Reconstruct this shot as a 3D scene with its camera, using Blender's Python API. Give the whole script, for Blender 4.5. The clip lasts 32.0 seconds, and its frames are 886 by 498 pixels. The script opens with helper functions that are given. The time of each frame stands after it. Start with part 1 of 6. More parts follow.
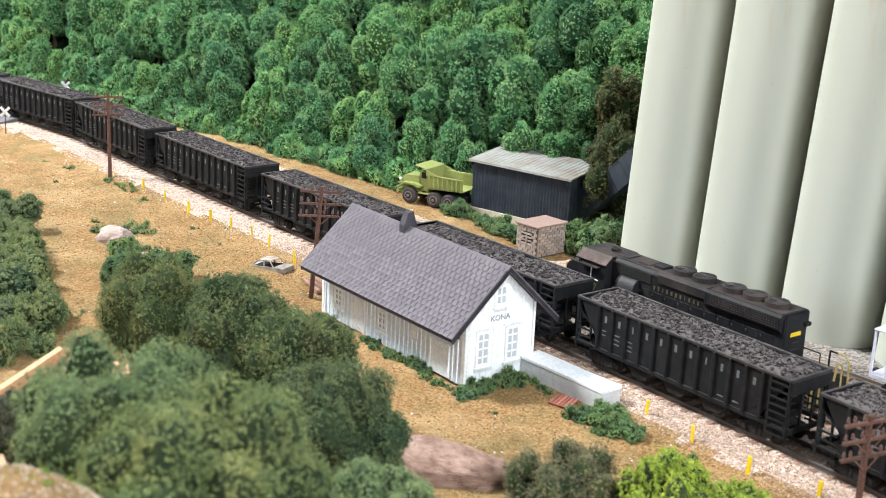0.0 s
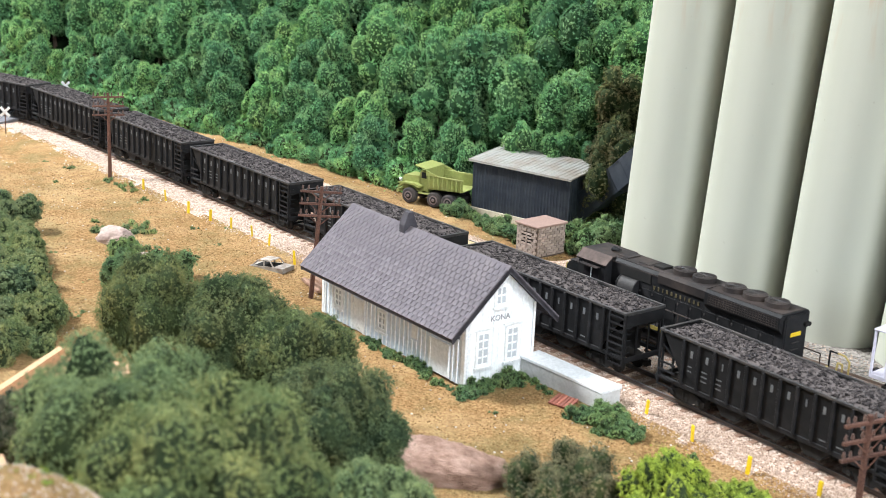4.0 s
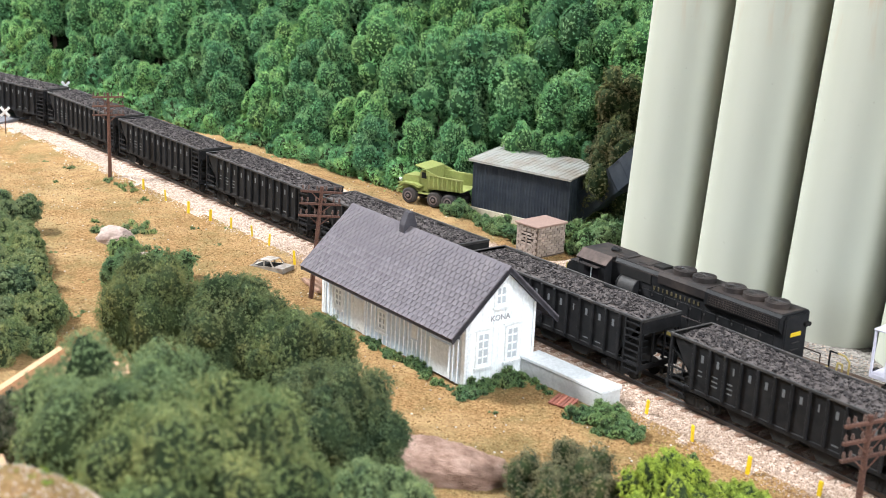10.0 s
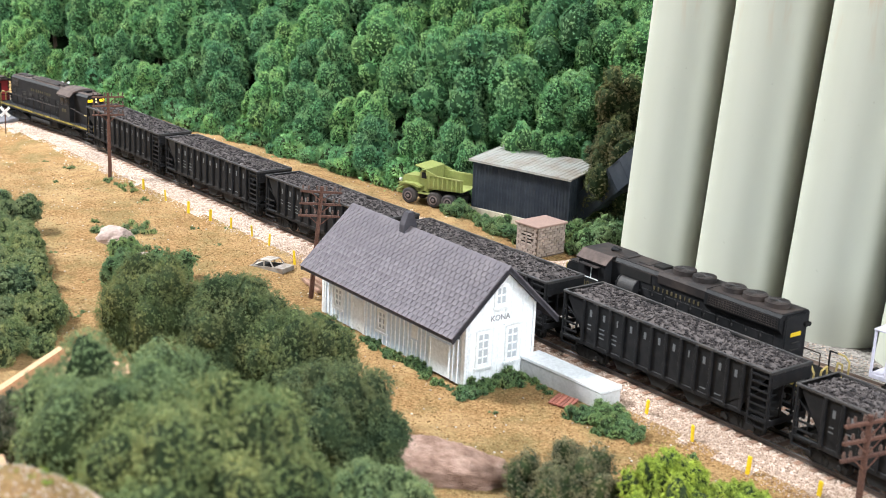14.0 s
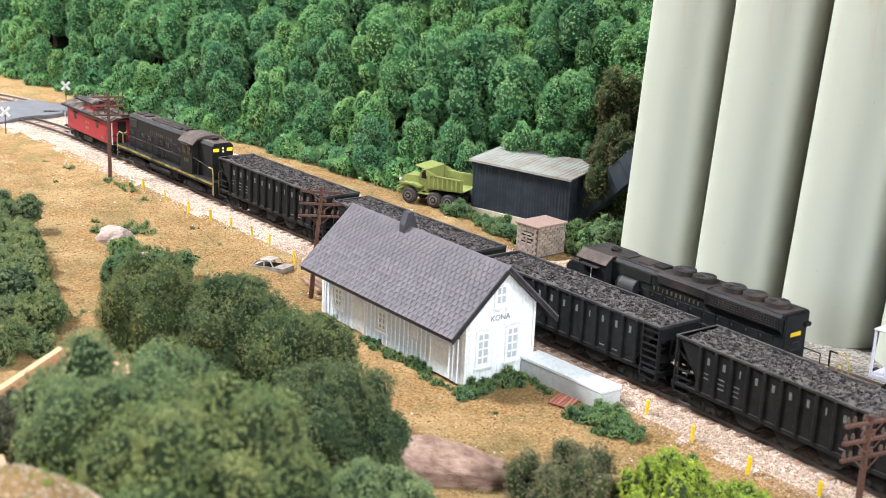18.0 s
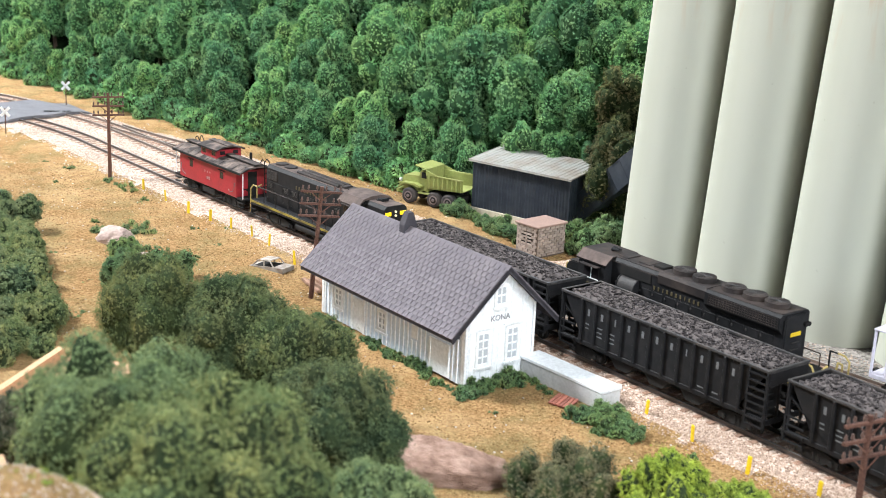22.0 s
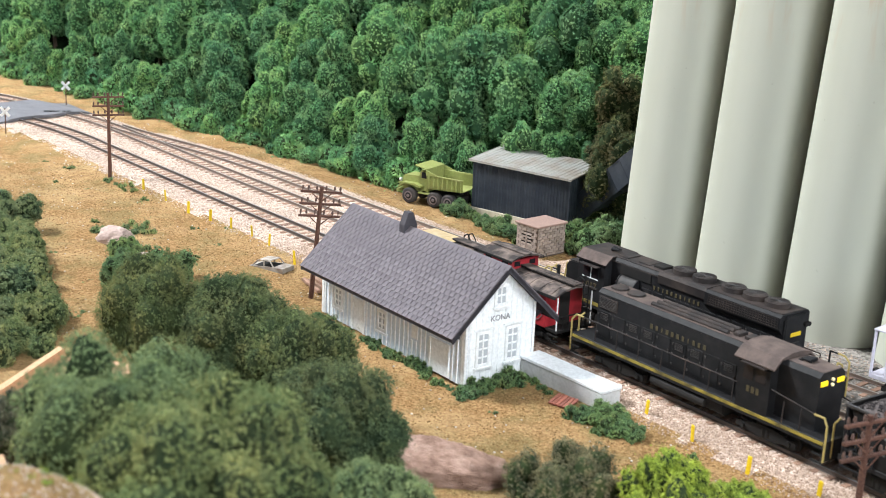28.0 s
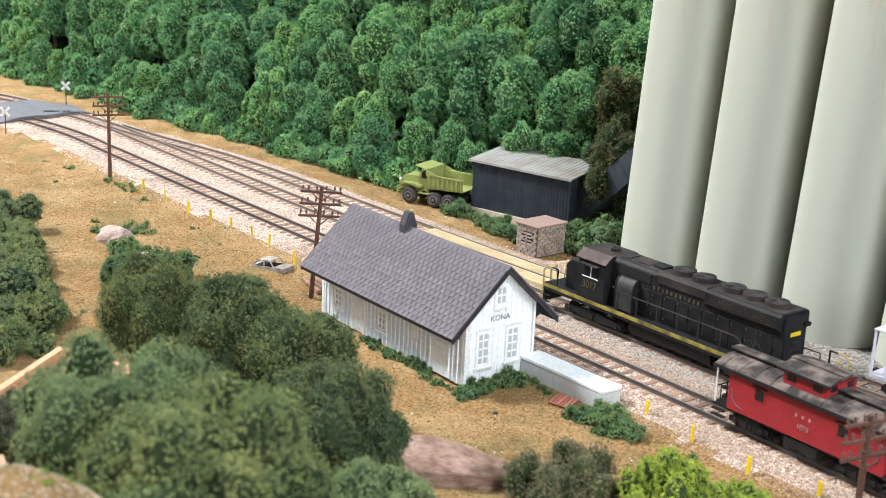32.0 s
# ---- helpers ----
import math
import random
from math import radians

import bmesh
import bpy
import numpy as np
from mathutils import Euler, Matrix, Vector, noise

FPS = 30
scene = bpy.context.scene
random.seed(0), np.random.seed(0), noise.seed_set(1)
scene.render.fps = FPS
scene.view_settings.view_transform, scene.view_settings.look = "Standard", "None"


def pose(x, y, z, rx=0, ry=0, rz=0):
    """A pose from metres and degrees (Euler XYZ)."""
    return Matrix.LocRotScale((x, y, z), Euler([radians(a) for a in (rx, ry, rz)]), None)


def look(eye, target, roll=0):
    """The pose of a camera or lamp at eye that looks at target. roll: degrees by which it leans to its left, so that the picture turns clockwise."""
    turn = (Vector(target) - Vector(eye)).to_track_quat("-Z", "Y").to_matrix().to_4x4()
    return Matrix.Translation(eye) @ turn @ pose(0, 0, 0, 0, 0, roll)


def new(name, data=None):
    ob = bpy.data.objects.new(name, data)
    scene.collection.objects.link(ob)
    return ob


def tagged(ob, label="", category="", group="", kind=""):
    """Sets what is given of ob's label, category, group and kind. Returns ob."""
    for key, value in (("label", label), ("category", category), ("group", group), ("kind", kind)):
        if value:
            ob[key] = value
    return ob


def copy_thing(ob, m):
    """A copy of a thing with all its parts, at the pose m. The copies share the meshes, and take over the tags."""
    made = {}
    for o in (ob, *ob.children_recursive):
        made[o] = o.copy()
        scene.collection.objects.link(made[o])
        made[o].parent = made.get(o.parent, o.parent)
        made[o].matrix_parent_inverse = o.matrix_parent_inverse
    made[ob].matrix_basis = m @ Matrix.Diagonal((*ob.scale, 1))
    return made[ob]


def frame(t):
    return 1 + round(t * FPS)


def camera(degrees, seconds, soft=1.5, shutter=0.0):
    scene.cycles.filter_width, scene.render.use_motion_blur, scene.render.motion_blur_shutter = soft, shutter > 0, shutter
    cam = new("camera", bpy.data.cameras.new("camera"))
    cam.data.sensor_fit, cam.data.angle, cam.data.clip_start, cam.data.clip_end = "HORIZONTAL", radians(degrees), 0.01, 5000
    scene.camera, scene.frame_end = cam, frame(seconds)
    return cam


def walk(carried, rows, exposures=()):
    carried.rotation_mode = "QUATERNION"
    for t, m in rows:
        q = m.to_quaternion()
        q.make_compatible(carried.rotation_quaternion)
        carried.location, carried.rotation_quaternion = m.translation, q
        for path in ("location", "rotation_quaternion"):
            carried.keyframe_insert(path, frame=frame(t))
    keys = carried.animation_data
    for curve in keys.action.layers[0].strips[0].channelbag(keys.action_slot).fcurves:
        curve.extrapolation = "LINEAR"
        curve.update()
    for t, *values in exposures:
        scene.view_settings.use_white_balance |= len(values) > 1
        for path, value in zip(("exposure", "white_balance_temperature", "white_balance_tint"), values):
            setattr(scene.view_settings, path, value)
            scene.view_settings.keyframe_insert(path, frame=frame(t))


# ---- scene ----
# The place is a model railway in 1:160. All sizes below are written in metres of the full-size
# original; S turns them into the true size of the model.
S = 1 / 160

# ---- camera ----
cam = camera(37.43, 32.0, soft=0.8)
cam.data.dof.use_dof = True
cam.data.dof.focus_distance = 0.58
cam.data.dof.aperture_fstop = 38.0
EYE = (0.0, -51.508, 26.113)
AIM = (EYE[0] - 0.747589, EYE[1] + 0.604649, EYE[2] - 0.274791)
VIEW = look([v * S for v in EYE], [v * S for v in AIM], 2.671)
walk(cam, [(0.0, VIEW), (32.0, VIEW)], exposures=[(0.0, 0.0), (24.5, 0.0), (27.5, -0.17), (32.0, -0.2)])

# ---- world and lamps ----
world = bpy.data.worlds.new("room_air")
scene.world = world
world.use_nodes = True
world.node_tree.nodes["Background"].inputs[0].default_value = (0.9, 0.95, 1.0, 1)
world.node_tree.nodes["Background"].inputs[1].default_value = 0.01


def ceiling_lamp(x, y, z, sx, sy, watts, color):
    data = bpy.data.lights.new("ceiling_lamp", "AREA")
    data.shape, data.size, data.size_y, data.energy, data.color = "RECTANGLE", sx, sy, watts, color
    ob = new("ceiling_lamp", data)
    ob.location = (x, y, z)
    return ob


LAMPS = [(1.45, -0.55, 2.10, 0.4, 0.4, 86, (0.945, 0.98, 1.0)),
         (-2.15, -1.05, 2.10, 0.6, 0.4, 280, (0.945, 0.98, 1.0))]
for lamp in LAMPS:
    ceiling_lamp(*lamp)
# Added area light from the east, set in an unseen window opening.
east_light = bpy.data.lights.new("window_daylight", "AREA")
east_light.shape, east_light.size, east_light.size_y, east_light.energy, east_light.color = "RECTANGLE", 1.1, 1.3, 30, (0.90, 0.965, 1.0)
new("window_daylight", east_light).matrix_basis = look((2.17, -1.0, 0.75), (0.2, -0.6, 0.3))


# ---- materials ----
def nodes_of(name, rough=0.8, metal=0.0, spec=0.3):
    m = bpy.data.materials.new(name)
    m.use_nodes = True
    nt = m.node_tree
    b = nt.nodes["Principled BSDF"]
    b.inputs["Roughness"].default_value = rough
    b.inputs["Metallic"].default_value = metal
    b.inputs["Specular IOR Level"].default_value = spec
    return m, nt, b


def coords(nt, stretch=(1, 1, 1)):
    tc = nt.nodes.new("ShaderNodeTexCoord")
    mp = nt.nodes.new("ShaderNodeMapping")
    mp.inputs["Scale"].default_value = [s / S for s in stretch]
    nt.links.new(tc.outputs["Object"], mp.inputs["Vector"])
    return mp.outputs["Vector"]


def noise_tex(nt, vec, scale, detail=4, rough=0.55):
    n = nt.nodes.new("ShaderNodeTexNoise")
    n.inputs["Scale"].default_value, n.inputs["Detail"].default_value = scale, detail
    n.inputs["Roughness"].default_value = rough
    nt.links.new(vec, n.inputs["Vector"])
    return n.outputs["Fac"]


def ramp(nt, fac, stops):
    r = nt.nodes.new("ShaderNodeValToRGB")
    e = r.color_ramp.elements
    while len(e) < len(stops):
        e.new(0.5)
    for k, (pos, col) in zip(e, stops):
        k.position, k.color = pos, (*col, 1)
    nt.links.new(fac, r.inputs["Fac"])
    return r.outputs["Color"]


def mix(nt, fac, a, b, mode="MIX"):
    n = nt.nodes.new("ShaderNodeMix")
    n.data_type, n.blend_type = "RGBA", mode
    for sock, v in ((n.inputs[0], fac), (n.inputs[6], a), (n.inputs[7], b)):
        if isinstance(v, (int, float)):
            sock.default_value = v
        elif isinstance(v, tuple):
            sock.default_value = (*v, 1)
        else:
            nt.links.new(v, sock)
    return n.outputs[2]


def bump(nt, b, height, strength, dist):
    n = nt.nodes.new("ShaderNodeBump")
    n.inputs["Strength"].default_value, n.inputs["Distance"].default_value = strength, dist * S
    nt.links.new(height, n.inputs["Height"])
    nt.links.new(n.outputs["Normal"], b.inputs["Normal"])


def shade(c, k):
    return tuple(min(1.0, v * k) for v in c)


def painted(name, col, dirt=(0.12, 0.1, 0.085), amount=0.35, rough=0.6, scale=0.9, grain=6.0, rnd=0.1, spec=0.3, metal=0.0):
    """Weathered paint: broad stains, fine grain, a little difference from piece to piece."""
    m, nt, b = nodes_of(name, rough, metal, spec)
    v = coords(nt)
    broad = ramp(nt, noise_tex(nt, v, scale, 5), [(0.42, (0, 0, 0)), (0.75, (amount,) * 3)])
    fine = ramp(nt, noise_tex(nt, v, grain, 4, 0.7), [(0.3, shade(col, 0.85)), (0.7, shade(col, 1.15))])
    c = mix(nt, broad, fine, dirt)
    oi = nt.nodes.new("ShaderNodeObjectInfo")
    tint = ramp(nt, oi.outputs["Random"], [(0.0, (1 - rnd,) * 3), (1.0, (1 + rnd,) * 3)])
    c = mix(nt, 1.0, c, tint, "MULTIPLY")
    nt.links.new(c, b.inputs["Base Color"])
    bump(nt, b, noise_tex(nt, v, grain * 1.5, 3), 0.25, 0.02)
    return m


def foliage(name, dark, light, yellow, spread=0.35):
    """Ground foam: tone from grain to grain, from tuft to tuft and from branch to branch."""
    m, nt, b = nodes_of(name, 0.95, 0, 0.06)
    geo = nt.nodes.new("ShaderNodeNewGeometry")
    oi = nt.nodes.new("ShaderNodeObjectInfo")
    v = coords(nt)
    leaf = ramp(nt, geo.outputs["Random Per Island"], [(0.0, shade(dark, 0.8)), (0.55, light), (1.0, shade(light, 1.25))])
    tuft_ = ramp(nt, noise_tex(nt, v, 1.8, 2), [(0.35, (0.74, 0.78, 0.82)), (0.65, (1.24, 1.18, 1.06))])
    patch = ramp(nt, noise_tex(nt, v, 0.4, 3), [(0.42, (0, 0, 0)), (0.66, (0.9, 0.9, 0.9))])
    c = mix(nt, 1.0, mix(nt, patch, leaf, mix(nt, 0.6, leaf, yellow)), tuft_, "MULTIPLY")
    tint = ramp(nt, oi.outputs["Random"], [(0.0, (1 - spread, 1 - spread * 0.8, 1 - spread * 0.3)), (0.5, (1, 1, 1)),
                                           (1.0, (1 + spread * 0.9, 1 + spread * 0.6, 1.0))])
    nt.links.new(mix(nt, 1.0, c, tint, "MULTIPLY"), b.inputs["Base Color"])
    return m


def earth_material():
    """Ochre turf with fine grains, paler and greener patches."""
    m, nt, b = nodes_of("ochre_turf", 0.95, 0, 0.1)
    v = coords(nt)
    g = ramp(nt, noise_tex(nt, v, 5.5, 5, 0.75), [(0.30, (0.085, 0.045, 0.02)), (0.45, (0.27, 0.15, 0.062)), (0.60, (0.43, 0.27, 0.125)), (0.8, (0.62, 0.44, 0.25))])
    p = ramp(nt, noise_tex(nt, v, 0.35, 6, 0.65), [(0.47, (0, 0, 0)), (0.62, (0.85, 0.85, 0.85))])
    green = ramp(nt, noise_tex(nt, v, 7.0, 3), [(0.35, (0.065, 0.085, 0.032)), (0.7, (0.25, 0.22, 0.10))])
    q = ramp(nt, noise_tex(nt, v, 0.16, 5, 0.65), [(0.46, (0, 0, 0)), (0.66, (0.8, 0.8, 0.8))])
    dk = ramp(nt, noise_tex(nt, v, 0.9, 5, 0.7), [(0.5, (0, 0, 0)), (0.72, (0.7, 0.7, 0.7))])
    c = mix(nt, p, g, mix(nt, 0.55, g, green))
    c = mix(nt, q, c, mix(nt, 0.55, c, (0.58, 0.40, 0.21)))
    c = mix(nt, dk, c, mix(nt, 0.7, c, (0.12, 0.06, 0.022)))
    nt.links.new(c, b.inputs["Base Color"])
    bump(nt, b, noise_tex(nt, v, 5.0, 6, 0.8), 0.9, 0.14)
    return m


def ballast_material(name, tones):
    m, nt, b = nodes_of(name, 0.9, 0, 0.2)
    v = coords(nt)
    vo = nt.nodes.new("ShaderNodeTexVoronoi")
    vo.inputs["Scale"].default_value = 6.5
    nt.links.new(v, vo.inputs["Vector"])
    sep = nt.nodes.new("ShaderNodeSeparateColor")
    nt.links.new(vo.outputs["Color"], sep.inputs[0])
    stone = ramp(nt, sep.outputs[0], [(0.0, tones[0]), (0.45, tones[1]), (1.0, tones[2])])
    patch = ramp(nt, noise_tex(nt, v, 0.25, 4), [(0.4, (0.82, 0.80, 0.78)), (0.65, (1.1, 1.08, 1.06))])
    nt.links.new(mix(nt, 1.0, stone, patch, "MULTIPLY"), b.inputs["Base Color"])
    bump(nt, b, vo.outputs["Distance"], 0.9, -0.12)
    return m


def stone_material(name, tones):
    m, nt, b = nodes_of(name, 0.9, 0, 0.2)
    geo = nt.nodes.new("ShaderNodeNewGeometry")
    nt.links.new(ramp(nt, geo.outputs["Random Per Island"], [(0.0, tones[0]), (0.45, tones[1]), (1.0, tones[2])]), b.inputs["Base Color"])
    return m


def wood_material(name, dark, light, rough=0.85):
    m, nt, b = nodes_of(name, rough, 0, 0.2)
    oi = nt.nodes.new("ShaderNodeObjectInfo")
    v = coords(nt, (1, 6, 6))
    c = ramp(nt, noise_tex(nt, v, 2.2, 5, 0.7), [(0.3, dark), (0.7, light)])
    tint = ramp(nt, oi.outputs["Random"], [(0.0, (0.75, 0.75, 0.75)), (1.0, (1.25, 1.2, 1.15))])
    nt.links.new(mix(nt, 1.0, c, tint, "MULTIPLY"), b.inputs["Base Color"])
    bump(nt, b, noise_tex(nt, v, 6, 3), 0.3, 0.03)
    return m


def rock_material(name, dark, mid, light):
    m, nt, b = nodes_of(name, 0.92, 0, 0.15)
    v = coords(nt, (1, 1, 2.2))
    f = noise_tex(nt, v, 0.9, 7, 0.68)
    nt.links.new(ramp(nt, f, [(0.3, dark), (0.5, mid), (0.7, light)]), b.inputs["Base Color"])
    bump(nt, b, noise_tex(nt, coords(nt, (0.5, 1.5, 5)), 1.6, 8, 0.8), 1.0, 0.4)
    return m


def silo_material():
    """Smooth grey-green paint with faint upright streaks and a little orange near the top."""
    m, nt, b = nodes_of("silo_paint", 0.75, 0, 0.08)
    v = coords(nt)
    streak = ramp(nt, noise_tex(nt, coords(nt, (0.9, 0.9, 0.02)), 0.7, 3, 0.5), [(0.35, (0.425, 0.435, 0.37)), (0.7, (0.445, 0.455, 0.392))])
    spots = ramp(nt, noise_tex(nt, v, 2.2, 2, 0.4), [(0.74, (0, 0, 0)), (0.80, (0.5, 0.5, 0.5))])
    c = mix(nt, spots, streak, (0.30, 0.295, 0.24))
    sep = nt.nodes.new("ShaderNodeSeparateXYZ")
    nt.links.new(v, sep.inputs[0])
    orange = ramp(nt, noise_tex(nt, coords(nt, (1, 1, 0.15)), 0.8, 4), [(0.55, (0, 0, 0)), (0.75, (1, 1, 1))])
    rng_ = nt.nodes.new("ShaderNodeMapRange")
    rng_.inputs[1].default_value, rng_.inputs[2].default_value = 17.5, 21.0
    nt.links.new(sep.outputs[2], rng_.inputs[0])
    fac = nt.nodes.new("ShaderNodeMath")
    fac.operation = "MULTIPLY"
    nt.links.new(rng_.outputs[0], fac.inputs[0])
    nt.links.new(orange, fac.inputs[1])
    nt.links.new(mix(nt, fac.outputs[0], c, (0.42, 0.20, 0.07)), b.inputs["Base Color"])
    bump(nt, b, noise_tex(nt, v, 5, 3), 0.08, 0.02)
    return m


def plain(name, col, rough=0.6, metal=0.0, emit=0.0):
    m, nt, b = nodes_of(name, rough, metal)
    b.inputs["Base Color"].default_value = (*col, 1)
    if emit:
        b.inputs["Emission Color"].default_value, b.inputs["Emission Strength"].default_value = (*col, 1), emit
    return m


M_EARTH = earth_material()
PINK = ((0.34, 0.245, 0.195), (0.56, 0.43, 0.355), (0.74, 0.62, 0.54))
GREY = ((0.16, 0.15, 0.14), (0.33, 0.31, 0.29), (0.52, 0.49, 0.46))
M_BALLAST = ballast_material("pink_ballast", PINK)
M_BALLAST_GREY = ballast_material("dark_grey_ballast", ((0.10, 0.092, 0.085), (0.21, 0.195, 0.18), (0.34, 0.315, 0.295)))
M_STONE = stone_material("ballast_stone", PINK)
M_STONE_NEAR = stone_material("peach_ballast_stone", ((0.20, 0.13, 0.095), (0.41, 0.295, 0.225), (0.60, 0.465, 0.38)))
M_STONE_GREY = stone_material("grey_ballast_stone", GREY)
M_TIE = wood_material("weathered_tie", (0.15, 0.085, 0.06), (0.42, 0.275, 0.205))
M_TIE_MAIN = wood_material("dark_weathered_tie", (0.15, 0.085, 0.06), (0.42, 0.27, 0.20))
M_RAILBROWN = painted("brown_rail", (0.17, 0.13, 0.11), (0.24, 0.17, 0.13), 0.5, 0.5, 0.6, 9, 0.05, 0.4)
M_RAIL = painted("rusty_rail", (0.075, 0.061, 0.055), (0.15, 0.10, 0.072), 0.5, 0.5, 0.6, 9, 0.05, 0.4)
M_PALEPINK = painted("faded_pinkish_lettering", (0.38, 0.25, 0.24), (0.3, 0.1, 0.1), 0.6, 0.7, 1.5, 9)
M_DARKHEAD = painted("dark_railhead", (0.24, 0.235, 0.24), (0.05, 0.045, 0.045), 0.4, 0.4, 0.8, 9, 0.05, 0.5, 0.5)
M_RAILHEAD = painted("worn_railhead", (0.42, 0.40, 0.38), (0.2, 0.17, 0.15), 0.4, 0.35, 0.8, 9, 0.05, 0.5, 0.7)
M_BLACK = painted("weathered_black", (0.0085, 0.0088, 0.0102), (0.036, 0.033, 0.033), 0.36, 0.62, 1.4, 9, 0.2, 0.2)
M_BLACK_TOP = painted("dusty_black_top", (0.017, 0.014, 0.014), (0.085, 0.06, 0.05), 0.6, 0.75, 0.8, 7, 0.1)
M_DUST = painted("dusty_brown_black", (0.075, 0.055, 0.05), (0.17, 0.125, 0.105), 0.7, 0.85, 1.3, 8, 0.1)
M_UNDER = painted("sooty_underframe", (0.008, 0.0075, 0.0075), (0.04, 0.033, 0.027), 0.3, 0.8, 1.0, 7, 0.1)
M_RIM = painted("rubbed_top_chord", (0.026, 0.025, 0.026), (0.11, 0.092, 0.082), 0.5, 0.6, 1.0, 8, 0.1)
M_COAL = stone_material("coal", ((0.014, 0.012, 0.0125), (0.048, 0.041, 0.042), (0.12, 0.103, 0.10)))
M_LETTER = painted("faded_white_lettering", (0.13, 0.137, 0.145), (0.12, 0.12, 0.12), 0.6, 0.7, 1.5, 9)
M_GOLD = painted("gold_lettering", (0.065, 0.053, 0.026), (0.12, 0.1, 0.06), 0.4, 0.6, 1.5, 9)
M_YELLOW = painted("yellow_paint", (0.72, 0.50, 0.015), (0.25, 0.17, 0.05), 0.35, 0.55, 1.5, 8)
M_YRAIL = painted("yellow_handrail", (0.36, 0.28, 0.10), (0.25, 0.18, 0.08), 0.4, 0.55, 1.5, 8)
M_YGLOW = plain("lit_number_board", (1.0, 0.70, 0.02), 0.5, 0, 0.75)
M_STRIPE = painted("dull_yellow_stripe", (0.30, 0.23, 0.04), (0.035, 0.03, 0.022), 1.0, 0.6, 1.1, 8)
M_RED = painted("caboose_red", (0.31, 0.018, 0.026), (0.15, 0.02, 0.024), 0.5, 0.5, 0.8, 6, 0.05, 0.4)
M_REDROOF = painted("tarred_roof", (0.032, 0.026, 0.025), (0.27, 0.205, 0.175), 0.85, 0.85, 1.1, 6, 0.05)
M_WHITE = painted("white_paint", (0.82, 0.84, 0.86), (0.66, 0.67, 0.68), 0.1, 0.6, 0.6, 5, 0.03)
# Greyer than the deck: shade on the dock's long side, put into the plaster.
M_DOCK_SHADED = painted("shaded_white_plaster", (0.60, 0.60, 0.61), (0.42, 0.41, 0.40), 0.35, 0.85, 0.7, 6, 0.03)
M_TRIM = painted("white_trim", (0.82, 0.83, 0.84), (0.6, 0.6, 0.6), 0.2, 0.55, 0.8, 5, 0.03)
M_SHINGLE = painted("slate_shingle", (0.118, 0.104, 0.118), (0.185, 0.16, 0.17), 0.5, 0.8, 0.9, 9, 0.13)
M_ROOFEDGE = painted("dark_roof_board", (0.04, 0.037, 0.045), (0.1, 0.09, 0.1), 0.4, 0.75, 0.9, 8)
M_CARRED = painted("red_car_paint", (0.35, 0.02, 0.03), (0.2, 0.03, 0.03), 0.2, 0.35, 1.0, 6)
M_GLASSDARK = plain("dark_window", (0.018, 0.016, 0.018), 0.2)
M_GLASS = plain("window_glass", (0.46, 0.49, 0.52), 0.12)
M_SIGN = painted("faded_grey_sign_paint", (0.27, 0.27, 0.29), (0.3, 0.3, 0.31), 0.4, 0.8, 1.5, 8)
M_POLE = wood_material("creosoted_pole", (0.045, 0.022, 0.018), (0.16, 0.085, 0.065))
M_INSUL = plain("insulator", (0.10, 0.06, 0.05), 0.35)
M_GREENTRUCK = painted("olive_green_paint", (0.25, 0.28, 0.085), (0.24, 0.21, 0.09), 0.45, 0.6, 1.0, 6, 0.05)
M_TYRE = painted("rubber_tyre", (0.035, 0.032, 0.034), (0.13, 0.105, 0.09), 0.6, 0.85, 1.5, 8)
M_TYRERIM = painted("dusty_wheel_rim", (0.13, 0.10, 0.10), (0.2, 0.16, 0.15), 0.5, 0.8, 1.5, 8)
M_SHED = painted("blue_grey_metal", (0.030, 0.038, 0.052), (0.10, 0.11, 0.12), 0.35, 0.55, 0.8, 7, 0.14)
M_SHEDROOF = painted("galvanised_roof", (0.31, 0.31, 0.29), (0.22, 0.165, 0.12), 0.85, 0.6, 0.5, 5, 0.14)
M_CONCRETE = painted("pale_concrete", (0.52, 0.48, 0.38), (0.30, 0.27, 0.2), 0.5, 0.85, 0.8, 7)
M_SILO = silo_material()
M_BRICK = painted("brown_block", (0.26, 0.205, 0.175), (0.38, 0.32, 0.28), 0.6, 0.85, 0.9, 8, 0.22)
M_MORTAR = painted("block_joint", (0.10, 0.075, 0.06), (0.2, 0.16, 0.14), 0.5, 0.9, 1.0, 8)
M_BRICKROOF = painted("pink_brown_roof", (0.28, 0.185, 0.155), (0.28, 0.19, 0.16), 0.5, 0.8, 0.8, 7)
M_ASPHALT = painted("grey_asphalt", (0.165, 0.163, 0.178), (0.09, 0.088, 0.092), 0.5, 0.9, 0.6, 9)
M_TAR = painted("tar_patch", (0.012, 0.012, 0.013), (0.04, 0.04, 0.04), 0.4, 0.6, 1.2, 8)
M_OCHRE = painted("ochre_planking", (0.40, 0.30, 0.165), (0.48, 0.40, 0.28), 0.7, 0.92, 0.8, 7)
M_ROCKP = rock_material("pink_rock", (0.46, 0.32, 0.285), (0.66, 0.50, 0.445), (0.80, 0.65, 0.59))
M_ROCKB = rock_material("brown_rock", (0.20, 0.115, 0.085), (0.46, 0.29, 0.225), (0.64, 0.44, 0.36))
M_RAWWOOD = wood_material("raw_pine", (0.48, 0.29, 0.17), (0.66, 0.43, 0.275))
M_REDWOOD = wood_material("red_brown_boards", (0.22, 0.075, 0.055), (0.42, 0.17, 0.13))
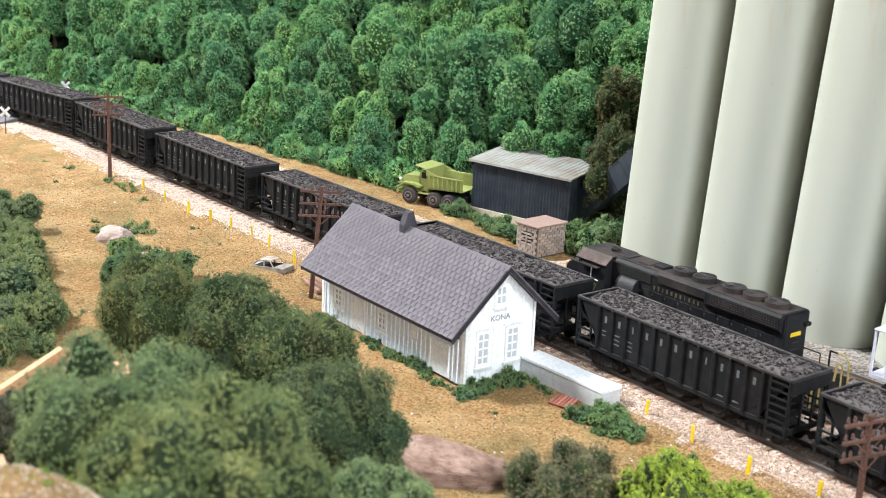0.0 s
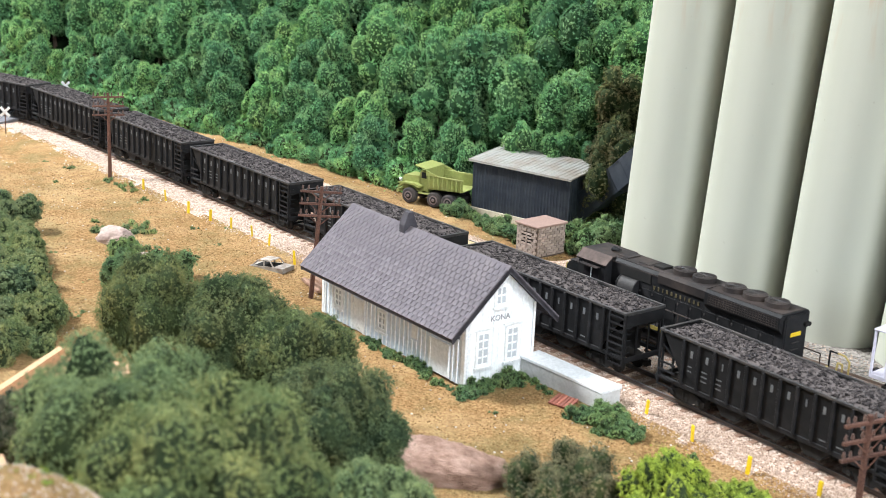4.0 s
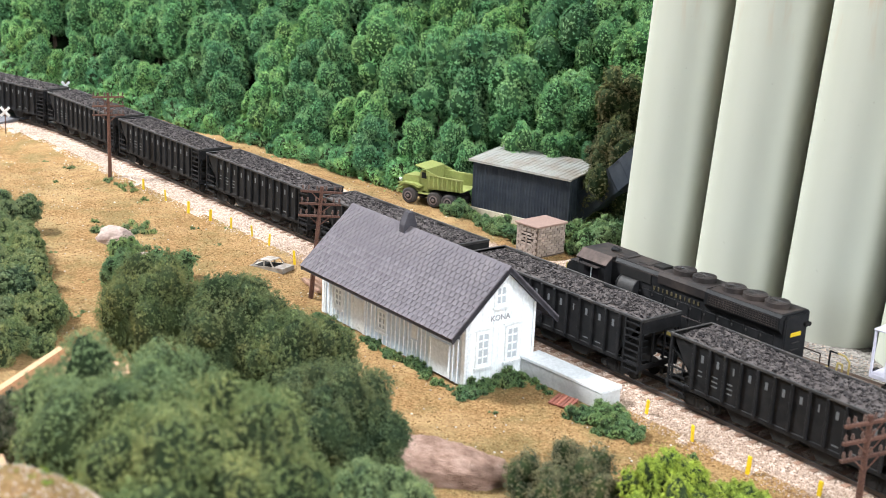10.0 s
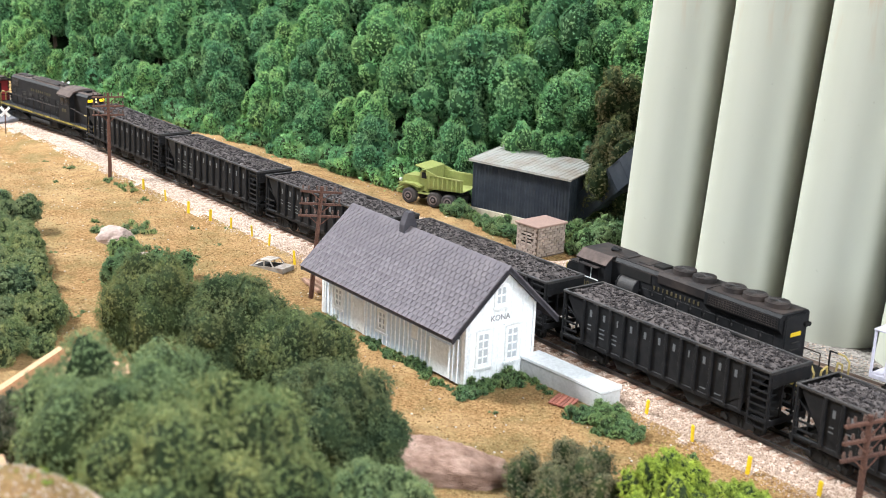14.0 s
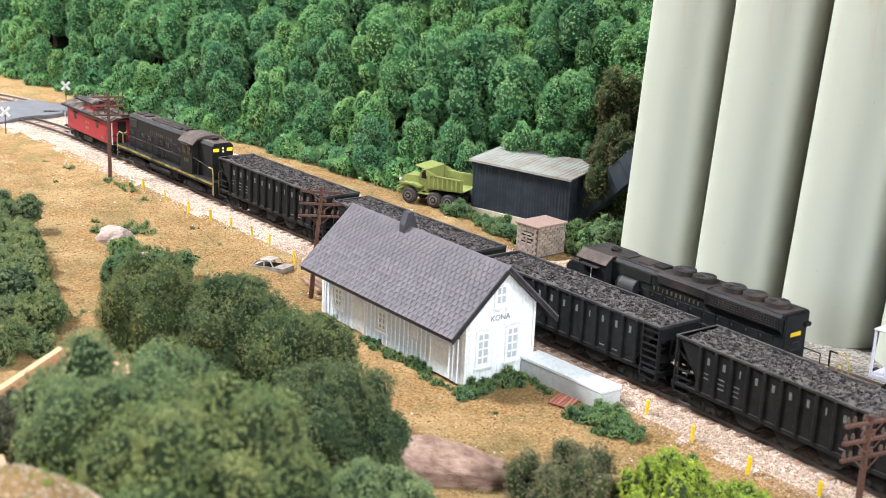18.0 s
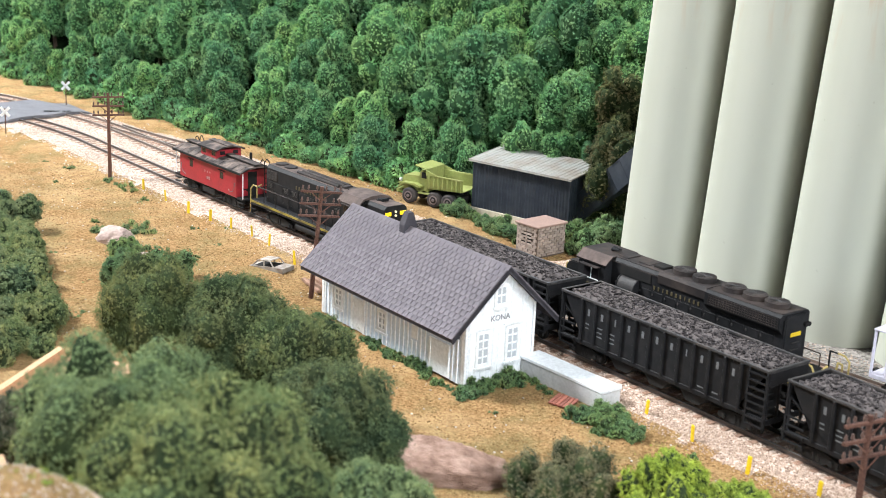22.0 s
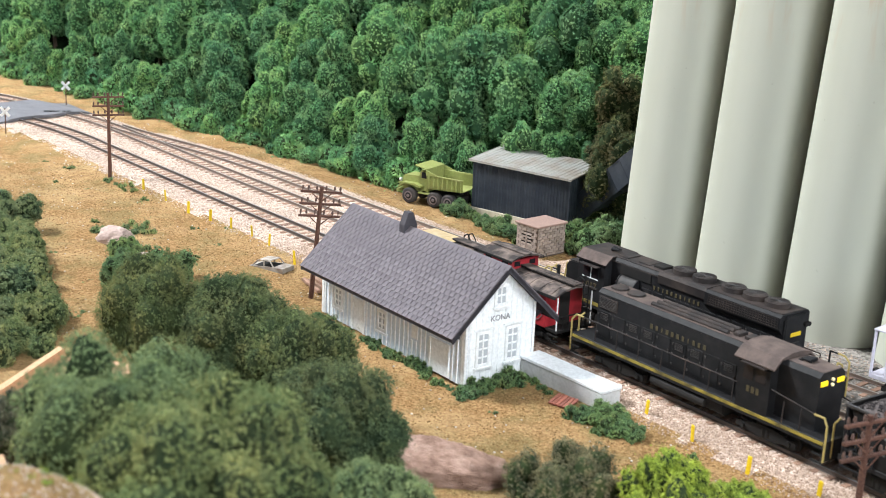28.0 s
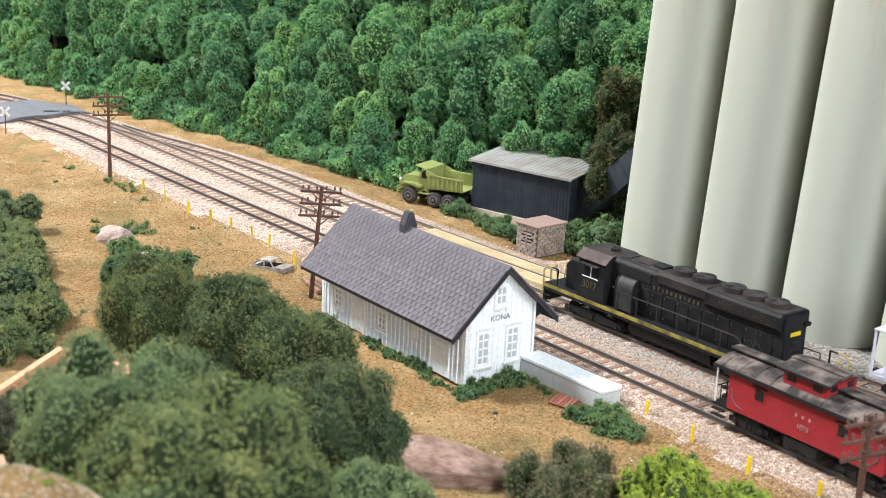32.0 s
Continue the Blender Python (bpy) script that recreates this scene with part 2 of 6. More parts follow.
M_TRUNK = wood_material("bark", (0.04, 0.028, 0.02), (0.12, 0.085, 0.06))
M_FOREST = foliage("forest_foliage", (0.085, 0.215, 0.09), (0.155, 0.345, 0.155), (0.33, 0.45, 0.195), 0.26)
# Core colours darker than the leaves: the shade inside the crowns is painted in.
M_SHADE_CORE = foliage("shaded_inner_foliage", (0.024, 0.039, 0.019), (0.032, 0.049, 0.024), (0.045, 0.052, 0.024), 0.15)
M_SHADE_CORE_FOREST = foliage("shaded_inner_forest_foliage", (0.026, 0.068, 0.03), (0.036, 0.09, 0.039), (0.05, 0.09, 0.037), 0.2)
# Near-black floor: the deep shade under the trees is in this colour.
M_SHADED_FLOOR = painted("shaded_forest_floor", (0.008, 0.016, 0.007), (0.012, 0.022, 0.010), 0.5, 1.0, 0.8, 5, 0.1, 0.0)
M_BROWNLEAF = foliage("dry_foliage", (0.06, 0.085, 0.042), (0.125, 0.145, 0.072), (0.22, 0.165, 0.11), 0.2)
M_OLIVE = foliage("olive_foliage", (0.09, 0.135, 0.06), (0.18, 0.235, 0.10), (0.36, 0.355, 0.145), 0.08)
M_HEDGE = foliage("hedge_foliage", (0.045, 0.08, 0.038), (0.15, 0.20, 0.098), (0.42, 0.42, 0.20), 0.2)
M_MIDGREEN = foliage("mid_green_foliage", (0.058, 0.09, 0.042), (0.125, 0.17, 0.078), (0.28, 0.28, 0.12), 0.12)
M_DEEP = foliage("deep_green_foliage", (0.045, 0.075, 0.037), (0.11, 0.152, 0.075), (0.27, 0.26, 0.117), 0.15)
M_BUSH = foliage("bush_foliage", (0.07, 0.13, 0.06), (0.145, 0.24, 0.11), (0.26, 0.31, 0.14), 0.2)
M_TUFT = foliage("weed_foliage", (0.10, 0.15, 0.07), (0.19, 0.26, 0.12), (0.31, 0.34, 0.16), 0.2)
M_GREYGREEN = foliage("grey_green_foliage", (0.10, 0.155, 0.075), (0.19, 0.255, 0.122), (0.29, 0.33, 0.155), 0.08)
M_LIME = foliage("lime_foliage", (0.15, 0.215, 0.035), (0.28, 0.37, 0.065), (0.42, 0.48, 0.11), 0.1)
M_SAGE = foliage("sage_foliage", (0.07, 0.075, 0.048), (0.15, 0.15, 0.095), (0.24, 0.21, 0.135), 0.15)
M_BACKDROP = painted("backdrop_blue", (0.36, 0.45, 0.55), (0.5, 0.55, 0.6), 0.2, 0.8, 0.01, 0.2)
M_CRUMB = stone_material("turf_crumb", ((0.09, 0.05, 0.02), (0.26, 0.15, 0.06), (0.50, 0.34, 0.165)))
M_PALE = stone_material("pale_crumb", ((0.34, 0.30, 0.26), (0.55, 0.50, 0.45), (0.75, 0.72, 0.68)))
# White paint turned darker and bluer: the long walls' shade is in the colour.
M_SHADED_BOARD = painted("shaded_weathered_board", (0.68, 0.75, 0.84), (0.60, 0.65, 0.71), 0.15, 0.65, 0.8, 5, 0.03)
M_LILAC = painted("lilac_grey_paint", (0.52, 0.51, 0.60), (0.35, 0.34, 0.38), 0.35, 0.5, 0.8, 6)
# Unseen walls and ceiling, greyed to hold down the light they bounce.
M_WALLPAINT = painted("room_wall_paint", (0.24, 0.245, 0.25), (0.20, 0.20, 0.20), 0.2, 0.8, 0.01, 0.2)
M_FLOOR = painted("room_floor", (0.10, 0.085, 0.075), (0.06, 0.05, 0.045), 0.4, 0.7, 0.02, 0.3)
M_CHROME = plain("bright_metal", (0.6, 0.62, 0.65), 0.3, 0.8)
M_RUST = painted("rusted_white_car", (0.38, 0.345, 0.31), (0.13, 0.075, 0.045), 0.95, 0.7, 1.4, 6)
M_DIFFUSER = plain("lamp_diffuser", (1.0, 0.97, 0.93), 0.5, 0, 3.0)


# ---- mesh helpers ----
def part(name, bm, mat, parent=None, label="", smooth=False, at=None):
    """Links a bmesh as one mesh object under a thing or part, turned to the model's size."""
    me = bpy.data.meshes.new(name)
    bm.transform(Matrix.Scale(S, 4))
    bm.normal_update()
    bm.to_mesh(me)
    bm.free()
    if smooth:
        me.shade_smooth()
    me.materials.append(mat)
    return hold(name, me, parent, label, at)


def hold(name, me, parent=None, label="", at=None):
    ob = new(name, me)
    if parent is not None:
        ob.parent = parent
    if at is not None:
        ob.matrix_basis = at
    if label:
        ob["label"] = label
    return ob


def raw(name, verts, faces, mat, parent=None, label="", smooth=False, kind=""):
    me = bpy.data.meshes.new(name)
    me.from_pydata((np.asarray(verts, float) * S).tolist(), [], faces)
    if smooth:
        me.shade_smooth()
    me.materials.append(mat)
    ob = hold(name, me, parent, label)
    if kind:
        ob["kind"] = kind
    return ob


def at(x, y, z=0.0, rz=0.0, rx=0.0, ry=0.0):
    return pose(x * S, y * S, z * S, rx, ry, rz)


def thing(name, label, category, m, group="", kind=""):
    ob = new(name)
    ob.empty_display_size = 0.01
    ob.matrix_basis = m
    return tagged(ob, label, category, group, kind)


def box(bm, x0, x1, y0, y1, z0, z1, bev=0.0):
    n = bmesh.ops.create_cube(bm, size=1.0, matrix=Matrix.LocRotScale(((x0 + x1) / 2, (y0 + y1) / 2, (z0 + z1) / 2), None, (abs(x1 - x0), abs(y1 - y0), abs(z1 - z0))))
    if bev:
        edges = {e for v in n["verts"] for e in v.link_edges}
        bmesh.ops.bevel(bm, geom=list(edges), offset=bev, segments=1, affect="EDGES", profile=0.5)
    return bm


def B(*a, **k):
    return box(bmesh.new(), *a, **k)


def rod(bm, p, q, r0, r1=None, n=8):
    p, q = Vector(p), Vector(q)
    d = q - p
    m = Matrix.Translation((p + q) / 2) @ d.to_track_quat("Z", "Y").to_matrix().to_4x4()
    bmesh.ops.create_cone(bm, cap_ends=True, segments=n, radius1=r0, radius2=r0 if r1 is None else r1, depth=d.length, matrix=m)
    return bm


def pipe(bm, pts, r, n=6):
    for a, b in zip(pts, pts[1:]):
        rod(bm, a, b, r, r, n)
    return bm


def prism(bm, prof, a, b, axis="x"):
    """A closed profile pushed along an axis: (y, z) along x, or (x, z) along y."""
    put = (lambda u, w, t: (t, u, w)) if axis == "x" else (lambda u, w, t: (u, t, w))
    lo = [bm.verts.new(put(u, w, a)) for u, w in prof]
    hi = [bm.verts.new(put(u, w, b)) for u, w in prof]
    n = len(prof)
    for i in range(n):
        bm.faces.new((lo[i], lo[(i + 1) % n], hi[(i + 1) % n], hi[i]))
    bm.faces.new(lo[::-1])
    bm.faces.new(hi)
    bmesh.ops.recalc_face_normals(bm, faces=bm.faces[:])
    return bm


def sheet(bm, quads, thick):
    """Flat panels with thickness."""
    for q in quads:
        v = [Vector(p) for p in q]
        n = (v[1] - v[0]).cross(v[2] - v[0]).normalized() * thick
        a = [bm.verts.new(p) for p in v]
        b = [bm.verts.new(p - n) for p in v]
        k = len(v)
        bm.faces.new(a)
        bm.faces.new(b[::-1])
        for i in range(k):
            bm.faces.new((a[i], b[i], b[(i + 1) % k], a[(i + 1) % k]))
    bmesh.ops.recalc_face_normals(bm, faces=bm.faces[:])
    return bm


def words(name, text, size, mat, parent, m, label="", depth=0.012):
    """Lettering with the built-in font, centred, in the local x-y plane of m."""
    cu = bpy.data.curves.new(name, "FONT")
    cu.body, cu.size, cu.align_x, cu.align_y, cu.extrude = text, size * S, "CENTER", "CENTER", depth * S
    tmp = new(name, cu)
    me = bpy.data.meshes.new_from_object(tmp.evaluated_get(bpy.context.evaluated_depsgraph_get()))
    bpy.data.objects.remove(tmp)
    bpy.data.curves.remove(cu)
    me.materials.clear()
    me.materials.append(mat)
    return hold(name, me, parent, label, m)


FACE_NEAR = Euler((radians(90), 0, 0)).to_matrix().to_4x4()
FACE_FAR = Euler((radians(90), 0, radians(180))).to_matrix().to_4x4()
FACE_EAST = Euler((radians(90), 0, radians(90))).to_matrix().to_4x4()


def turned(x, y, z, face):
    return Matrix.Translation((x * S, y * S, z * S)) @ face


# ---- the lines of the three tracks ----
def y_main(x):
    u = (x + 60) / 30
    y = -0.428 * u * u - 0.18 * u ** 3
    if x < -118:
        d = min(-118 - x, 40)
        y = -0.27 + 0.05 * 0 - 0.0078 * d * d - max(-158 - x, 0) * 0.624
    return y


def y_second(x):
    u = (max(x, -124) + 60) / 30
    return -0.428 * u * u - 0.18 * u ** 3 + 4.85 - 0.006 * max(-120 - x, 0) ** 2


LINE3 = ([-130, -122, -116, -111, -107, -100, -97, -87, -70, -64, -37, -10], [4.3, 5.2, 6.0, 6.9, 7.5, 8.05, 8.2, 8.3, 8.55, 8.75, 10.0, 11.3])


def y_third(x):
    return float(np.interp(x, *LINE3))


TREELINE = ([-260, -163, -137, -126, -111, -98, -90, -84, -76, -66, -20], [-3.0, 8.5, 11.4, 12.4, 14.3, 15.4, 16.4, 18.6, 20.8, 21.5, 24.0])


def tree_line(x):
    return float(np.interp(x, *TREELINE))


def track_zone(x, y):
    """How far outside the ballasted strip a place lies."""
    far = max(y_third(x) if x > -120 else y_second(x), y_second(x)) + 2.1 + 14 * min(1, max(0, (x + 66) / 5))
    near = y_main(x) - 3.1
    return max(near - y, y - far)


def ground_z(x, y):
    d = track_zone(x, y)
    k = min(max(d / 1.2, 0.0), 1.0)
    tie = min(abs(y - y_main(x)), abs(y - y_second(x)), abs(y - y_third(x)) if x > -122 else 9)
    z = -0.345 - 0.235 * k * k * (3 - 2 * k) + 0.07 * min(1, max(0, (2.0 - tie) / 0.6))
    wob = noise.noise((x * 0.16, y * 0.16, 3.1)) * 0.28 + noise.noise((x * 0.5, y * 0.5, 8.0)) * 0.12
    z += wob * min(max((d - 0.8) / 3, 0), 1)
    bank = math.hypot(x + 31, (y + 41) * 0.9) / 10
    if bank < 1:
        z += 11.3 * (1 - bank * bank) ** 2
    h = y - tree_line(x) - 1.0
    if h > 0:
        z += 0.62 * min(h, 40) + 0.3 * noise.noise((x * 0.2, y * 0.2, 0))
    return z


def spread(lo, hi, fine_lo, fine_hi, fine, coarse):
    return np.concatenate([np.arange(lo, fine_lo, coarse), np.arange(fine_lo, fine_hi, fine), np.arange(fine_hi, hi + coarse, coarse)])


GROUND_X, GROUND_Y = spread(-330, 130, -160, -20, 0.6, 10), spread(-80, 110, -54, 34, 0.6, 6)
GROUND_Z = np.array([[ground_z(x, y) for x in GROUND_X] for y in GROUND_Y])


def build_ground():
    xs, ys = GROUND_X, GROUND_Y
    nx, ny = len(xs), len(ys)
    verts = [(x, y, GROUND_Z[j, i]) for j, y in enumerate(ys) for i, x in enumerate(xs)]
    faces, kinds = [], []
    for j in range(ny - 1):
        for i in range(nx - 1):
            a = j * nx + i
            faces.append((a, a + 1, a + nx + 1, a + nx))
            cx, cy = (xs[i] + xs[i + 1]) / 2, (ys[j] + ys[j + 1]) / 2
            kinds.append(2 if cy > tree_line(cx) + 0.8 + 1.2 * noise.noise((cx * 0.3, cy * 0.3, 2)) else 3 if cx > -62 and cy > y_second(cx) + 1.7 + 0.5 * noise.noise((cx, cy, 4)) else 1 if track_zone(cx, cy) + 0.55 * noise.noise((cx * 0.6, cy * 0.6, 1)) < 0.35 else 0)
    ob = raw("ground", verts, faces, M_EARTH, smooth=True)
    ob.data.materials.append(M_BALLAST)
    ob.data.materials.append(M_SHADED_FLOOR)
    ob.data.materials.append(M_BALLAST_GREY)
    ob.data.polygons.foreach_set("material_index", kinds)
    tagged(ob, "ochre turf ground of the model landscape with pink ballast bed", "ground", kind="structure")


build_ground()


def sweep(line, x0, x1, off, prof, step=1.2):
    """A profile (across, up) carried along a track line at a distance off from its middle."""
    n = int(abs(x1 - x0) / step) + 1
    verts, faces = [], []
    k = len(prof)
    for i in range(n + 1):
        x = x0 + (x1 - x0) * i / n
        dy = (line(x + 0.2) - line(x - 0.2)) / 0.4
        l = math.hypot(1, dy)
        nx, ny = -dy / l, 1 / l
        for a, z in prof:
            verts.append((x + nx * (off + a), line(x) + ny * (off + a), z))
    for i in range(n):
        for j in range(k):
            a, b = i * k + j, i * k + (j + 1) % k
            faces.append((a, a + k, b + k, b))
    faces += [tuple(range(k)), tuple(n * k + j for j in range(k))[::-1]]
    return verts, faces


RAIL = [(-0.085, -0.23), (0.085, -0.23), (0.085, -0.205), (0.035, -0.19), (0.035, -0.12), (0.06, -0.10), (0.06, -0.012), (-0.06, -0.012), (-0.06, -0.10), (-0.035, -0.12), (-0.035, -0.19), (-0.085, -0.205)]
HEAD = [(-0.048, -0.012), (0.048, -0.012), (0.048, 0.0), (-0.048, 0.0)]


def build_track(name, label, line, x0, x1, tie_lo, tie_hi, head, steel, wood):
    t = thing(name, label, "railway track", Matrix.Identity(4), kind="structure")
    for side in (-0.7925, 0.7925):
        r = raw("rail", *sweep(line, x0, x1, side, RAIL), steel, t)
        raw("railhead", *sweep(line, x0, x1, side, HEAD), head, r)
    x, spots = x0, []
    while x < x1:
        spots.append(x)
        x += 0.93
    inner = [x for x in spots if tie_lo <= x <= tie_hi][-290:]
    me = None
    rng = random.Random(5)
    keep = set(inner)
    joined = bmesh.new()
    for x in spots:
        a = math.degrees(math.atan2(line(x + 0.3) - line(x - 0.3), 0.6)) + rng.uniform(-1.2, 1.2)
        m = at(x, line(x), -0.222 + rng.uniform(-0.015, 0.005), a)
        if x in keep:
            if me is None:
                ob = part("tie", box(bmesh.new(), -0.17, 0.17, -1.32, 1.32, -0.16, 0.0, 0.02), wood, t, at=m)
                me = ob.data
            else:
                hold("tie", me, t, at=m)
        else:
            n = len(joined.verts)
            box(joined, -0.17, 0.17, -1.32, 1.32, -0.16, 0.0)
            joined.verts.ensure_lookup_table()
            bmesh.ops.transform(joined, matrix=pose(x, line(x), -0.222, 0, 0, a), verts=joined.verts[n:])
    if joined.verts:
        tagged(part("tie_row", joined, wood, t), kind="stuff")
    else:
        joined.free()
    return t


build_track("track_main", "main line of black rails on brown wooden ties in pink ballast", y_main, -165, -12, -150, -12, M_DARKHEAD, M_RAIL, M_TIE_MAIN)
build_track("track_second", "passing track of brown rusted rails on wooden ties", y_second, -165, -12, -135, -12, M_RAILHEAD, M_RAILBROWN, M_TIE)
build_track("track_third", "rusted siding that leaves the passing track at a turnout", y_third, -124, -12, -122, -12, M_RAILHEAD, M_RAILBROWN, M_TIE)


def ground_at(x, y):
    """Heights of the ground sheet under many places at once."""
    i = np.clip(np.searchsorted(GROUND_X, x) - 1, 0, len(GROUND_X) - 2)
    j = np.clip(np.searchsorted(GROUND_Y, y) - 1, 0, len(GROUND_Y) - 2)
    u, v = (x - GROUND_X[i]) / (GROUND_X[i + 1] - GROUND_X[i]), (y - GROUND_Y[j]) / (GROUND_Y[j + 1] - GROUND_Y[j])
    lo = GROUND_Z[j, i] * (1 - u) + GROUND_Z[j, i + 1] * u
    return lo * (1 - v) + (GROUND_Z[j + 1, i] * (1 - u) + GROUND_Z[j + 1, i + 1] * u) * v


LINE_X = np.arange(-340.0, 140.0, 0.25)
LINE_MAIN, LINE_SECOND = np.array([y_main(x) for x in LINE_X]), np.array([y_second(x) for x in LINE_X])


def lines_at(x):
    """The three tracks and the forest's edge at many places at once."""
    return np.interp(x, LINE_X, LINE_MAIN), np.interp(x, LINE_X, LINE_SECOND), np.interp(x, *LINE3), np.interp(x, *TREELINE)


def zone_at(x, y):
    a, b, c, _ = lines_at(x)
    far = np.maximum(np.where(x > -120, c, b), b) + 2.1 + 14 * np.clip((x + 66) / 5, 0, 1)
    return np.maximum(a - 3.1 - y, y - far)


def mesh_of(name, verts, tris):
    """A mesh of triangles from two arrays."""
    me = bpy.data.meshes.new(name)
    n = len(tris)
    me.vertices.add(len(verts))
    me.vertices.foreach_set("co", np.ascontiguousarray(verts, np.float32).ravel() * np.float32(S))
    me.loops.add(3 * n)
    me.loops.foreach_set("vertex_index", np.ascontiguousarray(tris, np.int32).ravel())
    me.polygons.add(n)
    me.polygons.foreach_set("loop_start", np.arange(0, 3 * n, 3, dtype=np.int32))
    me.update(calc_edges=True)
    return me


OCTA = np.array([(1, 0, 0), (-1, 0, 0), (0, 1, 0), (0, -1, 0), (0, 0, 0.7), (0, 0, -0.7)], float)
OCTA_TRIS = np.array([(0, 2, 4), (2, 1, 4), (1, 3, 4), (3, 0, 4), (2, 0, 5), (1, 2, 5), (3, 1, 5), (0, 3, 5)])


def stones(name, label, count, xr, keep, mat, seed, size=(0.06, 0.13), yr=(-9, 14)):
    """Loose ballast: squashed eight-sided stones."""
    rng = np.random.RandomState(seed)
    xs, ys = np.zeros(0), np.zeros(0)
    while len(xs) < count:
        x, y = rng.uniform(*xr, count), rng.uniform(*yr, count)
        ok = keep(x, y, rng)
        xs, ys = np.concatenate([xs, x[ok]]), np.concatenate([ys, y[ok]])
    x, y = xs[:count, None], ys[:count, None]
    r, a = rng.uniform(*size, (count, 1)), rng.uniform(0, 6.28, (count, 1))
    q = OCTA[None] * (r[:, :, None] * rng.uniform(0.7, 1.25, (count, 6, 1)))
    ca, sa = np.cos(a), np.sin(a)
    v = np.stack([q[:, :, 0] * ca - q[:, :, 1] * sa + x, q[:, :, 0] * sa + q[:, :, 1] * ca + y, q[:, :, 2] + ground_at(xs[:count], ys[:count])[:, None] + r * 0.2], 2)
    me = mesh_of(name, v.reshape(-1, 3), (np.arange(count)[:, None, None] * 6 + OCTA_TRIS[None]).reshape(-1, 3))
    me.materials.append(mat)
    tagged(hold(name, me), label, "gravel", kind="stuff")


def on_bed(x, y, rng):
    a, b, c, _ = lines_at(x)
    near = np.minimum(np.minimum(abs(y - a), abs(y - b)), np.where(x > -122, abs(y - c), 9))
    bare = (near < 1.4) & (rng.rand(len(x)) < 0.5) | (x > -62) & (y > b + 1.5) & (rng.rand(len(x)) < 0.9)
    return ~bare & (zone_at(x, y) < rng.uniform(0.0, 1.1, len(x)))


def by_parked_engine(x, y, rng):
    a, b, _, _ = lines_at(x)
    return (abs(y - b + 1.2) < abs(rng.normal(0, 1.2, len(x)))) & (zone_at(x, y) < 0) & (y > a + 1.5)


def open_turf(x, y, rng):
    d = zone_at(x, y)
    return (d > rng.uniform(0.2, 1.2, len(x))) & (y < 0) | (d > 0.3) & (y > 0) & (y < lines_at(x)[3])


stones("ballast_gravel", "pink and cream crushed-stone ballast beside the rails", 70000, (-78, -22), on_bed, M_STONE_NEAR, 1, (0.03, 0.065))
stones("ballast_gravel", "pink and cream crushed-stone ballast beside the rails", 24000, (-152, -78), on_bed, M_STONE, 2, (0.045, 0.09))
stones("turf_crumbs", "ochre and brown crumbs of ground turf", 46000, (-112, -30), open_turf, M_CRUMB, 4, (0.02, 0.065), (-24, 16))
stones("pale_crumbs", "pale stone chips strewn over the turf", 900, (-130, -30), open_turf, M_PALE, 6, (0.03, 0.085), (-24, 18))
stones("bank_chips", "pale pink and cream chips strewn over the near bank", 2600, (-37, -26), lambda x, y, r: abs(y + 40) < r.uniform(0, 5, len(x)), M_STONE, 7, (0.02, 0.06), (-45, -35))
stones("ballast_gravel", "grey crushed-stone ballast under the passing track", 9000, (-64, -30), by_parked_engine, M_STONE_GREY, 3, (0.035, 0.08))


# ---- rolling stock ----
def bogie(parent, x, wheelbase=1.75, axles=2, y=1.12):
    t = part("truck", B(x - 0.25, x + 0.25, -1.05, 1.05, 0.45, 0.75, bev=0.05), M_UNDER, parent)
    for side in (-1, 1):
        bm = bmesh.new()
        prism(bm, [(x - wheelbase / 2 - 0.4, 0.35), (x - wheelbase / 2 + 0.3, 0.35), (x - 0.45, 0.22), (x + 0.45, 0.22), (x + wheelbase / 2 - 0.3, 0.35), (x + wheelbase / 2 + 0.4, 0.35),
                   (x + wheelbase / 2 + 0.4, 0.62), (x + 0.5, 0.85), (x - 0.5, 0.85), (x - wheelbase / 2 - 0.4, 0.62)], side * y - 0.07, side * y + 0.07, "y")
        for k in range(axles):
            xx = x + wheelbase * (k / (axles - 1) - 0.5)
            rod(bm, (xx, side * (y + 0.05), 0.48), (xx, side * (y + 0.17), 0.48), 0.16, 0.13, 10)
        for dx in (-0.14, 0.14):
            rod(bm, (x + dx, side * (y + 0.02), 0.3), (x + dx, side * (y + 0.02), 0.75), 0.1, 0.1, 8)
        part("sideframe", bm, M_UNDER, t)
    for k in range(axles):
        xx = x + wheelbase * (k / (axles - 1) - 0.5)
        bm = rod(bmesh.new(), (xx, -1.0, 0.46), (xx, 1.0, 0.46), 0.08, 0.08, 8)
        for side in (-1, 1):
            rod(bm, (xx, side * 0.70, 0.46), (xx, side * 0.86, 0.46), 0.46, 0.44, 20)
        part("wheelset", bm, M_UNDER, t)
    return t


def coupler(parent, x, sgn):
    bm = box(bmesh.new(), min(x, x + sgn * 0.55), max(x, x + sgn * 0.55), -0.12, 0.12, 0.75, 1.0, 0.03)
    box(bm, x + sgn * 0.4 - 0.12, x + sgn * 0.4 + 0.12, -0.22, 0.22, 0.68, 1.05, 0.04)
    part("coupler", bm, M_UNDER, parent)


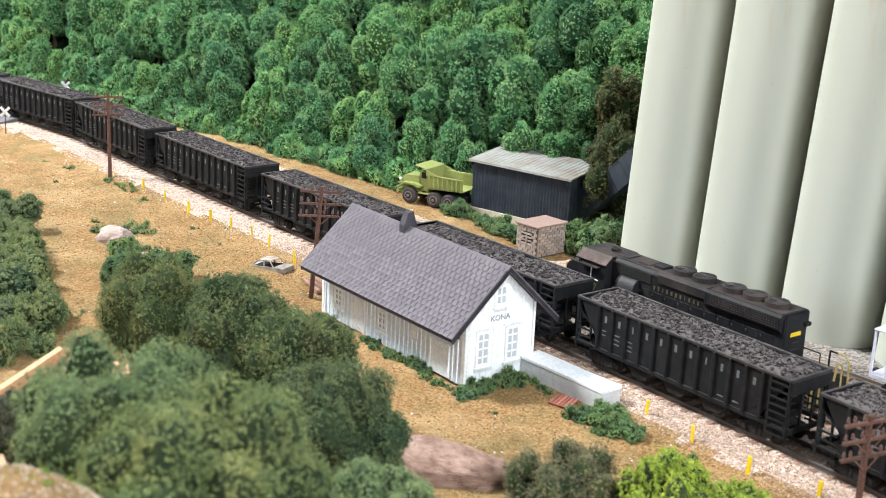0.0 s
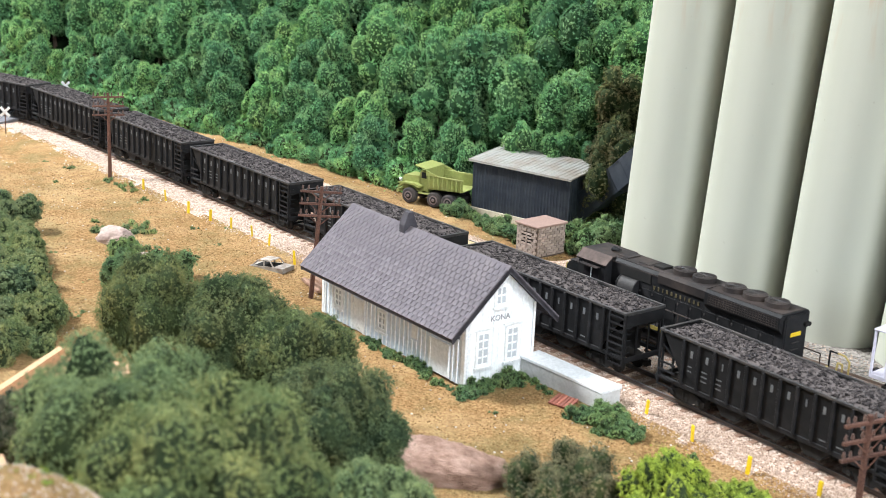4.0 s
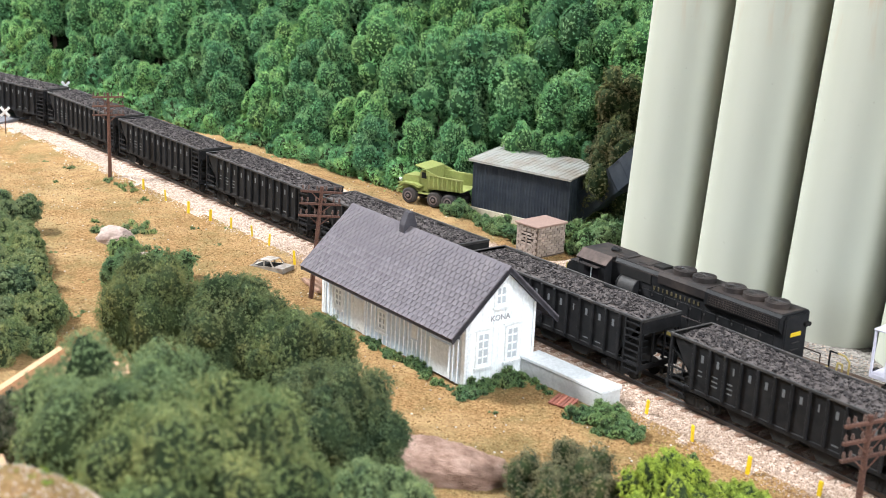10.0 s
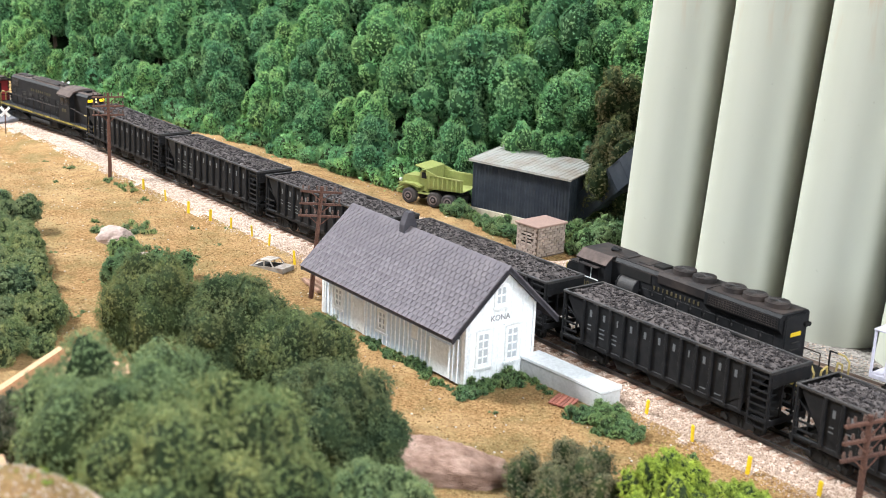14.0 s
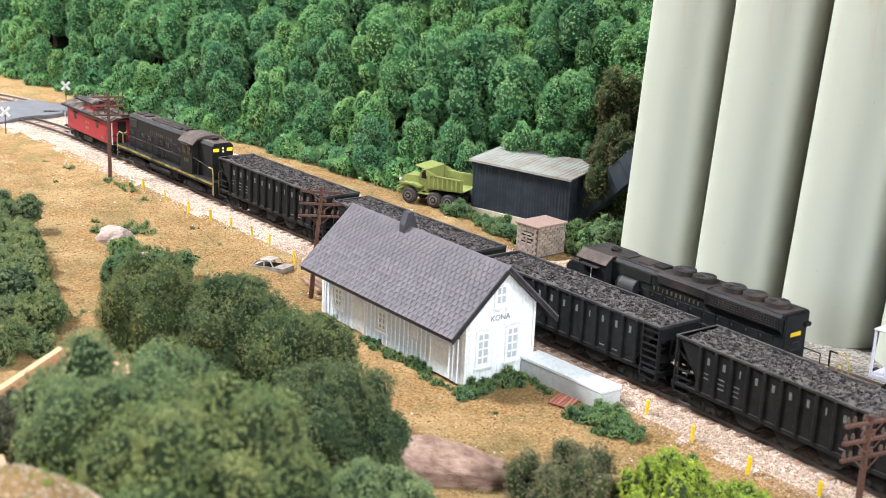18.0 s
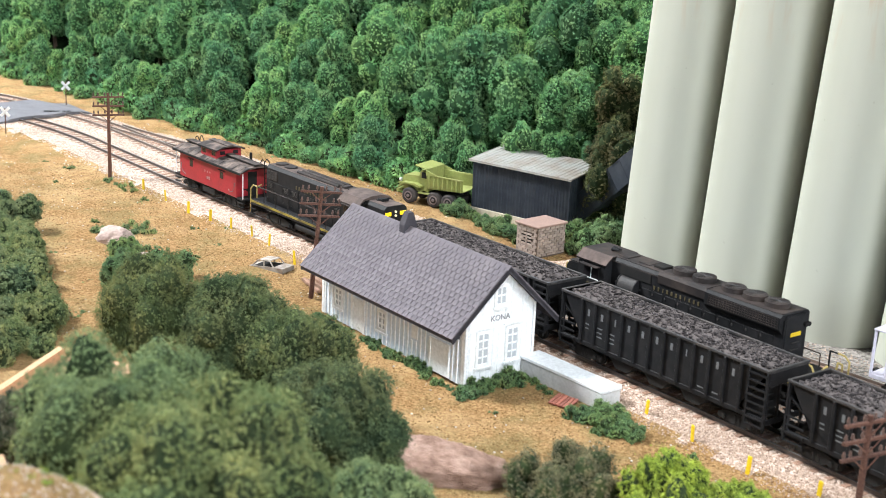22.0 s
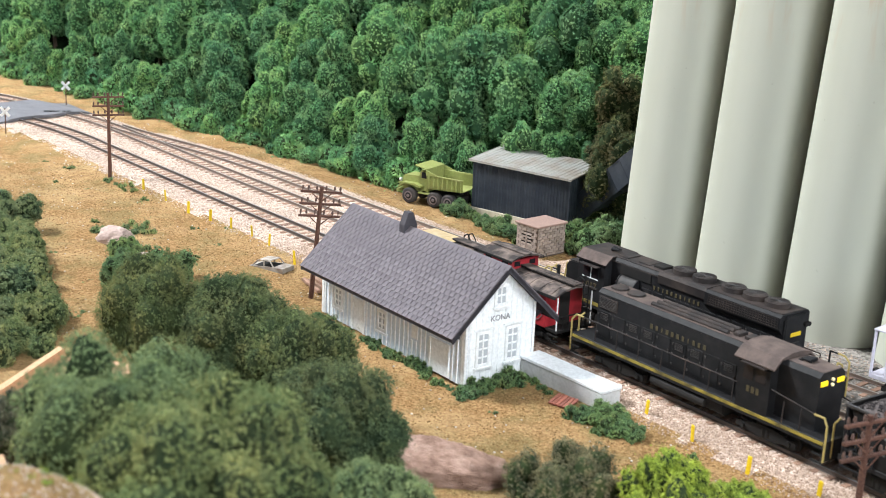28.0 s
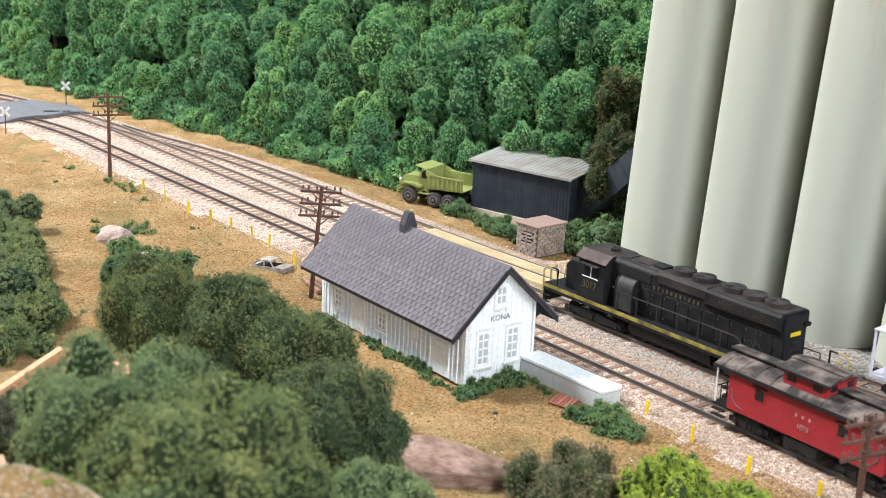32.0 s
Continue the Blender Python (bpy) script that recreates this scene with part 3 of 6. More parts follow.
def coal_heap(seed, length, width):
    """A heaped load of lumps over a bumpy bed."""
    rng = random.Random(seed)
    verts, faces = [], []
    nx, ny = 46, 11

    def top(u, w):
        edge = min(1.0, (1 - abs(u)) * 9, (1 - abs(w)) * 3.2)
        ridge = 0.16 * math.sin(u * 7 + seed) + 0.12 * math.sin(u * 15 + 2 * seed)
        return 3.60 + edge * (0.26 + ridge * 0.5) + 0.10 * noise.noise((u * 9 + seed, w * 3, 0))

    for i in range(nx + 1):
        for j in range(ny + 1):
            u, w = i / nx * 2 - 1, j / ny * 2 - 1
            verts.append((u * length / 2, w * width / 2, top(u, w)))
    for i in range(nx):
        for j in range(ny):
            a = i * (ny + 1) + j
            faces.append((a, a + ny + 1, a + ny + 2, a + 1))
    ico = [(0, 0, 1), (0.9, 0, 0.4), (0.25, 0.85, 0.4), (-0.7, 0.5, 0.4), (-0.7, -0.5, 0.4), (0.25, -0.85, 0.4), (0, 0, -0.6)]
    tri = [(0, 1, 2), (0, 2, 3), (0, 3, 4), (0, 4, 5), (0, 5, 1), (6, 2, 1), (6, 3, 2), (6, 4, 3), (6, 5, 4), (6, 1, 5)]
    for _ in range(2400):
        u, w = rng.uniform(-0.985, 0.985), rng.uniform(-0.97, 0.97)
        r = rng.choice((0.045, 0.055, 0.07, 0.085, 0.10, 0.13))
        e = Euler((rng.uniform(-0.6, 0.6), rng.uniform(-0.6, 0.6), rng.uniform(0, 6.3)))
        n = len(verts)
        c = Vector((u * length / 2, w * width / 2, top(u, w) + r * 0.15))
        for p in ico:
            q = Vector((p[0] * r * rng.uniform(0.9, 1.6), p[1] * r * rng.uniform(0.7, 1.1), p[2] * r * 0.75))
            q.rotate(e)
            verts.append(tuple(c + q))
        faces.extend([(n + a, n + b, n + d) for a, b, d in tri])
    return verts, faces


def build_hopper(label):
    """Three-bay open hopper: posts on the sides, sloped ends, ladders, coal load."""
    car = thing("hopper_car", label, "hopper car", Matrix.Identity(4), "loaded coal hoppers of one train")
    L, W, Z0, Z1 = 7.5, 1.44, 1.22, 3.82
    for y in (-W, W):
        part("side_sheet", sheet(bmesh.new(), [[(-L + 0.35, y, Z1), (-L + 0.35, y, Z1 - 0.35), (-L + 1.95, y, Z0), (L - 1.95, y, Z0), (L - 0.35, y, Z1 - 0.35), (L - 0.35, y, Z1)]], 0.06), M_BLACK, car)
    for k in (-1, 1):
        part("end_sheet", sheet(bmesh.new(), [[(k * (L - 0.1), -W, Z1), (k * (L - 0.1), W, Z1), (k * (L - 0.1), W, Z1 - 0.8), (k * (L - 0.1), -W, Z1 - 0.8)]], 0.06), M_BLACK, car)
        part("slope_sheet", sheet(bmesh.new(), [[(k * (L - 0.1), -W, Z1 - 0.8), (k * (L - 0.1), W, Z1 - 0.8), (k * (L - 3.2), W, Z0 - 0.2), (k * (L - 3.2), -W, Z0 - 0.2)]], 0.06), M_BLACK, car)
    bm = bmesh.new()
    for y in (-W - 0.05, W + 0.05):
        box(bm, -L, L, y - 0.065, y + 0.065, Z1 - 0.12, Z1 + 0.03, 0.02)
    for x in (-L + 0.08, L - 0.08):
        box(bm, x - 0.08, x + 0.08, -W, W, Z1 - 0.14, Z1 + 0.03, 0.02)
    part("top_chord", bm, M_RIM, car, "rubbed grey rim")
    for y in (-1, 1):
        part("side_sill", B(-L, L, y * 1.38 - 0.1, y * 1.38 + 0.1, 1.05, 1.30, bev=0.02), M_BLACK, car)
        for k in range(12):
            x = -5.75 + k * 11.5 / 11
            part("side_post", B(x - 0.075, x + 0.075, y * (W + 0.075) - 0.075, y * (W + 0.075) + 0.075, 1.25, Z1 - 0.12, bev=0.025), M_BLACK, car)
    rung = None
    for sx, sy, heights in ((1, -1, 8), (-1, 1, 8), (-1, -1, 4), (1, 1, 4)):
        post_ = part("ladder_post", B(sx * (L - 0.12) - 0.05, sx * (L - 0.12) + 0.05, sy * 1.5 - 0.05, sy * 1.5 + 0.05, 0.75, Z1 - 0.1), M_BLACK, car)
        if heights == 8:
            part("ladder_post", B(sx * (L - 1.25) - 0.05, sx * (L - 1.25) + 0.05, sy * 1.5 - 0.05, sy * 1.5 + 0.05, 0.75, Z1 - 0.1), M_BLACK, car)
        for k in range(heights):
            spot = at(sx * (L - 0.69), sy * 1.53, 0.8 + k * (0.38 if heights == 8 else 0.42))
            if rung is None:
                rung = part("rung", B(-0.58, 0.58, -0.04, 0.04, -0.045, 0.045), M_BLACK, post_, at=spot).data
            else:
                hold("rung", rung, post_, at=spot)
    for sx in (-1, 1):
        bm = bmesh.new()
        for y in (-1.3, -0.45, 0.45, 1.3):
            box(bm, sx * (L - 0.15) - 0.05, sx * (L - 0.15) + 0.05, y - 0.05, y + 0.05, 1.2, Z1 - 0.75)
        for k in range(6):
            z = 1.5 + k * 0.36
            box(bm, sx * (L - 0.06) - 0.04, sx * (L - 0.06) + 0.04, -sx * 1.35 - 0.35 * (-sx > 0), -sx * 1.35 + 0.35 * (-sx < 0) + 0.0, z - 0.03, z + 0.03)
        box(bm, sx * L - 0.12, sx * L + 0.0, -1.45, 1.45, 0.95, 1.25, 0.02)
        part("end_frame", bm, M_BLACK, car)
        # Added dark panel: stands for the shade inside the open end.
        part("end_bulkhead", B(sx * (L - 1.5) - 0.04, sx * (L - 1.5) + 0.04, -1.36, 1.36, 0.9, 2.75), M_UNDER, car)
        coupler(car, sx * L, sx)
        bogie(car, sx * 5.6)
    part("centre_sill", B(-L + 0.2, L - 0.2, -0.35, 0.35, 0.85, 1.15), M_UNDER, car)
    for x in (-2.6, 0.0, 2.6):
        bm = bmesh.new()
        prism(bm, [(x - 1.25, 1.3), (x - 0.45, 0.42), (x + 0.45, 0.42), (x + 1.25, 1.3)], -1.25, 1.25, "y")
        part("hopper_bay", bm, M_UNDER, car)
    # lettering as plain blocks, one in each panel
    for side in (-1, 1):
        bm = bmesh.new()
        for k in range(11):
            x = -5.23 + k * 11.5 / 11
            w = 0.045 if k in (2, 7) else 0.085
            y0, y1 = sorted((side * (W + 0.004), side * (W + 0.016)))
            box(bm, x - w, x + w, y0, y1, 2.84, 3.22)
        for x, z, w in ((-5.3, 2.35, 0.14), (-5.3, 2.1, 0.14), (-4.3, 2.35, 0.2), (-4.3, 2.1, 0.2), (-4.3, 1.85, 0.2), (-3.3, 2.3, 0.18), (-3.3, 2.05, 0.18), (-3.3, 1.8, 0.18), (3.2, 1.55, 0.2), (4.2, 1.55, 0.2)):
            y0, y1 = sorted((side * (W + 0.004), side * (W + 0.014)))
            box(bm, x - w, x + w, y0, y1, z - 0.032, z + 0.032)
        part("lettering", bm, M_LETTER, car, "worn white letter blocks")
    coal = raw("coal_load", *coal_heap(1, 14.7, 2.82), M_COAL, car, "heaped black coal")
    return car, coal


HOPPER, COAL = build_hopper("black three-bay hopper car heaped with coal")
COAL_MESHES = [COAL.data]
for seed in (2, 3):
    spare = raw("coal_load", *coal_heap(seed, 14.7, 2.82), M_COAL)
    COAL_MESHES.append(spare.data)
    bpy.data.objects.remove(spare)
HOPPERS = [HOPPER]
for k in range(1, 11):
    h = copy_thing(HOPPER, Matrix.Identity(4))
    for o in h.children:
        if o.name.startswith("coal_load"):
            o.data = COAL_MESHES[k % 3]
    HOPPERS.append(h)


def handrail(parent, pts, mat, r=0.045, name="handrail"):
    return part(name, pipe(bmesh.new(), pts, r), mat, parent)


def hood_profile(w, z0, z1, c=0.25):
    return [(-w, z0), (w, z0), (w, z1 - c), (w - c, z1), (-w + c, z1), (-w, z1 - c)]


def build_road_switcher():
    """High-nosed road switcher: cab near the front, long hood behind."""
    e = thing("locomotive", "weathered black road-switcher locomotive with yellow stripe and lit number boards", "locomotive", Matrix.Identity(4))
    part("frame", B(-8.3, 8.3, -1.5, 1.5, 1.12, 1.52, bev=0.03), M_BLACK, e)
    for y in (-1, 1):
        part("stripe", B(-8.3, 8.3, min(y * 1.5, y * 1.52), max(y * 1.5, y * 1.52), 1.30, 1.46), M_STRIPE, e, "dull yellow sill stripe")
    part("long_hood", prism(bmesh.new(), hood_profile(0.92, 1.5, 4.42, 0.22), -7.1, 3.15), M_BLACK, e)
    part("short_hood", prism(bmesh.new(), hood_profile(0.95, 1.5, 4.42, 0.22), 5.05, 7.35), M_BLACK, e)
    cab = part("cab", prism(bmesh.new(), hood_profile(1.5, 1.5, 4.25, 0.45), 3.15, 5.05), M_BLACK, e)
    part("cab_roof", prism(bmesh.new(), [(-1.62, 4.02), (-1.1, 4.52), (-0.4, 4.68), (0.4, 4.68), (1.1, 4.52), (1.62, 4.02), (1.6, 3.95), (1.05, 4.42), (-1.05, 4.42), (-1.6, 3.95)], 2.9, 5.3), M_DUST, e, "dusty brown arched roof")
    for y in (-1, 1):
        for x in (3.75, 4.5):
            part("window_pane", B(x - 0.28, x + 0.28, y * 1.49, y * 1.52, 3.05, 3.75), M_GLASSDARK, cab)
        part("sunshade", B(3.4, 4.8, y * 1.5, y * 1.75, 3.86, 3.92), M_BLACK_TOP, cab)
        bm = bmesh.new()
        for x in (3.82, 4.1, 4.38):
            box(bm, x - 0.09, x + 0.09, min(y * 1.503, y * 1.515), max(y * 1.503, y * 1.515), 2.4, 2.72)
        part("number_blocks", bm, M_GOLD, cab, "faded gold number blocks")
    for y in (-1, 1):
        bm = bmesh.new()
        for k, w in enumerate((0.2, 0.16, 0.07, 0.2, 0.2, 0.2, 0.16, 0.07, 0.16, 0.16, 0.2)):
            x = -3.1 + k * 0.36
            a, b = sorted((y * 0.925, y * 0.945))
            box(bm, x - w * 0.45, x + w * 0.45, a, b, 3.32, 3.58)
        part("lettering", bm, M_GOLD, e, "gold letter blocks on the hood")
        for k in range(9):
            x = -6.5 + k * 1.08
            part("hood_door", B(x - 0.45, x + 0.45, min(y * 0.92, y * 0.95), max(y * 0.92, y * 0.95), 1.7, 3.2, bev=0.01), M_BLACK, e)
        part("hood_louvre", B(-7.0, -5.6, min(y * 0.92, y * 0.96), max(y * 0.92, y * 0.96), 3.35, 4.05, bev=0.01), M_BLACK_TOP, e)
    for y in (-1, 1):
        for k in range(9):
            x = -6.5 + k * 1.08
            a, b = sorted((y * 0.95, y * 0.985))
            bm = bmesh.new()
            for z in (1.9, 2.45, 3.0):
                box(bm, x - 0.48, x - 0.40, a, b, z - 0.06, z + 0.06)
            box(bm, x + 0.32, x + 0.38, a, b, 2.35, 2.6)
            if k % 3 != 1:
                for j in range(5):
                    box(bm, x - 0.3, x + 0.25, a, b - 0.012 if y > 0 else b, 2.72 + j * 0.085, 2.755 + j * 0.085)
            part("door_latch", bm, M_RIM, e)
        bm = bmesh.new()
        for k in range(8):
            z = 3.4 + k * 0.08
            box(bm, -6.95, -5.65, *sorted((y * 0.955, y * 0.985)), z, z + 0.035)
        part("louvre_slat", bm, M_RIM, e)
        bm = bmesh.new()
        for k in range(26):
            x = -7.0 + k * 0.4
            box(bm, x - 0.018, x + 0.018, *sorted((y * 0.915, y * 0.94)), 4.1, 4.14)
        part("rivet_row", bm, M_BLACK_TOP, e)
    for y in (-0.45, 0.0, 0.45):
        part("roof_pipe", rod(bmesh.new(), (-3.6, y, 4.5), (1.5, y, 4.5), 0.13, 0.13, 10), M_BLACK_TOP, e)
    for a, b in ((-7.05, 3.1), (5.3, 7.3)):
        part("hood_top", B(a, b, -0.72, 0.72, 4.42, 4.45, bev=0.01), M_DUST, e, "dusty brown hood top")
    for x in (-6.4, -5.2):
        part("roof_fan", rod(bmesh.new(), (x, 0, 4.4), (x, 0, 4.55), 0.52, 0.48, 20), M_BLACK_TOP, e)
    for x in (1.9, 2.6):
        part("exhaust", B(x - 0.2, x + 0.2, -0.35, 0.35, 4.4, 4.62, bev=0.03), M_BLACK_TOP, e)
    bm = bmesh.new()
    for y in (-0.2, 0.0, 0.2):
        rod(bm, (5.7, y, 4.55), (6.25, y, 4.58), 0.05, 0.11, 8)
    box(bm, 5.6, 5.8, -0.3, 0.3, 4.4, 4.5)
    part("horn", bm, M_BLACK, e)
    for y in (-0.62, 0.62):
        part("number_board", B(7.33, 7.42, y - 0.25, y + 0.25, 3.76, 4.02, bev=0.03), M_YGLOW, e, "lit yellow number board")
    bm = bmesh.new()
    for z in (3.75, 4.02):
        rod(bm, (7.3, 0, z), (7.44, 0, z), 0.075, 0.075, 12)
    part("headlight", bm, plain("lit_headlight", (1.0, 0.85, 0.5), 0.4, 0, 0.5), e)
    part("fuel_tank", prism(bmesh.new(), [(-1.2, 0.5), (-0.9, 0.32), (0.9, 0.32), (1.2, 0.5), (1.25, 1.15), (-1.25, 1.15)], -2.6, 2.2), M_UNDER, e)
    for y in (-0.9, 0.9):
        part("air_tank", rod(bmesh.new(), (-2.4, y * 1.35, 0.75), (1.2, y * 1.35, 0.75), 0.27, 0.27, 12), M_UNDER, e)
    for x in (-4.9, 4.9):
        bogie(e, x, 2.75, 2, 1.15)
    for sx in (-1, 1):
        coupler(e, sx * 8.35, sx)
        part("pilot", B(sx * 8.32 - 0.08, sx * 8.32 + 0.08, -1.5, 1.5, 0.45, 1.5, bev=0.02), M_UNDER, e)
        for y in (-1, 1):
            bm = bmesh.new()
            for k in range(3):
                box(bm, min(sx * 7.75, sx * 8.35), max(sx * 7.75, sx * 8.35), y * 1.5 - 0.06, y * 1.5 + 0.06, 0.4 + k * 0.36, 0.46 + k * 0.36)
            part("step", bm, M_UNDER, e)
            handrail(e, [(sx * 8.4, y * 1.5, 0.5), (sx * 8.4, y * 1.5, 2.3), (sx * 8.15, y * 1.42, 2.62), (sx * 7.6, y * 1.42, 2.62)], M_YRAIL, 0.055)
            handrail(e, [(sx * 8.4, y * 0.95, 0.6), (sx * 8.4, y * 0.95, 2.35), (sx * 8.4, y * 0.55, 2.5)], M_YRAIL, 0.055)
    for y in (-1, 1):
        bm = bmesh.new()
        pipe(bm, [(-7.6, y * 1.42, 2.62), (3.1, y * 1.42, 2.62)], 0.04)
        pipe(bm, [(5.1, y * 1.42, 2.95), (7.6, y * 1.42, 2.62)], 0.04)
        for x in (-6.6, -5.0, -3.4, -1.8, -0.2, 1.4, 2.9, 5.9, 6.9):
            pipe(bm, [(x, y * 1.46, 1.5), (x, y * 1.42, 2.62)], 0.035)
        part("handrail", bm, M_BLACK_TOP, e)
    return e


def build_caboose():
    c = thing("caboose", "red cupola caboose with black roof, white grab rails and end platforms", "caboose", Matrix.Identity(4))
    body = part("body", B(-4.6, 4.6, -1.45, 1.45, 1.05, 3.15, bev=0.03), M_RED, c)
    part("roof", prism(bmesh.new(), [(-1.62, 3.08), (-0.9, 3.38), (0, 3.5), (0.9, 3.38), (1.62, 3.08), (1.62, 3.2), (0.9, 3.5), (0, 3.62), (-0.9, 3.5), (-1.62, 3.2)], -5.5, 5.5), M_REDROOF, c)
    for k in range(11):
        x = -5.0 + k * 1.0
        part("roof_seam", prism(bmesh.new(), [(-1.63, 3.19), (-0.9, 3.49), (0, 3.61), (0.9, 3.49), (1.63, 3.19), (1.63, 3.23), (0.9, 3.54), (0, 3.66), (-0.9, 3.54), (-1.63, 3.23)], x - 0.03, x + 0.03), M_REDROOF, c)
    for a, b in ((-5.6, -1.75), (1.05, 5.6)):
        board = part("running_board", B(a, b, -0.36, 0.36, 3.70, 3.75), M_UNDER, c)
        for y in (-0.24, 0.0, 0.24):
            part("plank", B(a - 0.05, b + 0.05, y - 0.105, y + 0.105, 3.75, 3.80), M_REDROOF, board)
    cup = part("cupola", B(-1.6, 0.95, -1.12, 1.12, 3.3, 4.12, bev=0.02), M_RED, c)
    part("cupola_roof", prism(bmesh.new(), [(-1.28, 4.08), (-0.7, 4.27), (0, 4.34), (0.7, 4.27), (1.28, 4.08), (1.28, 4.17), (0.7, 4.37), (0, 4.44), (-0.7, 4.37), (-1.28, 4.17)], -1.85, 1.2), M_REDROOF, c)
    part("cupola_board", B(-1.9, 1.25, -0.3, 0.3, 4.44, 4.5), M_REDROOF, c)
    for y in (-1, 1):
        part("roof_fascia", B(-5.52, 5.52, min(y * 1.60, y * 1.68), max(y * 1.60, y * 1.68), 3.04, 3.22, bev=0.01), M_UNDER, c)
        part("roof_fascia", B(-1.87, 1.22, min(y * 1.26, y * 1.32), max(y * 1.26, y * 1.32), 4.04, 4.18, bev=0.01), M_UNDER, cup)
        part("window_awning", B(-3.05, -2.15, min(y * 1.46, y * 1.56), max(y * 1.46, y * 1.56), 2.78, 2.83), M_UNDER, body)
        part("window_awning", B(1.9, 2.8, min(y * 1.46, y * 1.56), max(y * 1.46, y * 1.56), 2.78, 2.83), M_UNDER, body)

    def pane(parent, x0, x1, y0, y1, z0, z1):
        part("window_pane", B(x0, x1, y0, y1, z0, z1), M_GLASSDARK, parent)

    for y in (-1, 1):
        for x in (-2.6, 2.35):
            f = part("window", B(x - 0.36, x + 0.36, min(y * 1.44, y * 1.475), max(y * 1.44, y * 1.475), 2.05, 2.78), M_RED, body)
            a, b = sorted((y * 1.47, y * 1.485))
            part("window_pane", B(x - 0.27, x + 0.27, a, b, 2.14, 2.70), M_GLASSDARK, body)
        for x in (-1.1, 0.45):
            a, b = sorted((y * 1.11, y * 1.135))
            part("window_pane", B(x - 0.28, x + 0.28, a, b, 3.62, 3.98), M_GLASSDARK, cup)
    for x in (-1.61, 0.96):
        for y in (-0.6, 0.6):
            part("window_pane", B(x - 0.015, x + 0.015, y - 0.22, y + 0.22, 3.72, 4.0), M_GLASSDARK, cup)
    for sx in (-1, 1):
        part("end_door", B(min(sx * 4.6, sx * 4.63), max(sx * 4.6, sx * 4.63), -0.4, 0.4, 1.1, 3.0), M_UNDER, body)
        part("platform", B(min(sx * 4.6, sx * 5.55), max(sx * 4.6, sx * 5.55), -1.4, 1.4, 0.95, 1.1), M_UNDER, c)
        bm = bmesh.new()
        for y in (-1.35, 1.35):
            pipe(bm, [(sx * 5.45, y, 1.0), (sx * 5.45, y, 3.1)], 0.045)
        part("corner_rail", bm, M_TRIM, c, "white corner grab rails")
        bm = bmesh.new()
        pipe(bm, [(sx * 5.5, -1.35, 1.9), (sx * 5.5, 1.35, 1.9)], 0.04)
        for y in (-0.9, -0.45, 0.45, 0.9):
            pipe(bm, [(sx * 5.5, y, 1.0), (sx * 5.5, y, 1.9)], 0.035)
        for y in (0.55, 0.95):
            pipe(bm, [(sx * 5.55, y, 1.0), (sx * 5.55, y, 3.9), (sx * 5.2, y, 4.05), (sx * 4.8, y, 3.6)], 0.04)
        for k in range(6):
            pipe(bm, [(sx * 5.55, 0.55, 1.4 + 0.4 * k), (sx * 5.55, 0.95, 1.4 + 0.4 * k)], 0.03)
        rod(bm, (sx * 5.35, -0.7, 1.7), (sx * 5.35, -0.7, 1.76), 0.25, 0.25, 12)
        part("end_railing", bm, M_UNDER, c)
        for y in (-1, 1):
            bm = bmesh.new()
            for k in range(2):
                box(bm, sx * 5.15 - 0.4, sx * 5.15 + 0.4, y * 1.35 - 0.12, y * 1.35 + 0.12, 0.4 + 0.32 * k, 0.46 + 0.32 * k)
            part("step", bm, M_UNDER, c)
            pts = [(sx * 4.35, y * 1.475, 2.2), (sx * 4.3, y * 1.475, 1.75), (sx * 4.05, y * 1.475, 1.45), (sx * 3.6, y * 1.475, 1.33)]
            handrail(c, pts, M_LETTER, 0.024, "grab_rail")
        coupler(c, sx * 5.5, sx)
        bogie(c, sx * 3.3, 1.7)
    part("underframe", B(-4.7, 4.7, -1.2, 1.2, 0.85, 1.06), M_UNDER, c)
    part("battery_box", B(-1.0, 1.0, -1.35, -0.7, 0.45, 0.95, bev=0.03), M_UNDER, c)
    part("smoke_stack", rod(bmesh.new(), (3.2, 0.7, 3.3), (3.2, 0.7, 4.2), 0.11, 0.11, 10), M_UNDER, c)
    for y in (-1, 1):
        f = FACE_NEAR if y < 0 else FACE_FAR
        words("number", "1073", 0.36, M_PALEPINK, c, turned(0.1, y * 1.46, 1.72, f), "white number")
        bm = bmesh.new()
        a, b = sorted((y * 1.452, y * 1.464))
        for x in (-0.35, 0.05, 0.45):
            box(bm, x - 0.06, x + 0.06, a, b, 2.17, 2.32)
        box(bm, 3.35, 3.55, a, b, 1.40, 1.52)
        part("lettering", bm, M_PALEPINK, c, "small faded white letter blocks")
    return c


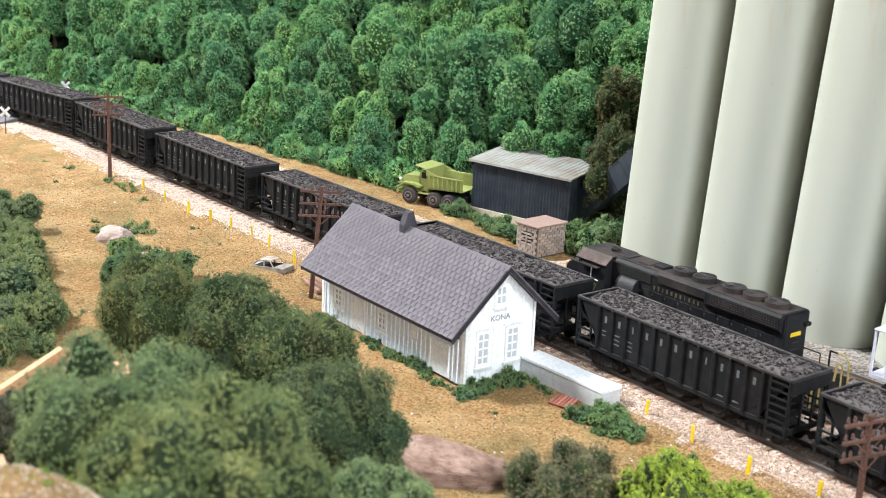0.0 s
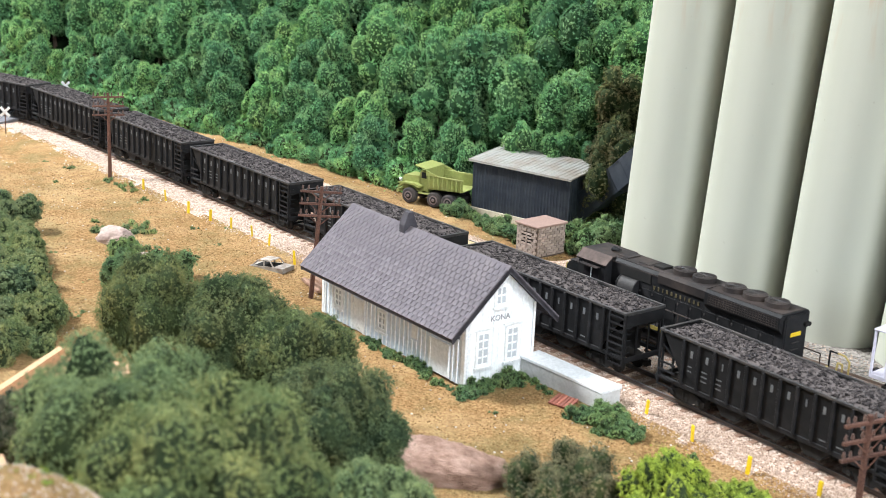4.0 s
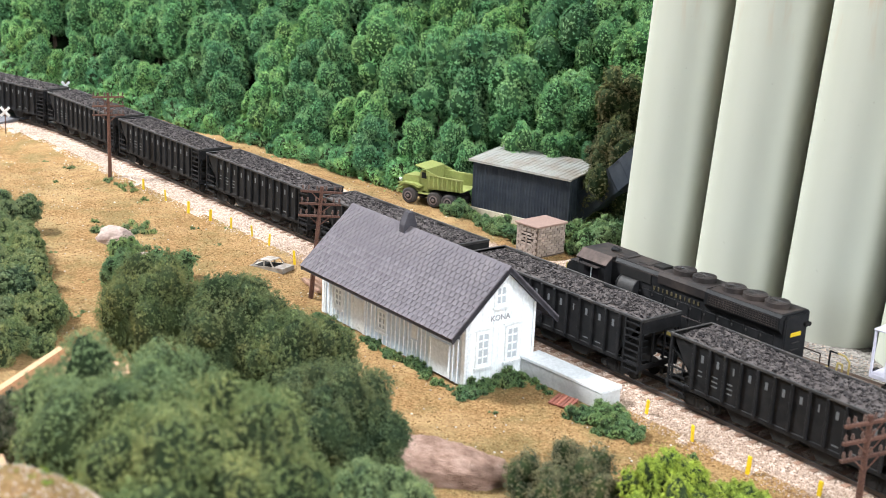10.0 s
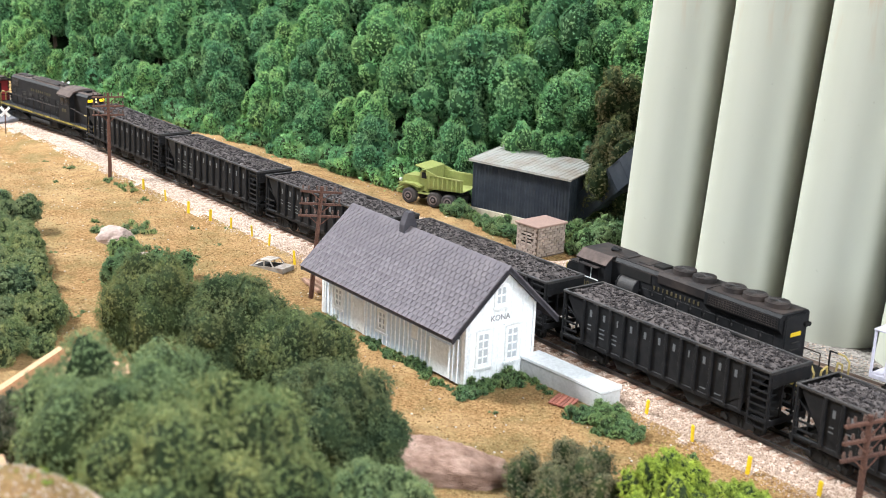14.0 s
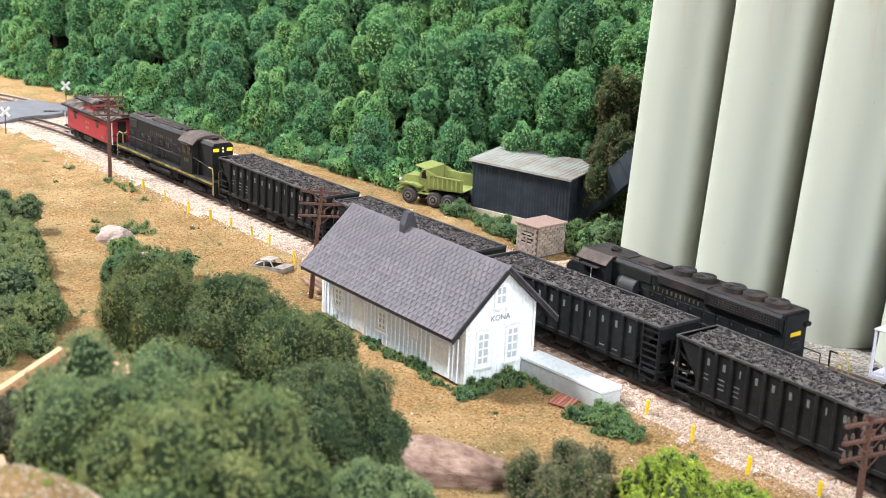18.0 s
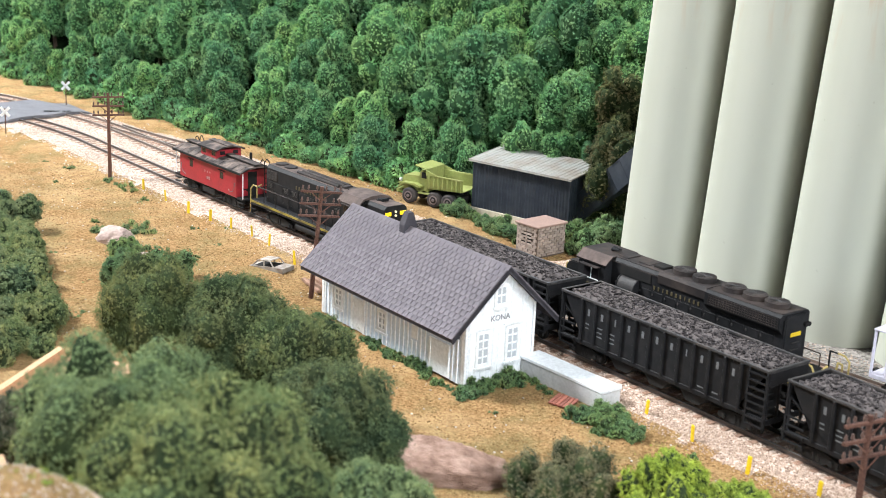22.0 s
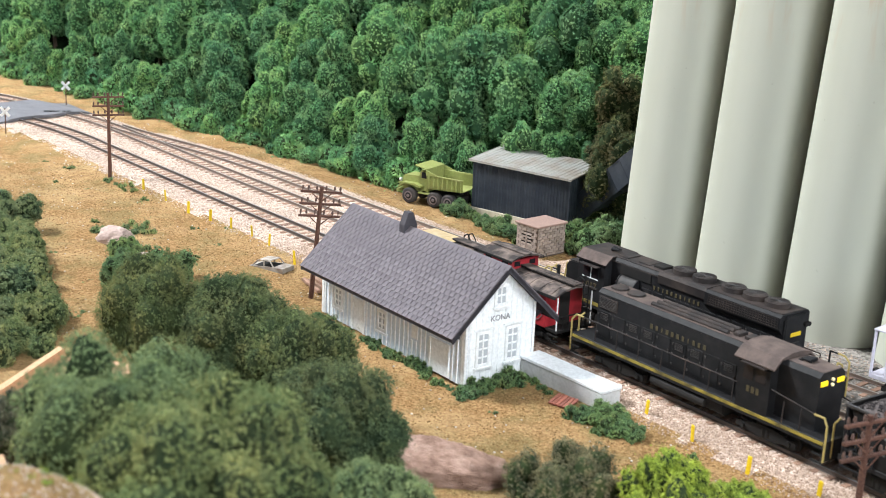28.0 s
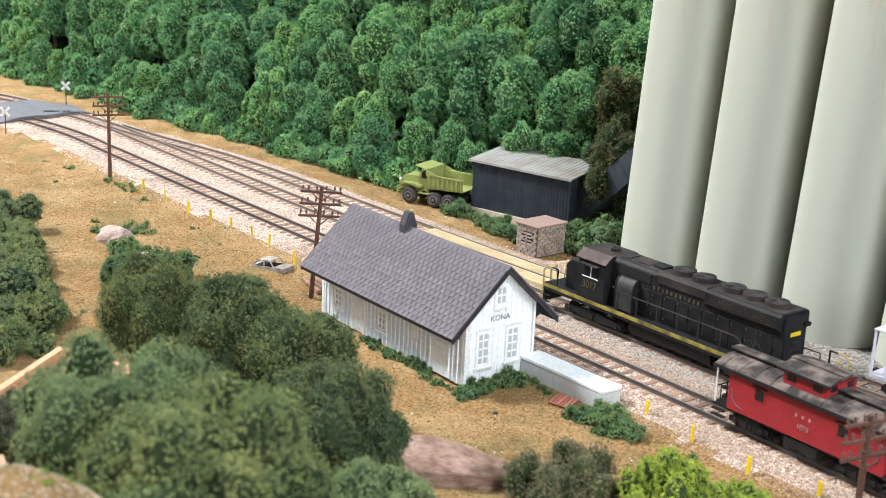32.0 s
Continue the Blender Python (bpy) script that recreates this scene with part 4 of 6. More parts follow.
def build_parked_engine(m):
    """Six-axle hood unit with radiator fans, standing on the passing track; its nose points west."""
    e = thing("locomotive", "weathered black six-axle diesel locomotive with yellow frame stripe, parked", "locomotive", m)
    part("frame", B(-10.3, 10.3, -1.5, 1.5, 1.15, 1.6, bev=0.03), M_BLACK, e)
    for y in (-1, 1):
        part("stripe", B(-10.3, 10.3, min(y * 1.5, y * 1.52), max(y * 1.5, y * 1.52), 1.36, 1.58), M_STRIPE, e, "chipped yellow frame stripe")
    part("nose", prism(bmesh.new(), [(-8.95, 1.6), (-7.35, 1.6), (-7.35, 3.4), (-8.75, 3.35), (-8.95, 3.05)], -0.95, 0.95, "y"), M_BLACK, e)
    part("nose_top", B(-8.8, -7.35, -0.9, 0.9, 3.40, 3.45, bev=0.02), M_BLACK_TOP, e)
    cab = part("cab", prism(bmesh.new(), hood_profile(1.5, 1.6, 4.45, 0.55), -7.35, -5.05), M_BLACK, e)
    part("cab_roof", prism(bmesh.new(), [(-1.58, 4.0), (-0.98, 4.5), (0.98, 4.5), (1.58, 4.0), (1.6, 4.08), (1.0, 4.58), (-1.0, 4.58), (-1.6, 4.08)], -7.5, -4.95), M_BLACK_TOP, e)
    for y in (-1, 1):
        part("roof_facet", sheet(bmesh.new(), [[(-7.5, y * 1.62, 4.09), (-4.95, y * 1.62, 4.09), (-4.95, y * 1.03, 4.585), (-7.5, y * 1.03, 4.585)]], -0.02 * y), M_DUST, e, "dusty brown sloped roof facet")
    for y in (-1, 1):
        a, b = sorted((y * 1.49, y * 1.52))
        for x in (-6.6, -5.85):
            part("window_pane", B(x - 0.27, x + 0.27, a, b, 3.05, 3.75), M_GLASSDARK, cab)
        part("window_post", B(-6.25, -6.2, a, b + 0.01, 3.0, 3.8), M_TRIM, cab)
        part("window_sill", B(-6.95, -5.6, a, b + 0.02, 2.97, 3.02), M_TRIM, cab)
        part("sunshade", B(-7.0, -5.5, min(y * 1.5, y * 1.85), max(y * 1.5, y * 1.85), 3.80, 3.86), M_BLACK_TOP, cab)
        words("number", "3017", 0.62, M_GOLD, cab, turned(-6.3, y * 1.512, 2.5, FACE_NEAR if y < 0 else FACE_FAR), "gold number")
    for y in (-0.6, 0.6):
        part("windshield", B(-7.39, -7.35, y - 0.4, y + 0.4, 3.5, 4.1), M_GLASSDARK, cab)
    part("long_hood", prism(bmesh.new(), hood_profile(0.95, 1.6, 4.55, 0.18), -5.05, 7.85), M_BLACK, e)
    part("radiator_flare", prism(bmesh.new(), [(-0.95, 3.55), (0.95, 3.55), (1.22, 3.85), (1.22, 4.52), (1.05, 4.66), (-1.05, 4.66), (-1.22, 4.52), (-1.22, 3.85)], 2.5, 7.75), M_BLACK, e)
    part("hood_top", B(-4.9, 7.75, -0.78, 0.78, 4.55, 4.6, bev=0.01), M_BLACK_TOP, e)
    part("flare_top", B(2.6, 7.65, -1.02, 1.02, 4.66, 4.69), M_BLACK_TOP, e)
    part("dynamic_brake", prism(bmesh.new(), [(-1.05, 4.0), (1.05, 4.0), (1.1, 4.5), (0.9, 4.68), (-0.9, 4.68), (-1.1, 4.5)], -1.2, 2.4), M_BLACK_TOP, e)
    for x in (-0.15, 1.35, 3.5, 5.0, 6.5):
        f = part("fan", rod(bmesh.new(), (x, 0, 4.6), (x, 0, 4.96), 0.70, 0.68, 24), M_BLACK_TOP, e)
        part("fan_grille", rod(bmesh.new(), (x, 0, 4.96), (x, 0, 4.98), 0.56, 0.5, 24), M_BLACK_TOP, f)
    part("exhaust", B(-2.2, -1.4, -0.4, 0.4, 4.55, 4.75, bev=0.03), M_UNDER, e)
    for y in (-1, 1):
        a, b = sorted((y * 1.21, y * 1.24))
        bm = bmesh.new()
        for k in range(27):
            x = 2.75 + k * 0.185
            box(bm, x, x + 0.03, a, b, 3.92, 4.46)
        for k in range(5):
            box(bm, 2.75, 7.6, a, b, 3.92 + k * 0.13, 3.95 + k * 0.13)
        part("radiator_grille", bm, M_BLACK_TOP, e)
        a, b = sorted((y * 0.945, y * 0.98))
        for k in range(12):
            x = -4.2 + k * 1.0
            part("hood_door", B(x - 0.42, x + 0.42, a, b, 1.75, 3.35, bev=0.012), M_BLACK, e)
        bm = bmesh.new()
        a, b = sorted((y * 0.955, y * 0.985))
        for k, w in enumerate((0.12, 0.1, 0.045, 0.12, 0.12, 0.12, 0.1, 0.045, 0.1, 0.1, 0.12)):
            x = -1.5 + k * 0.34
            box(bm, x - w * 0.55, x + w * 0.55, a, b, 3.49, 3.71)
        part("lettering", bm, M_GOLD, e, "gold letter blocks on the hood")
        a, b = sorted((y * 0.95, y * 1.0))
        part("intake_grille", B(-4.3, -1.8, a, b, 3.7, 4.3, bev=0.02), M_UNDER, e)
    arc = [(-0.9, 1.7), (-1.42, 1.7)] + [(-0.96 - 0.47 * math.cos(a), 2.95 + 0.72 * math.sin(a)) for a in np.linspace(0.0, 1.5, 9)] + [(-0.9, 3.68)]
    blower = part("blower_housing", prism(bmesh.new(), arc, -4.15, -2.75), M_RIM, e, "rounded blower housing")
    for x in (-4.15, -2.75):
        part("housing_flange", prism(bmesh.new(), [(p * 1.03, q * 1.01) for p, q in arc], x - 0.03, x + 0.03), M_BLACK, blower)
    for y in (-1, 1):
        for k in range(12):
            x = -4.2 + k * 1.0
            a, b = sorted((y * 0.98, y * 1.02))
            bm = bmesh.new()
            for z in (1.95, 2.55, 3.15):
                box(bm, x - 0.44, x - 0.36, a, b, z - 0.06, z + 0.06)
            box(bm, x + 0.3, x + 0.36, a, b, 2.45, 2.7)
            part("door_latch", bm, M_RIM, e)
        bm = bmesh.new()
        for k in range(30):
            x = -4.9 + k * 0.42
            box(bm, x - 0.02, x + 0.02, *sorted((y * 0.95, y * 0.972)), 3.38, 3.42)
        box(bm, -5.0, 2.4, *sorted((y * 0.94, y * 0.99)), 4.28, 4.34)
        part("rivet_row", bm, M_BLACK_TOP, e)
    for x in (-4.6, -2.9, 2.2):
        part("roof_hatch", B(x - 0.45, x + 0.45, -0.5, 0.5, 4.6, 4.66, bev=0.02), M_BLACK_TOP, e)
    for x in (-0.15, 1.35, 3.5, 5.0, 6.5):
        bm = bmesh.new()
        for k in range(6):
            a = k * math.pi / 6
            pipe(bm, [(x - 0.6 * math.cos(a), -0.6 * math.sin(a), 5.0), (x + 0.6 * math.cos(a), 0.6 * math.sin(a), 5.0)], 0.018, 4)
        part("fan_guard", bm, M_RIM, e)
    part("horn", rod(rod(bmesh.new(), (-5.4, 0.1, 4.75), (-6.0, 0.1, 4.75), 0.05, 0.12, 8), (-5.4, -0.15, 4.75), (-5.9, -0.15, 4.72), 0.05, 0.12, 8), M_BLACK, e)
    part("end_number_board", B(7.85, 7.92, -0.42, 0.42, 3.38, 3.60, bev=0.01), M_YELLOW, e, "yellow number board")
    bm = bmesh.new()
    for y in (0.72, 0.95):
        rod(bm, (7.8, y, 3.95), (8.05, y, 3.95), 0.13, 0.13, 10)
    part("class_light", bm, M_UNDER, e)
    part("end_panel", B(7.85, 7.89, -0.85, 0.85, 1.7, 4.5, bev=0.01), M_BLACK, e)
    for z in (2.2, 2.6, 3.0):
        part("end_grab", B(7.89, 7.95, -0.3, 0.3, z, z + 0.05), M_RIM, e)
    part("fuel_tank", prism(bmesh.new(), [(-1.25, 0.55), (-1.0, 0.3), (1.0, 0.3), (1.25, 0.55), (1.35, 1.2), (-1.35, 1.2)], -2.9, 3.4), M_BLACK, e)
    for x in (-6.1, 6.2):
        bogie(e, x, 4.1, 3, 1.18)
    for sx in (-1, 1):
        coupler(e, sx * 10.35, sx)
        part("pilot", B(sx * 10.3 - 0.08, sx * 10.3 + 0.08, -1.5, 1.5, 0.4, 1.6, bev=0.02), M_UNDER, e)
        for y in (-1, 1):
            handrail(e, [(sx * 10.4, y * 1.5, 0.5), (sx * 10.4, y * 1.5, 2.4), (sx * 10.15, y * 1.42, 2.7), (sx * 9.7, y * 1.42, 2.7)], M_YRAIL, 0.055)
            handrail(e, [(sx * 10.4, y * 0.9, 0.6), (sx * 10.4, y * 0.9, 2.4), (sx * 10.4, y * 0.45, 2.6), (sx * 10.4, y * 0.3, 1.6)], M_YRAIL, 0.055)
            bm = bmesh.new()
            for k in range(3):
                box(bm, min(sx * 9.75, sx * 10.35), max(sx * 9.75, sx * 10.35), y * 1.5 - 0.06, y * 1.5 + 0.06, 0.4 + k * 0.4, 0.46 + k * 0.4)
            part("step", bm, M_UNDER, e)
            handrail(e, [(sx * 9.7, y * 1.42, 2.7), (sx * 9.2, y * 1.42, 2.7), (sx * 9.2, y * 1.42, 1.6)], M_BLACK, 0.05)
    for y in (-1, 1):
        bm = bmesh.new()
        pipe(bm, [(-4.4, y * 1.42, 2.95), (-3.9, y * 1.42, 2.75), (5.2, y * 1.42, 2.75), (5.6, y * 1.42, 2.35), (8.6, y * 1.42, 2.35)], 0.04)
        for x in (-3.9, -2.3, -0.7, 0.9, 2.5, 4.1, 5.6, 7.2, 8.6):
            pipe(bm, [(x, y * 1.46, 1.6), (x, y * 1.42, 2.75 if x < 5 else 2.35)], 0.035)
        part("handrail", bm, M_BLACK_TOP, e)
    return e


def heading(line, x):
    return math.degrees(math.atan2(line(x + 2) - line(x - 2), 4))


ENGINE = build_road_switcher()
ENGINE.scale = (1.045, 1, 1)
CABOOSE = build_caboose()
build_parked_engine(at(-47.2, y_second(-47.2), 0, heading(y_second, -47.2)))


def build_covered_hopper(m):
    """Pale covered hopper standing on the far siding."""
    c = thing("covered_hopper", "pale lilac-grey covered hopper car on the far siding", "freight car", m)
    part("body", prism(bmesh.new(), [(-1.4, 1.3), (1.4, 1.3), (1.45, 3.9), (0.8, 4.3), (-0.8, 4.3), (-1.45, 3.9)], 0.9, 13.5), M_LILAC, c)
    for y in (-1, 1):
        for k in range(9):
            part("side_post", B(0.95 + k * 1.55, 1.07 + k * 1.55, y * 1.45 - 0.06, y * 1.45 + 0.06, 1.2, 3.9), M_LILAC, c)
        part("corner_post", B(0.0, 0.12, y * 1.3 - 0.06, y * 1.3 + 0.06, 1.0, 3.7), M_LILAC, c)
    part("end_roof", B(-0.05, 0.95, -1.4, 1.4, 3.65, 3.75, bev=0.02), M_LILAC, c)
    part("end_platform", B(0, 14, -1.35, 1.35, 0.95, 1.2, bev=0.02), M_LILAC, c)
    for x in (2.0, 12.0):
        bogie(c, x)
    coupler(c, 0.0, -1)


build_covered_hopper(at(-37.2, y_third(-37.2), 0, heading(y_third, -36)))

crossing = thing("plank_crossing", "ochre-covered plank crossing between and beside the siding rails", "crossing", Matrix.Identity(4), kind="structure")
for off0, off1 in ((-0.66, 0.66), (-2.35, -0.95)):
    for k in range(8):
        x0 = -76 + k * 2.4
        pr = [(off0, -0.3), (off1, -0.3), (off1, -0.03), (off0, -0.03)]
        raw("crossing_panel", *sweep(y_third, x0, x0 + 2.37, 0.0, pr, 2.4), M_OCHRE, crossing)


# ---- depot ----
def build_depot():
    d = thing("depot", "white board-and-batten depot with dark shingled gable roof", "depot", at(-57.77, -6.12, -0.58, -1.244))
    HX, HY, ZE, ZR, RX, RY = 7.2, 2.4, 3.75, 6.50, 7.74, 3.706
    t = 0.18

    def zin(y):
        return 6.42 - abs(y) * (6.545 - 3.12) / RY

    near = part("wall", sheet(bmesh.new(), [[(-HX, -HY, 0), (HX, -HY, 0), (HX, -HY, zin(HY)), (-HX, -HY, zin(HY))]], t), M_SHADED_BOARD, d)
    far = part("wall", sheet(bmesh.new(), [[(HX, HY, 0), (-HX, HY, 0), (-HX, HY, zin(HY)), (HX, HY, zin(HY))]], t), M_SHADED_BOARD, d)
    ends = []
    for sx in (-1, 1):
        prof = [(-HY, 0), (HY, 0), (HY, zin(HY)), (0, zin(0)), (-HY, zin(HY))]
        ends.append(part("gable_wall", prism(bmesh.new(), prof, sx * HX - t / 2 - sx * t / 2 + 0.0, sx * HX + t / 2 - sx * t / 2), M_WHITE, d))
    openings = [(-5.38, 0.44, 0.9, 2.1), (-3.15, 0.62, 0.0, 2.1), (-0.66, 0.44, 0.8, 2.0), (4.98, 0.98, 0.0, 2.0), (2.6, 0.4, 1.3, 2.2)]
    k = 0
    x = -HX + 0.3
    while x < HX - 0.1:
        for y, wall in ((-1, near), (1, far)):
            lo = 0.0
            hit_open = [o for o in openings if abs(x - o[0]) < o[1] + 0.12] if y < 0 else []
            a, b = sorted((y * HY, y * (HY + 0.05)))
            spans = [(lo, zin(HY))]
            for o in hit_open:
                spans = [(0.0, o[2] - 0.1), (o[3] + 0.1, zin(HY))]
            for z0, z1 in spans:
                if z1 - z0 > 0.1:
                    part("batten", B(x - 0.05, x + 0.05, a, b, z0, z1), M_WHITE, wall)
        x += 0.42
    for sx, wall in ((-1, ends[0]), (1, ends[1])):
        y = -HY + 0.3
        while y < HY - 0.1:
            a, b = sorted((sx * HX, sx * (HX + 0.03)))
            top = zin(y) - 0.08
            gaps = []
            if sx > 0:
                for yc, w, z0, z1 in ((-1.22, 0.5, 1.05, 2.95), (0.85, 0.5, 1.05, 2.95), (-0.12, 0.5, 4.3, 5.5)):
                    if abs(y - yc) < w + 0.08:
                        gaps.append((z0 - 0.12, z1 + 0.12))
            z = 0.0
            for g0, g1 in sorted(gaps) + [(top, top)]:
                if g0 - z > 0.15:
                    part("batten", B(a, b, y - 0.045, y + 0.045, z, min(g0, top)), M_WHITE, wall)
                z = g1
            y += 0.40

    def window(wall, face, u, v0, v1, half, cols, rows):
        """A sash window: panes behind a frame with bars. face: 'near' or 'east'."""
        w = part("window", bar_frame(face, u, v0, v1, half, cols, rows), M_TRIM, d, "white sash window frame")
        for i in range(cols):
            for j in range(rows):
                pw, ph = 2 * half / cols, (v1 - v0) / rows
                a, b = u - half + i * pw + 0.05, u - half + (i + 1) * pw - 0.05
                c0, c1 = v0 + j * ph + 0.05, v0 + (j + 1) * ph - 0.05
                if face == "near":
                    part("window_pane", B(a, b, -HY - 0.03, -HY - 0.005, c0, c1), M_GLASS, w)
                else:
                    part("window_pane", B(HX + 0.005, HX + 0.03, a, b, c0, c1), M_GLASS, w)

    def bar_frame(face, u, v0, v1, half, cols, rows):
        bm = bmesh.new()

        def bar(a, b, c, e, out):
            if face == "near":
                box(bm, a, b, -HY - out, -HY, c, e)
            else:
                box(bm, HX, HX + out, a, b, c, e)
        for i in range(cols + 1):
            p = u - half + i * 2 * half / cols
            w = 0.09 if i in (0, cols) else 0.045
            bar(p - w, p + w, v0 - 0.08, v1 + 0.08, 0.085 if i in (0, cols) else 0.06)
        for j in range(rows + 1):
            q = v0 + j * (v1 - v0) / rows
            w = 0.1 if j in (0, rows) else 0.045
            bar(u - half, u + half, q - w, q + w, 0.08 if j in (0, rows) else 0.055)
        bar(u - half - 0.18, u + half + 0.18, v0 - 0.2, v0 - 0.08, 0.16)
        return bm

    window(near, "near", -5.38, 0.95, 2.1, 0.40, 2, 3)
    window(near, "near", -0.66, 0.85, 2.0, 0.40, 2, 3)
    window(ends[1], "east", -1.22, 1.05, 2.95, 0.42, 2, 4)
    window(ends[1], "east", 0.85, 1.05, 2.95, 0.42, 2, 4)
    window(ends[1], "east", -0.12, 4.35, 5.45, 0.38, 2, 2)
    door = part("door", B(-3.67, -2.63, -HY - 0.06, -HY, 0.05, 2.05, bev=0.02), M_TRIM, d, "white panelled door")
    for a, b in ((-3.55, -3.2), (-3.1, -2.75)):
        for z0, z1 in ((0.2, 0.85), (1.0, 1.95)):
            part("door_panel", B(a, b, -HY - 0.09, -HY - 0.06, z0, z1, bev=0.015), M_TRIM, door)
    for p in (-3.77, -2.53):
        part("door_frame", B(p - 0.08, p + 0.08, -HY - 0.1, -HY, 0.0, 2.2), M_TRIM, near)
    freight = part("freight_door", B(4.05, 5.9, -HY - 0.08, -HY, 0.05, 2.0, bev=0.02), M_TRIM, d, "wide white freight door")
    for p in (4.13, 5.82):
        part("door_stile", B(p - 0.07, p + 0.07, -HY - 0.12, -HY - 0.08, 0.1, 1.95), M_TRIM, freight)
    part("vent_panel", B(2.3, 2.9, -HY - 0.07, -HY, 1.35, 2.15, bev=0.02), M_TRIM, near)
    for sx in (-1, 1):
        for sy in (-1, 1):
            part("corner_board", B(min(sx * (HX - 0.16), sx * (HX + 0.05)), max(sx * (HX - 0.16), sx * (HX + 0.05)), min(sy * (HY - 0.1), sy * (HY + 0.06)), max(sy * (HY - 0.1), sy * (HY + 0.06)), 0, zin(HY) - 0.05), M_TRIM, d)
    words("station_sign", "KONA", 0.47, M_SIGN, ends[1], turned(HX + 0.045, -0.1, 3.62, FACE_EAST), "dark painted station name")
    for yc in (-1.22, 0.85):
        part("window_hood", B(HX, HX + 0.12, yc - 0.68, yc + 0.68, 3.12, 3.22), M_TRIM, ends[1])
    # roof
    rise, zr0 = 6.545 - 3.12, 3.12
    roof = part("roof", sheet(bmesh.new(), [[(-RX, -RY, zr0), (RX, -RY, zr0), (RX, 0, 6.545), (-RX, 0, 6.545)],
                                            [(-RX, 0, 6.545), (RX, 0, 6.545), (RX, RY, zr0), (-RX, RY, zr0)]], 0.12), M_ROOFEDGE, d)
    ang = math.atan2(rise, RY)
    for sy in (-1, 1):
        for sx in (-1, 1):
            bm = sheet(bmesh.new(), [[(sx * RX, sy * RY, zr0 + 0.05), (sx * RX, 0, 6.6), (sx * RX, 0, 6.25), (sx * RX, sy * RY, zr0 - 0.28)]], 0.1 * sx * sy)
            part("rake_board", bm, M_ROOFEDGE, d)
        part("fascia", B(-RX, RX, sy * RY - 0.04, sy * RY + 0.04, zr0 - 0.2, zr0 + 0.03), M_ROOFEDGE, d)
        for k in range(5):
            x = -6.6 + k * 3.3
            part("eave_bracket", prism(bmesh.new(), sorted([(sy * HY, 2.55), (sy * HY, 3.6), (sy * (RY - 0.2), 3.2)], key=lambda p: p[0]), x - 0.07, x + 0.07), M_ROOFEDGE, d)
    rng = random.Random(3)
    me = None
    rows, cols = 14, 37
    slope = math.hypot(RY, rise)
    rest = bmesh.new()
    for sy in (-1, 1):
        for r in range(rows):
            for c in range(-1 if r % 2 else 0, cols):
                w = 2 * RX / cols
                x = -RX + (c + 0.5 + (0.5 if r % 2 else 0.0)) * w
                half = 1.0
                if abs(x) > RX - w * 0.4:
                    half, x = 0.5, math.copysign(RX - w / 4, x)
                s = (r + 0.5) / rows * slope
                m = Matrix.Translation((x, sy * (RY + 0.05 - s * math.cos(ang)), zr0 + s * math.sin(ang) + 0.02)) @ Euler((-sy * ang * 1.0 + sy * 0.06, 0, rng.uniform(-0.02, 0.02))).to_matrix().to_4x4()
                if sy < 0 and r < 8 and half == 1.0:
                    m2 = Matrix.Translation(m.translation * S) @ m.to_3x3().to_4x4()
                    if me is None:
                        me = part("shingle", box(bmesh.new(), -w / 2 + 0.028, w / 2 - 0.028, -0.22, 0.22, 0.0, 0.075), M_SHINGLE, roof, at=m2).data
                    else:
                        hold("shingle", me, roof, at=m2)
                else:
                    n = len(rest.verts)
                    box(rest, -w * half / 2 + 0.028, w * half / 2 - 0.028, -0.22, 0.22, 0.0, 0.075)
                    rest.verts.ensure_lookup_table()
                    bmesh.ops.transform(rest, matrix=m, verts=rest.verts[n:])
    tagged(part("shingle_field", rest, M_SHINGLE, roof), kind="stuff")
    part("ridge_cap", prism(bmesh.new(), [(-0.22, 6.42), (0, 6.62), (0.22, 6.42), (0.22, 6.48), (0, 6.69), (-0.22, 6.48)], -RX - 0.03, RX + 0.03), M_SHINGLE, d)
    chimney = part("chimney", prism(bmesh.new(), [(-0.46, 6.2), (0.46, 6.2), (0.46, 6.75), (0.16, 7.5), (-0.16, 7.5), (-0.46, 6.75)], -1.78 - 0.25, -1.78 + 0.25), M_ROOFEDGE, d, "dark hooded chimney")
    part("flue_hole", B(-2.04, -2.02, -0.22, 0.22, 6.45, 6.8), M_UNDER, chimney)


build_depot()

dock = thing("loading_dock", "white plastered loading dock beside the depot", "loading dock", at(-47.3, -3.95, -0.6, 1.0))
part("dock_wall", B(-3.2, 3.1, -0.72, 0.72, 0, 0.92, bev=0.03), M_DOCK_SHADED, dock)
part("joint", B(-3.17, 3.07, -0.69, 0.69, 0.92, 0.96), M_MORTAR, dock)
part("dock_deck", B(-3.25, 3.16, -0.75, 0.75, 0.96, 1.14, bev=0.02), M_WHITE, dock)

pallet = thing("pallet", "red-brown wooden pallet lying on the grass", "pallet", at(-45.9, -5.7, -0.52, 20, 6, 3))
for k in range(3):
    part("runner", B(-0.6, 0.6, -0.55 + k * 0.5, -0.45 + k * 0.5, 0, 0.12), M_REDWOOD, pallet)
for k in range(6):
    part("deck_board", B(-0.6 + k * 0.21, -0.44 + k * 0.21, -0.6, 0.6, 0.12, 0.18), M_REDWOOD, pallet)


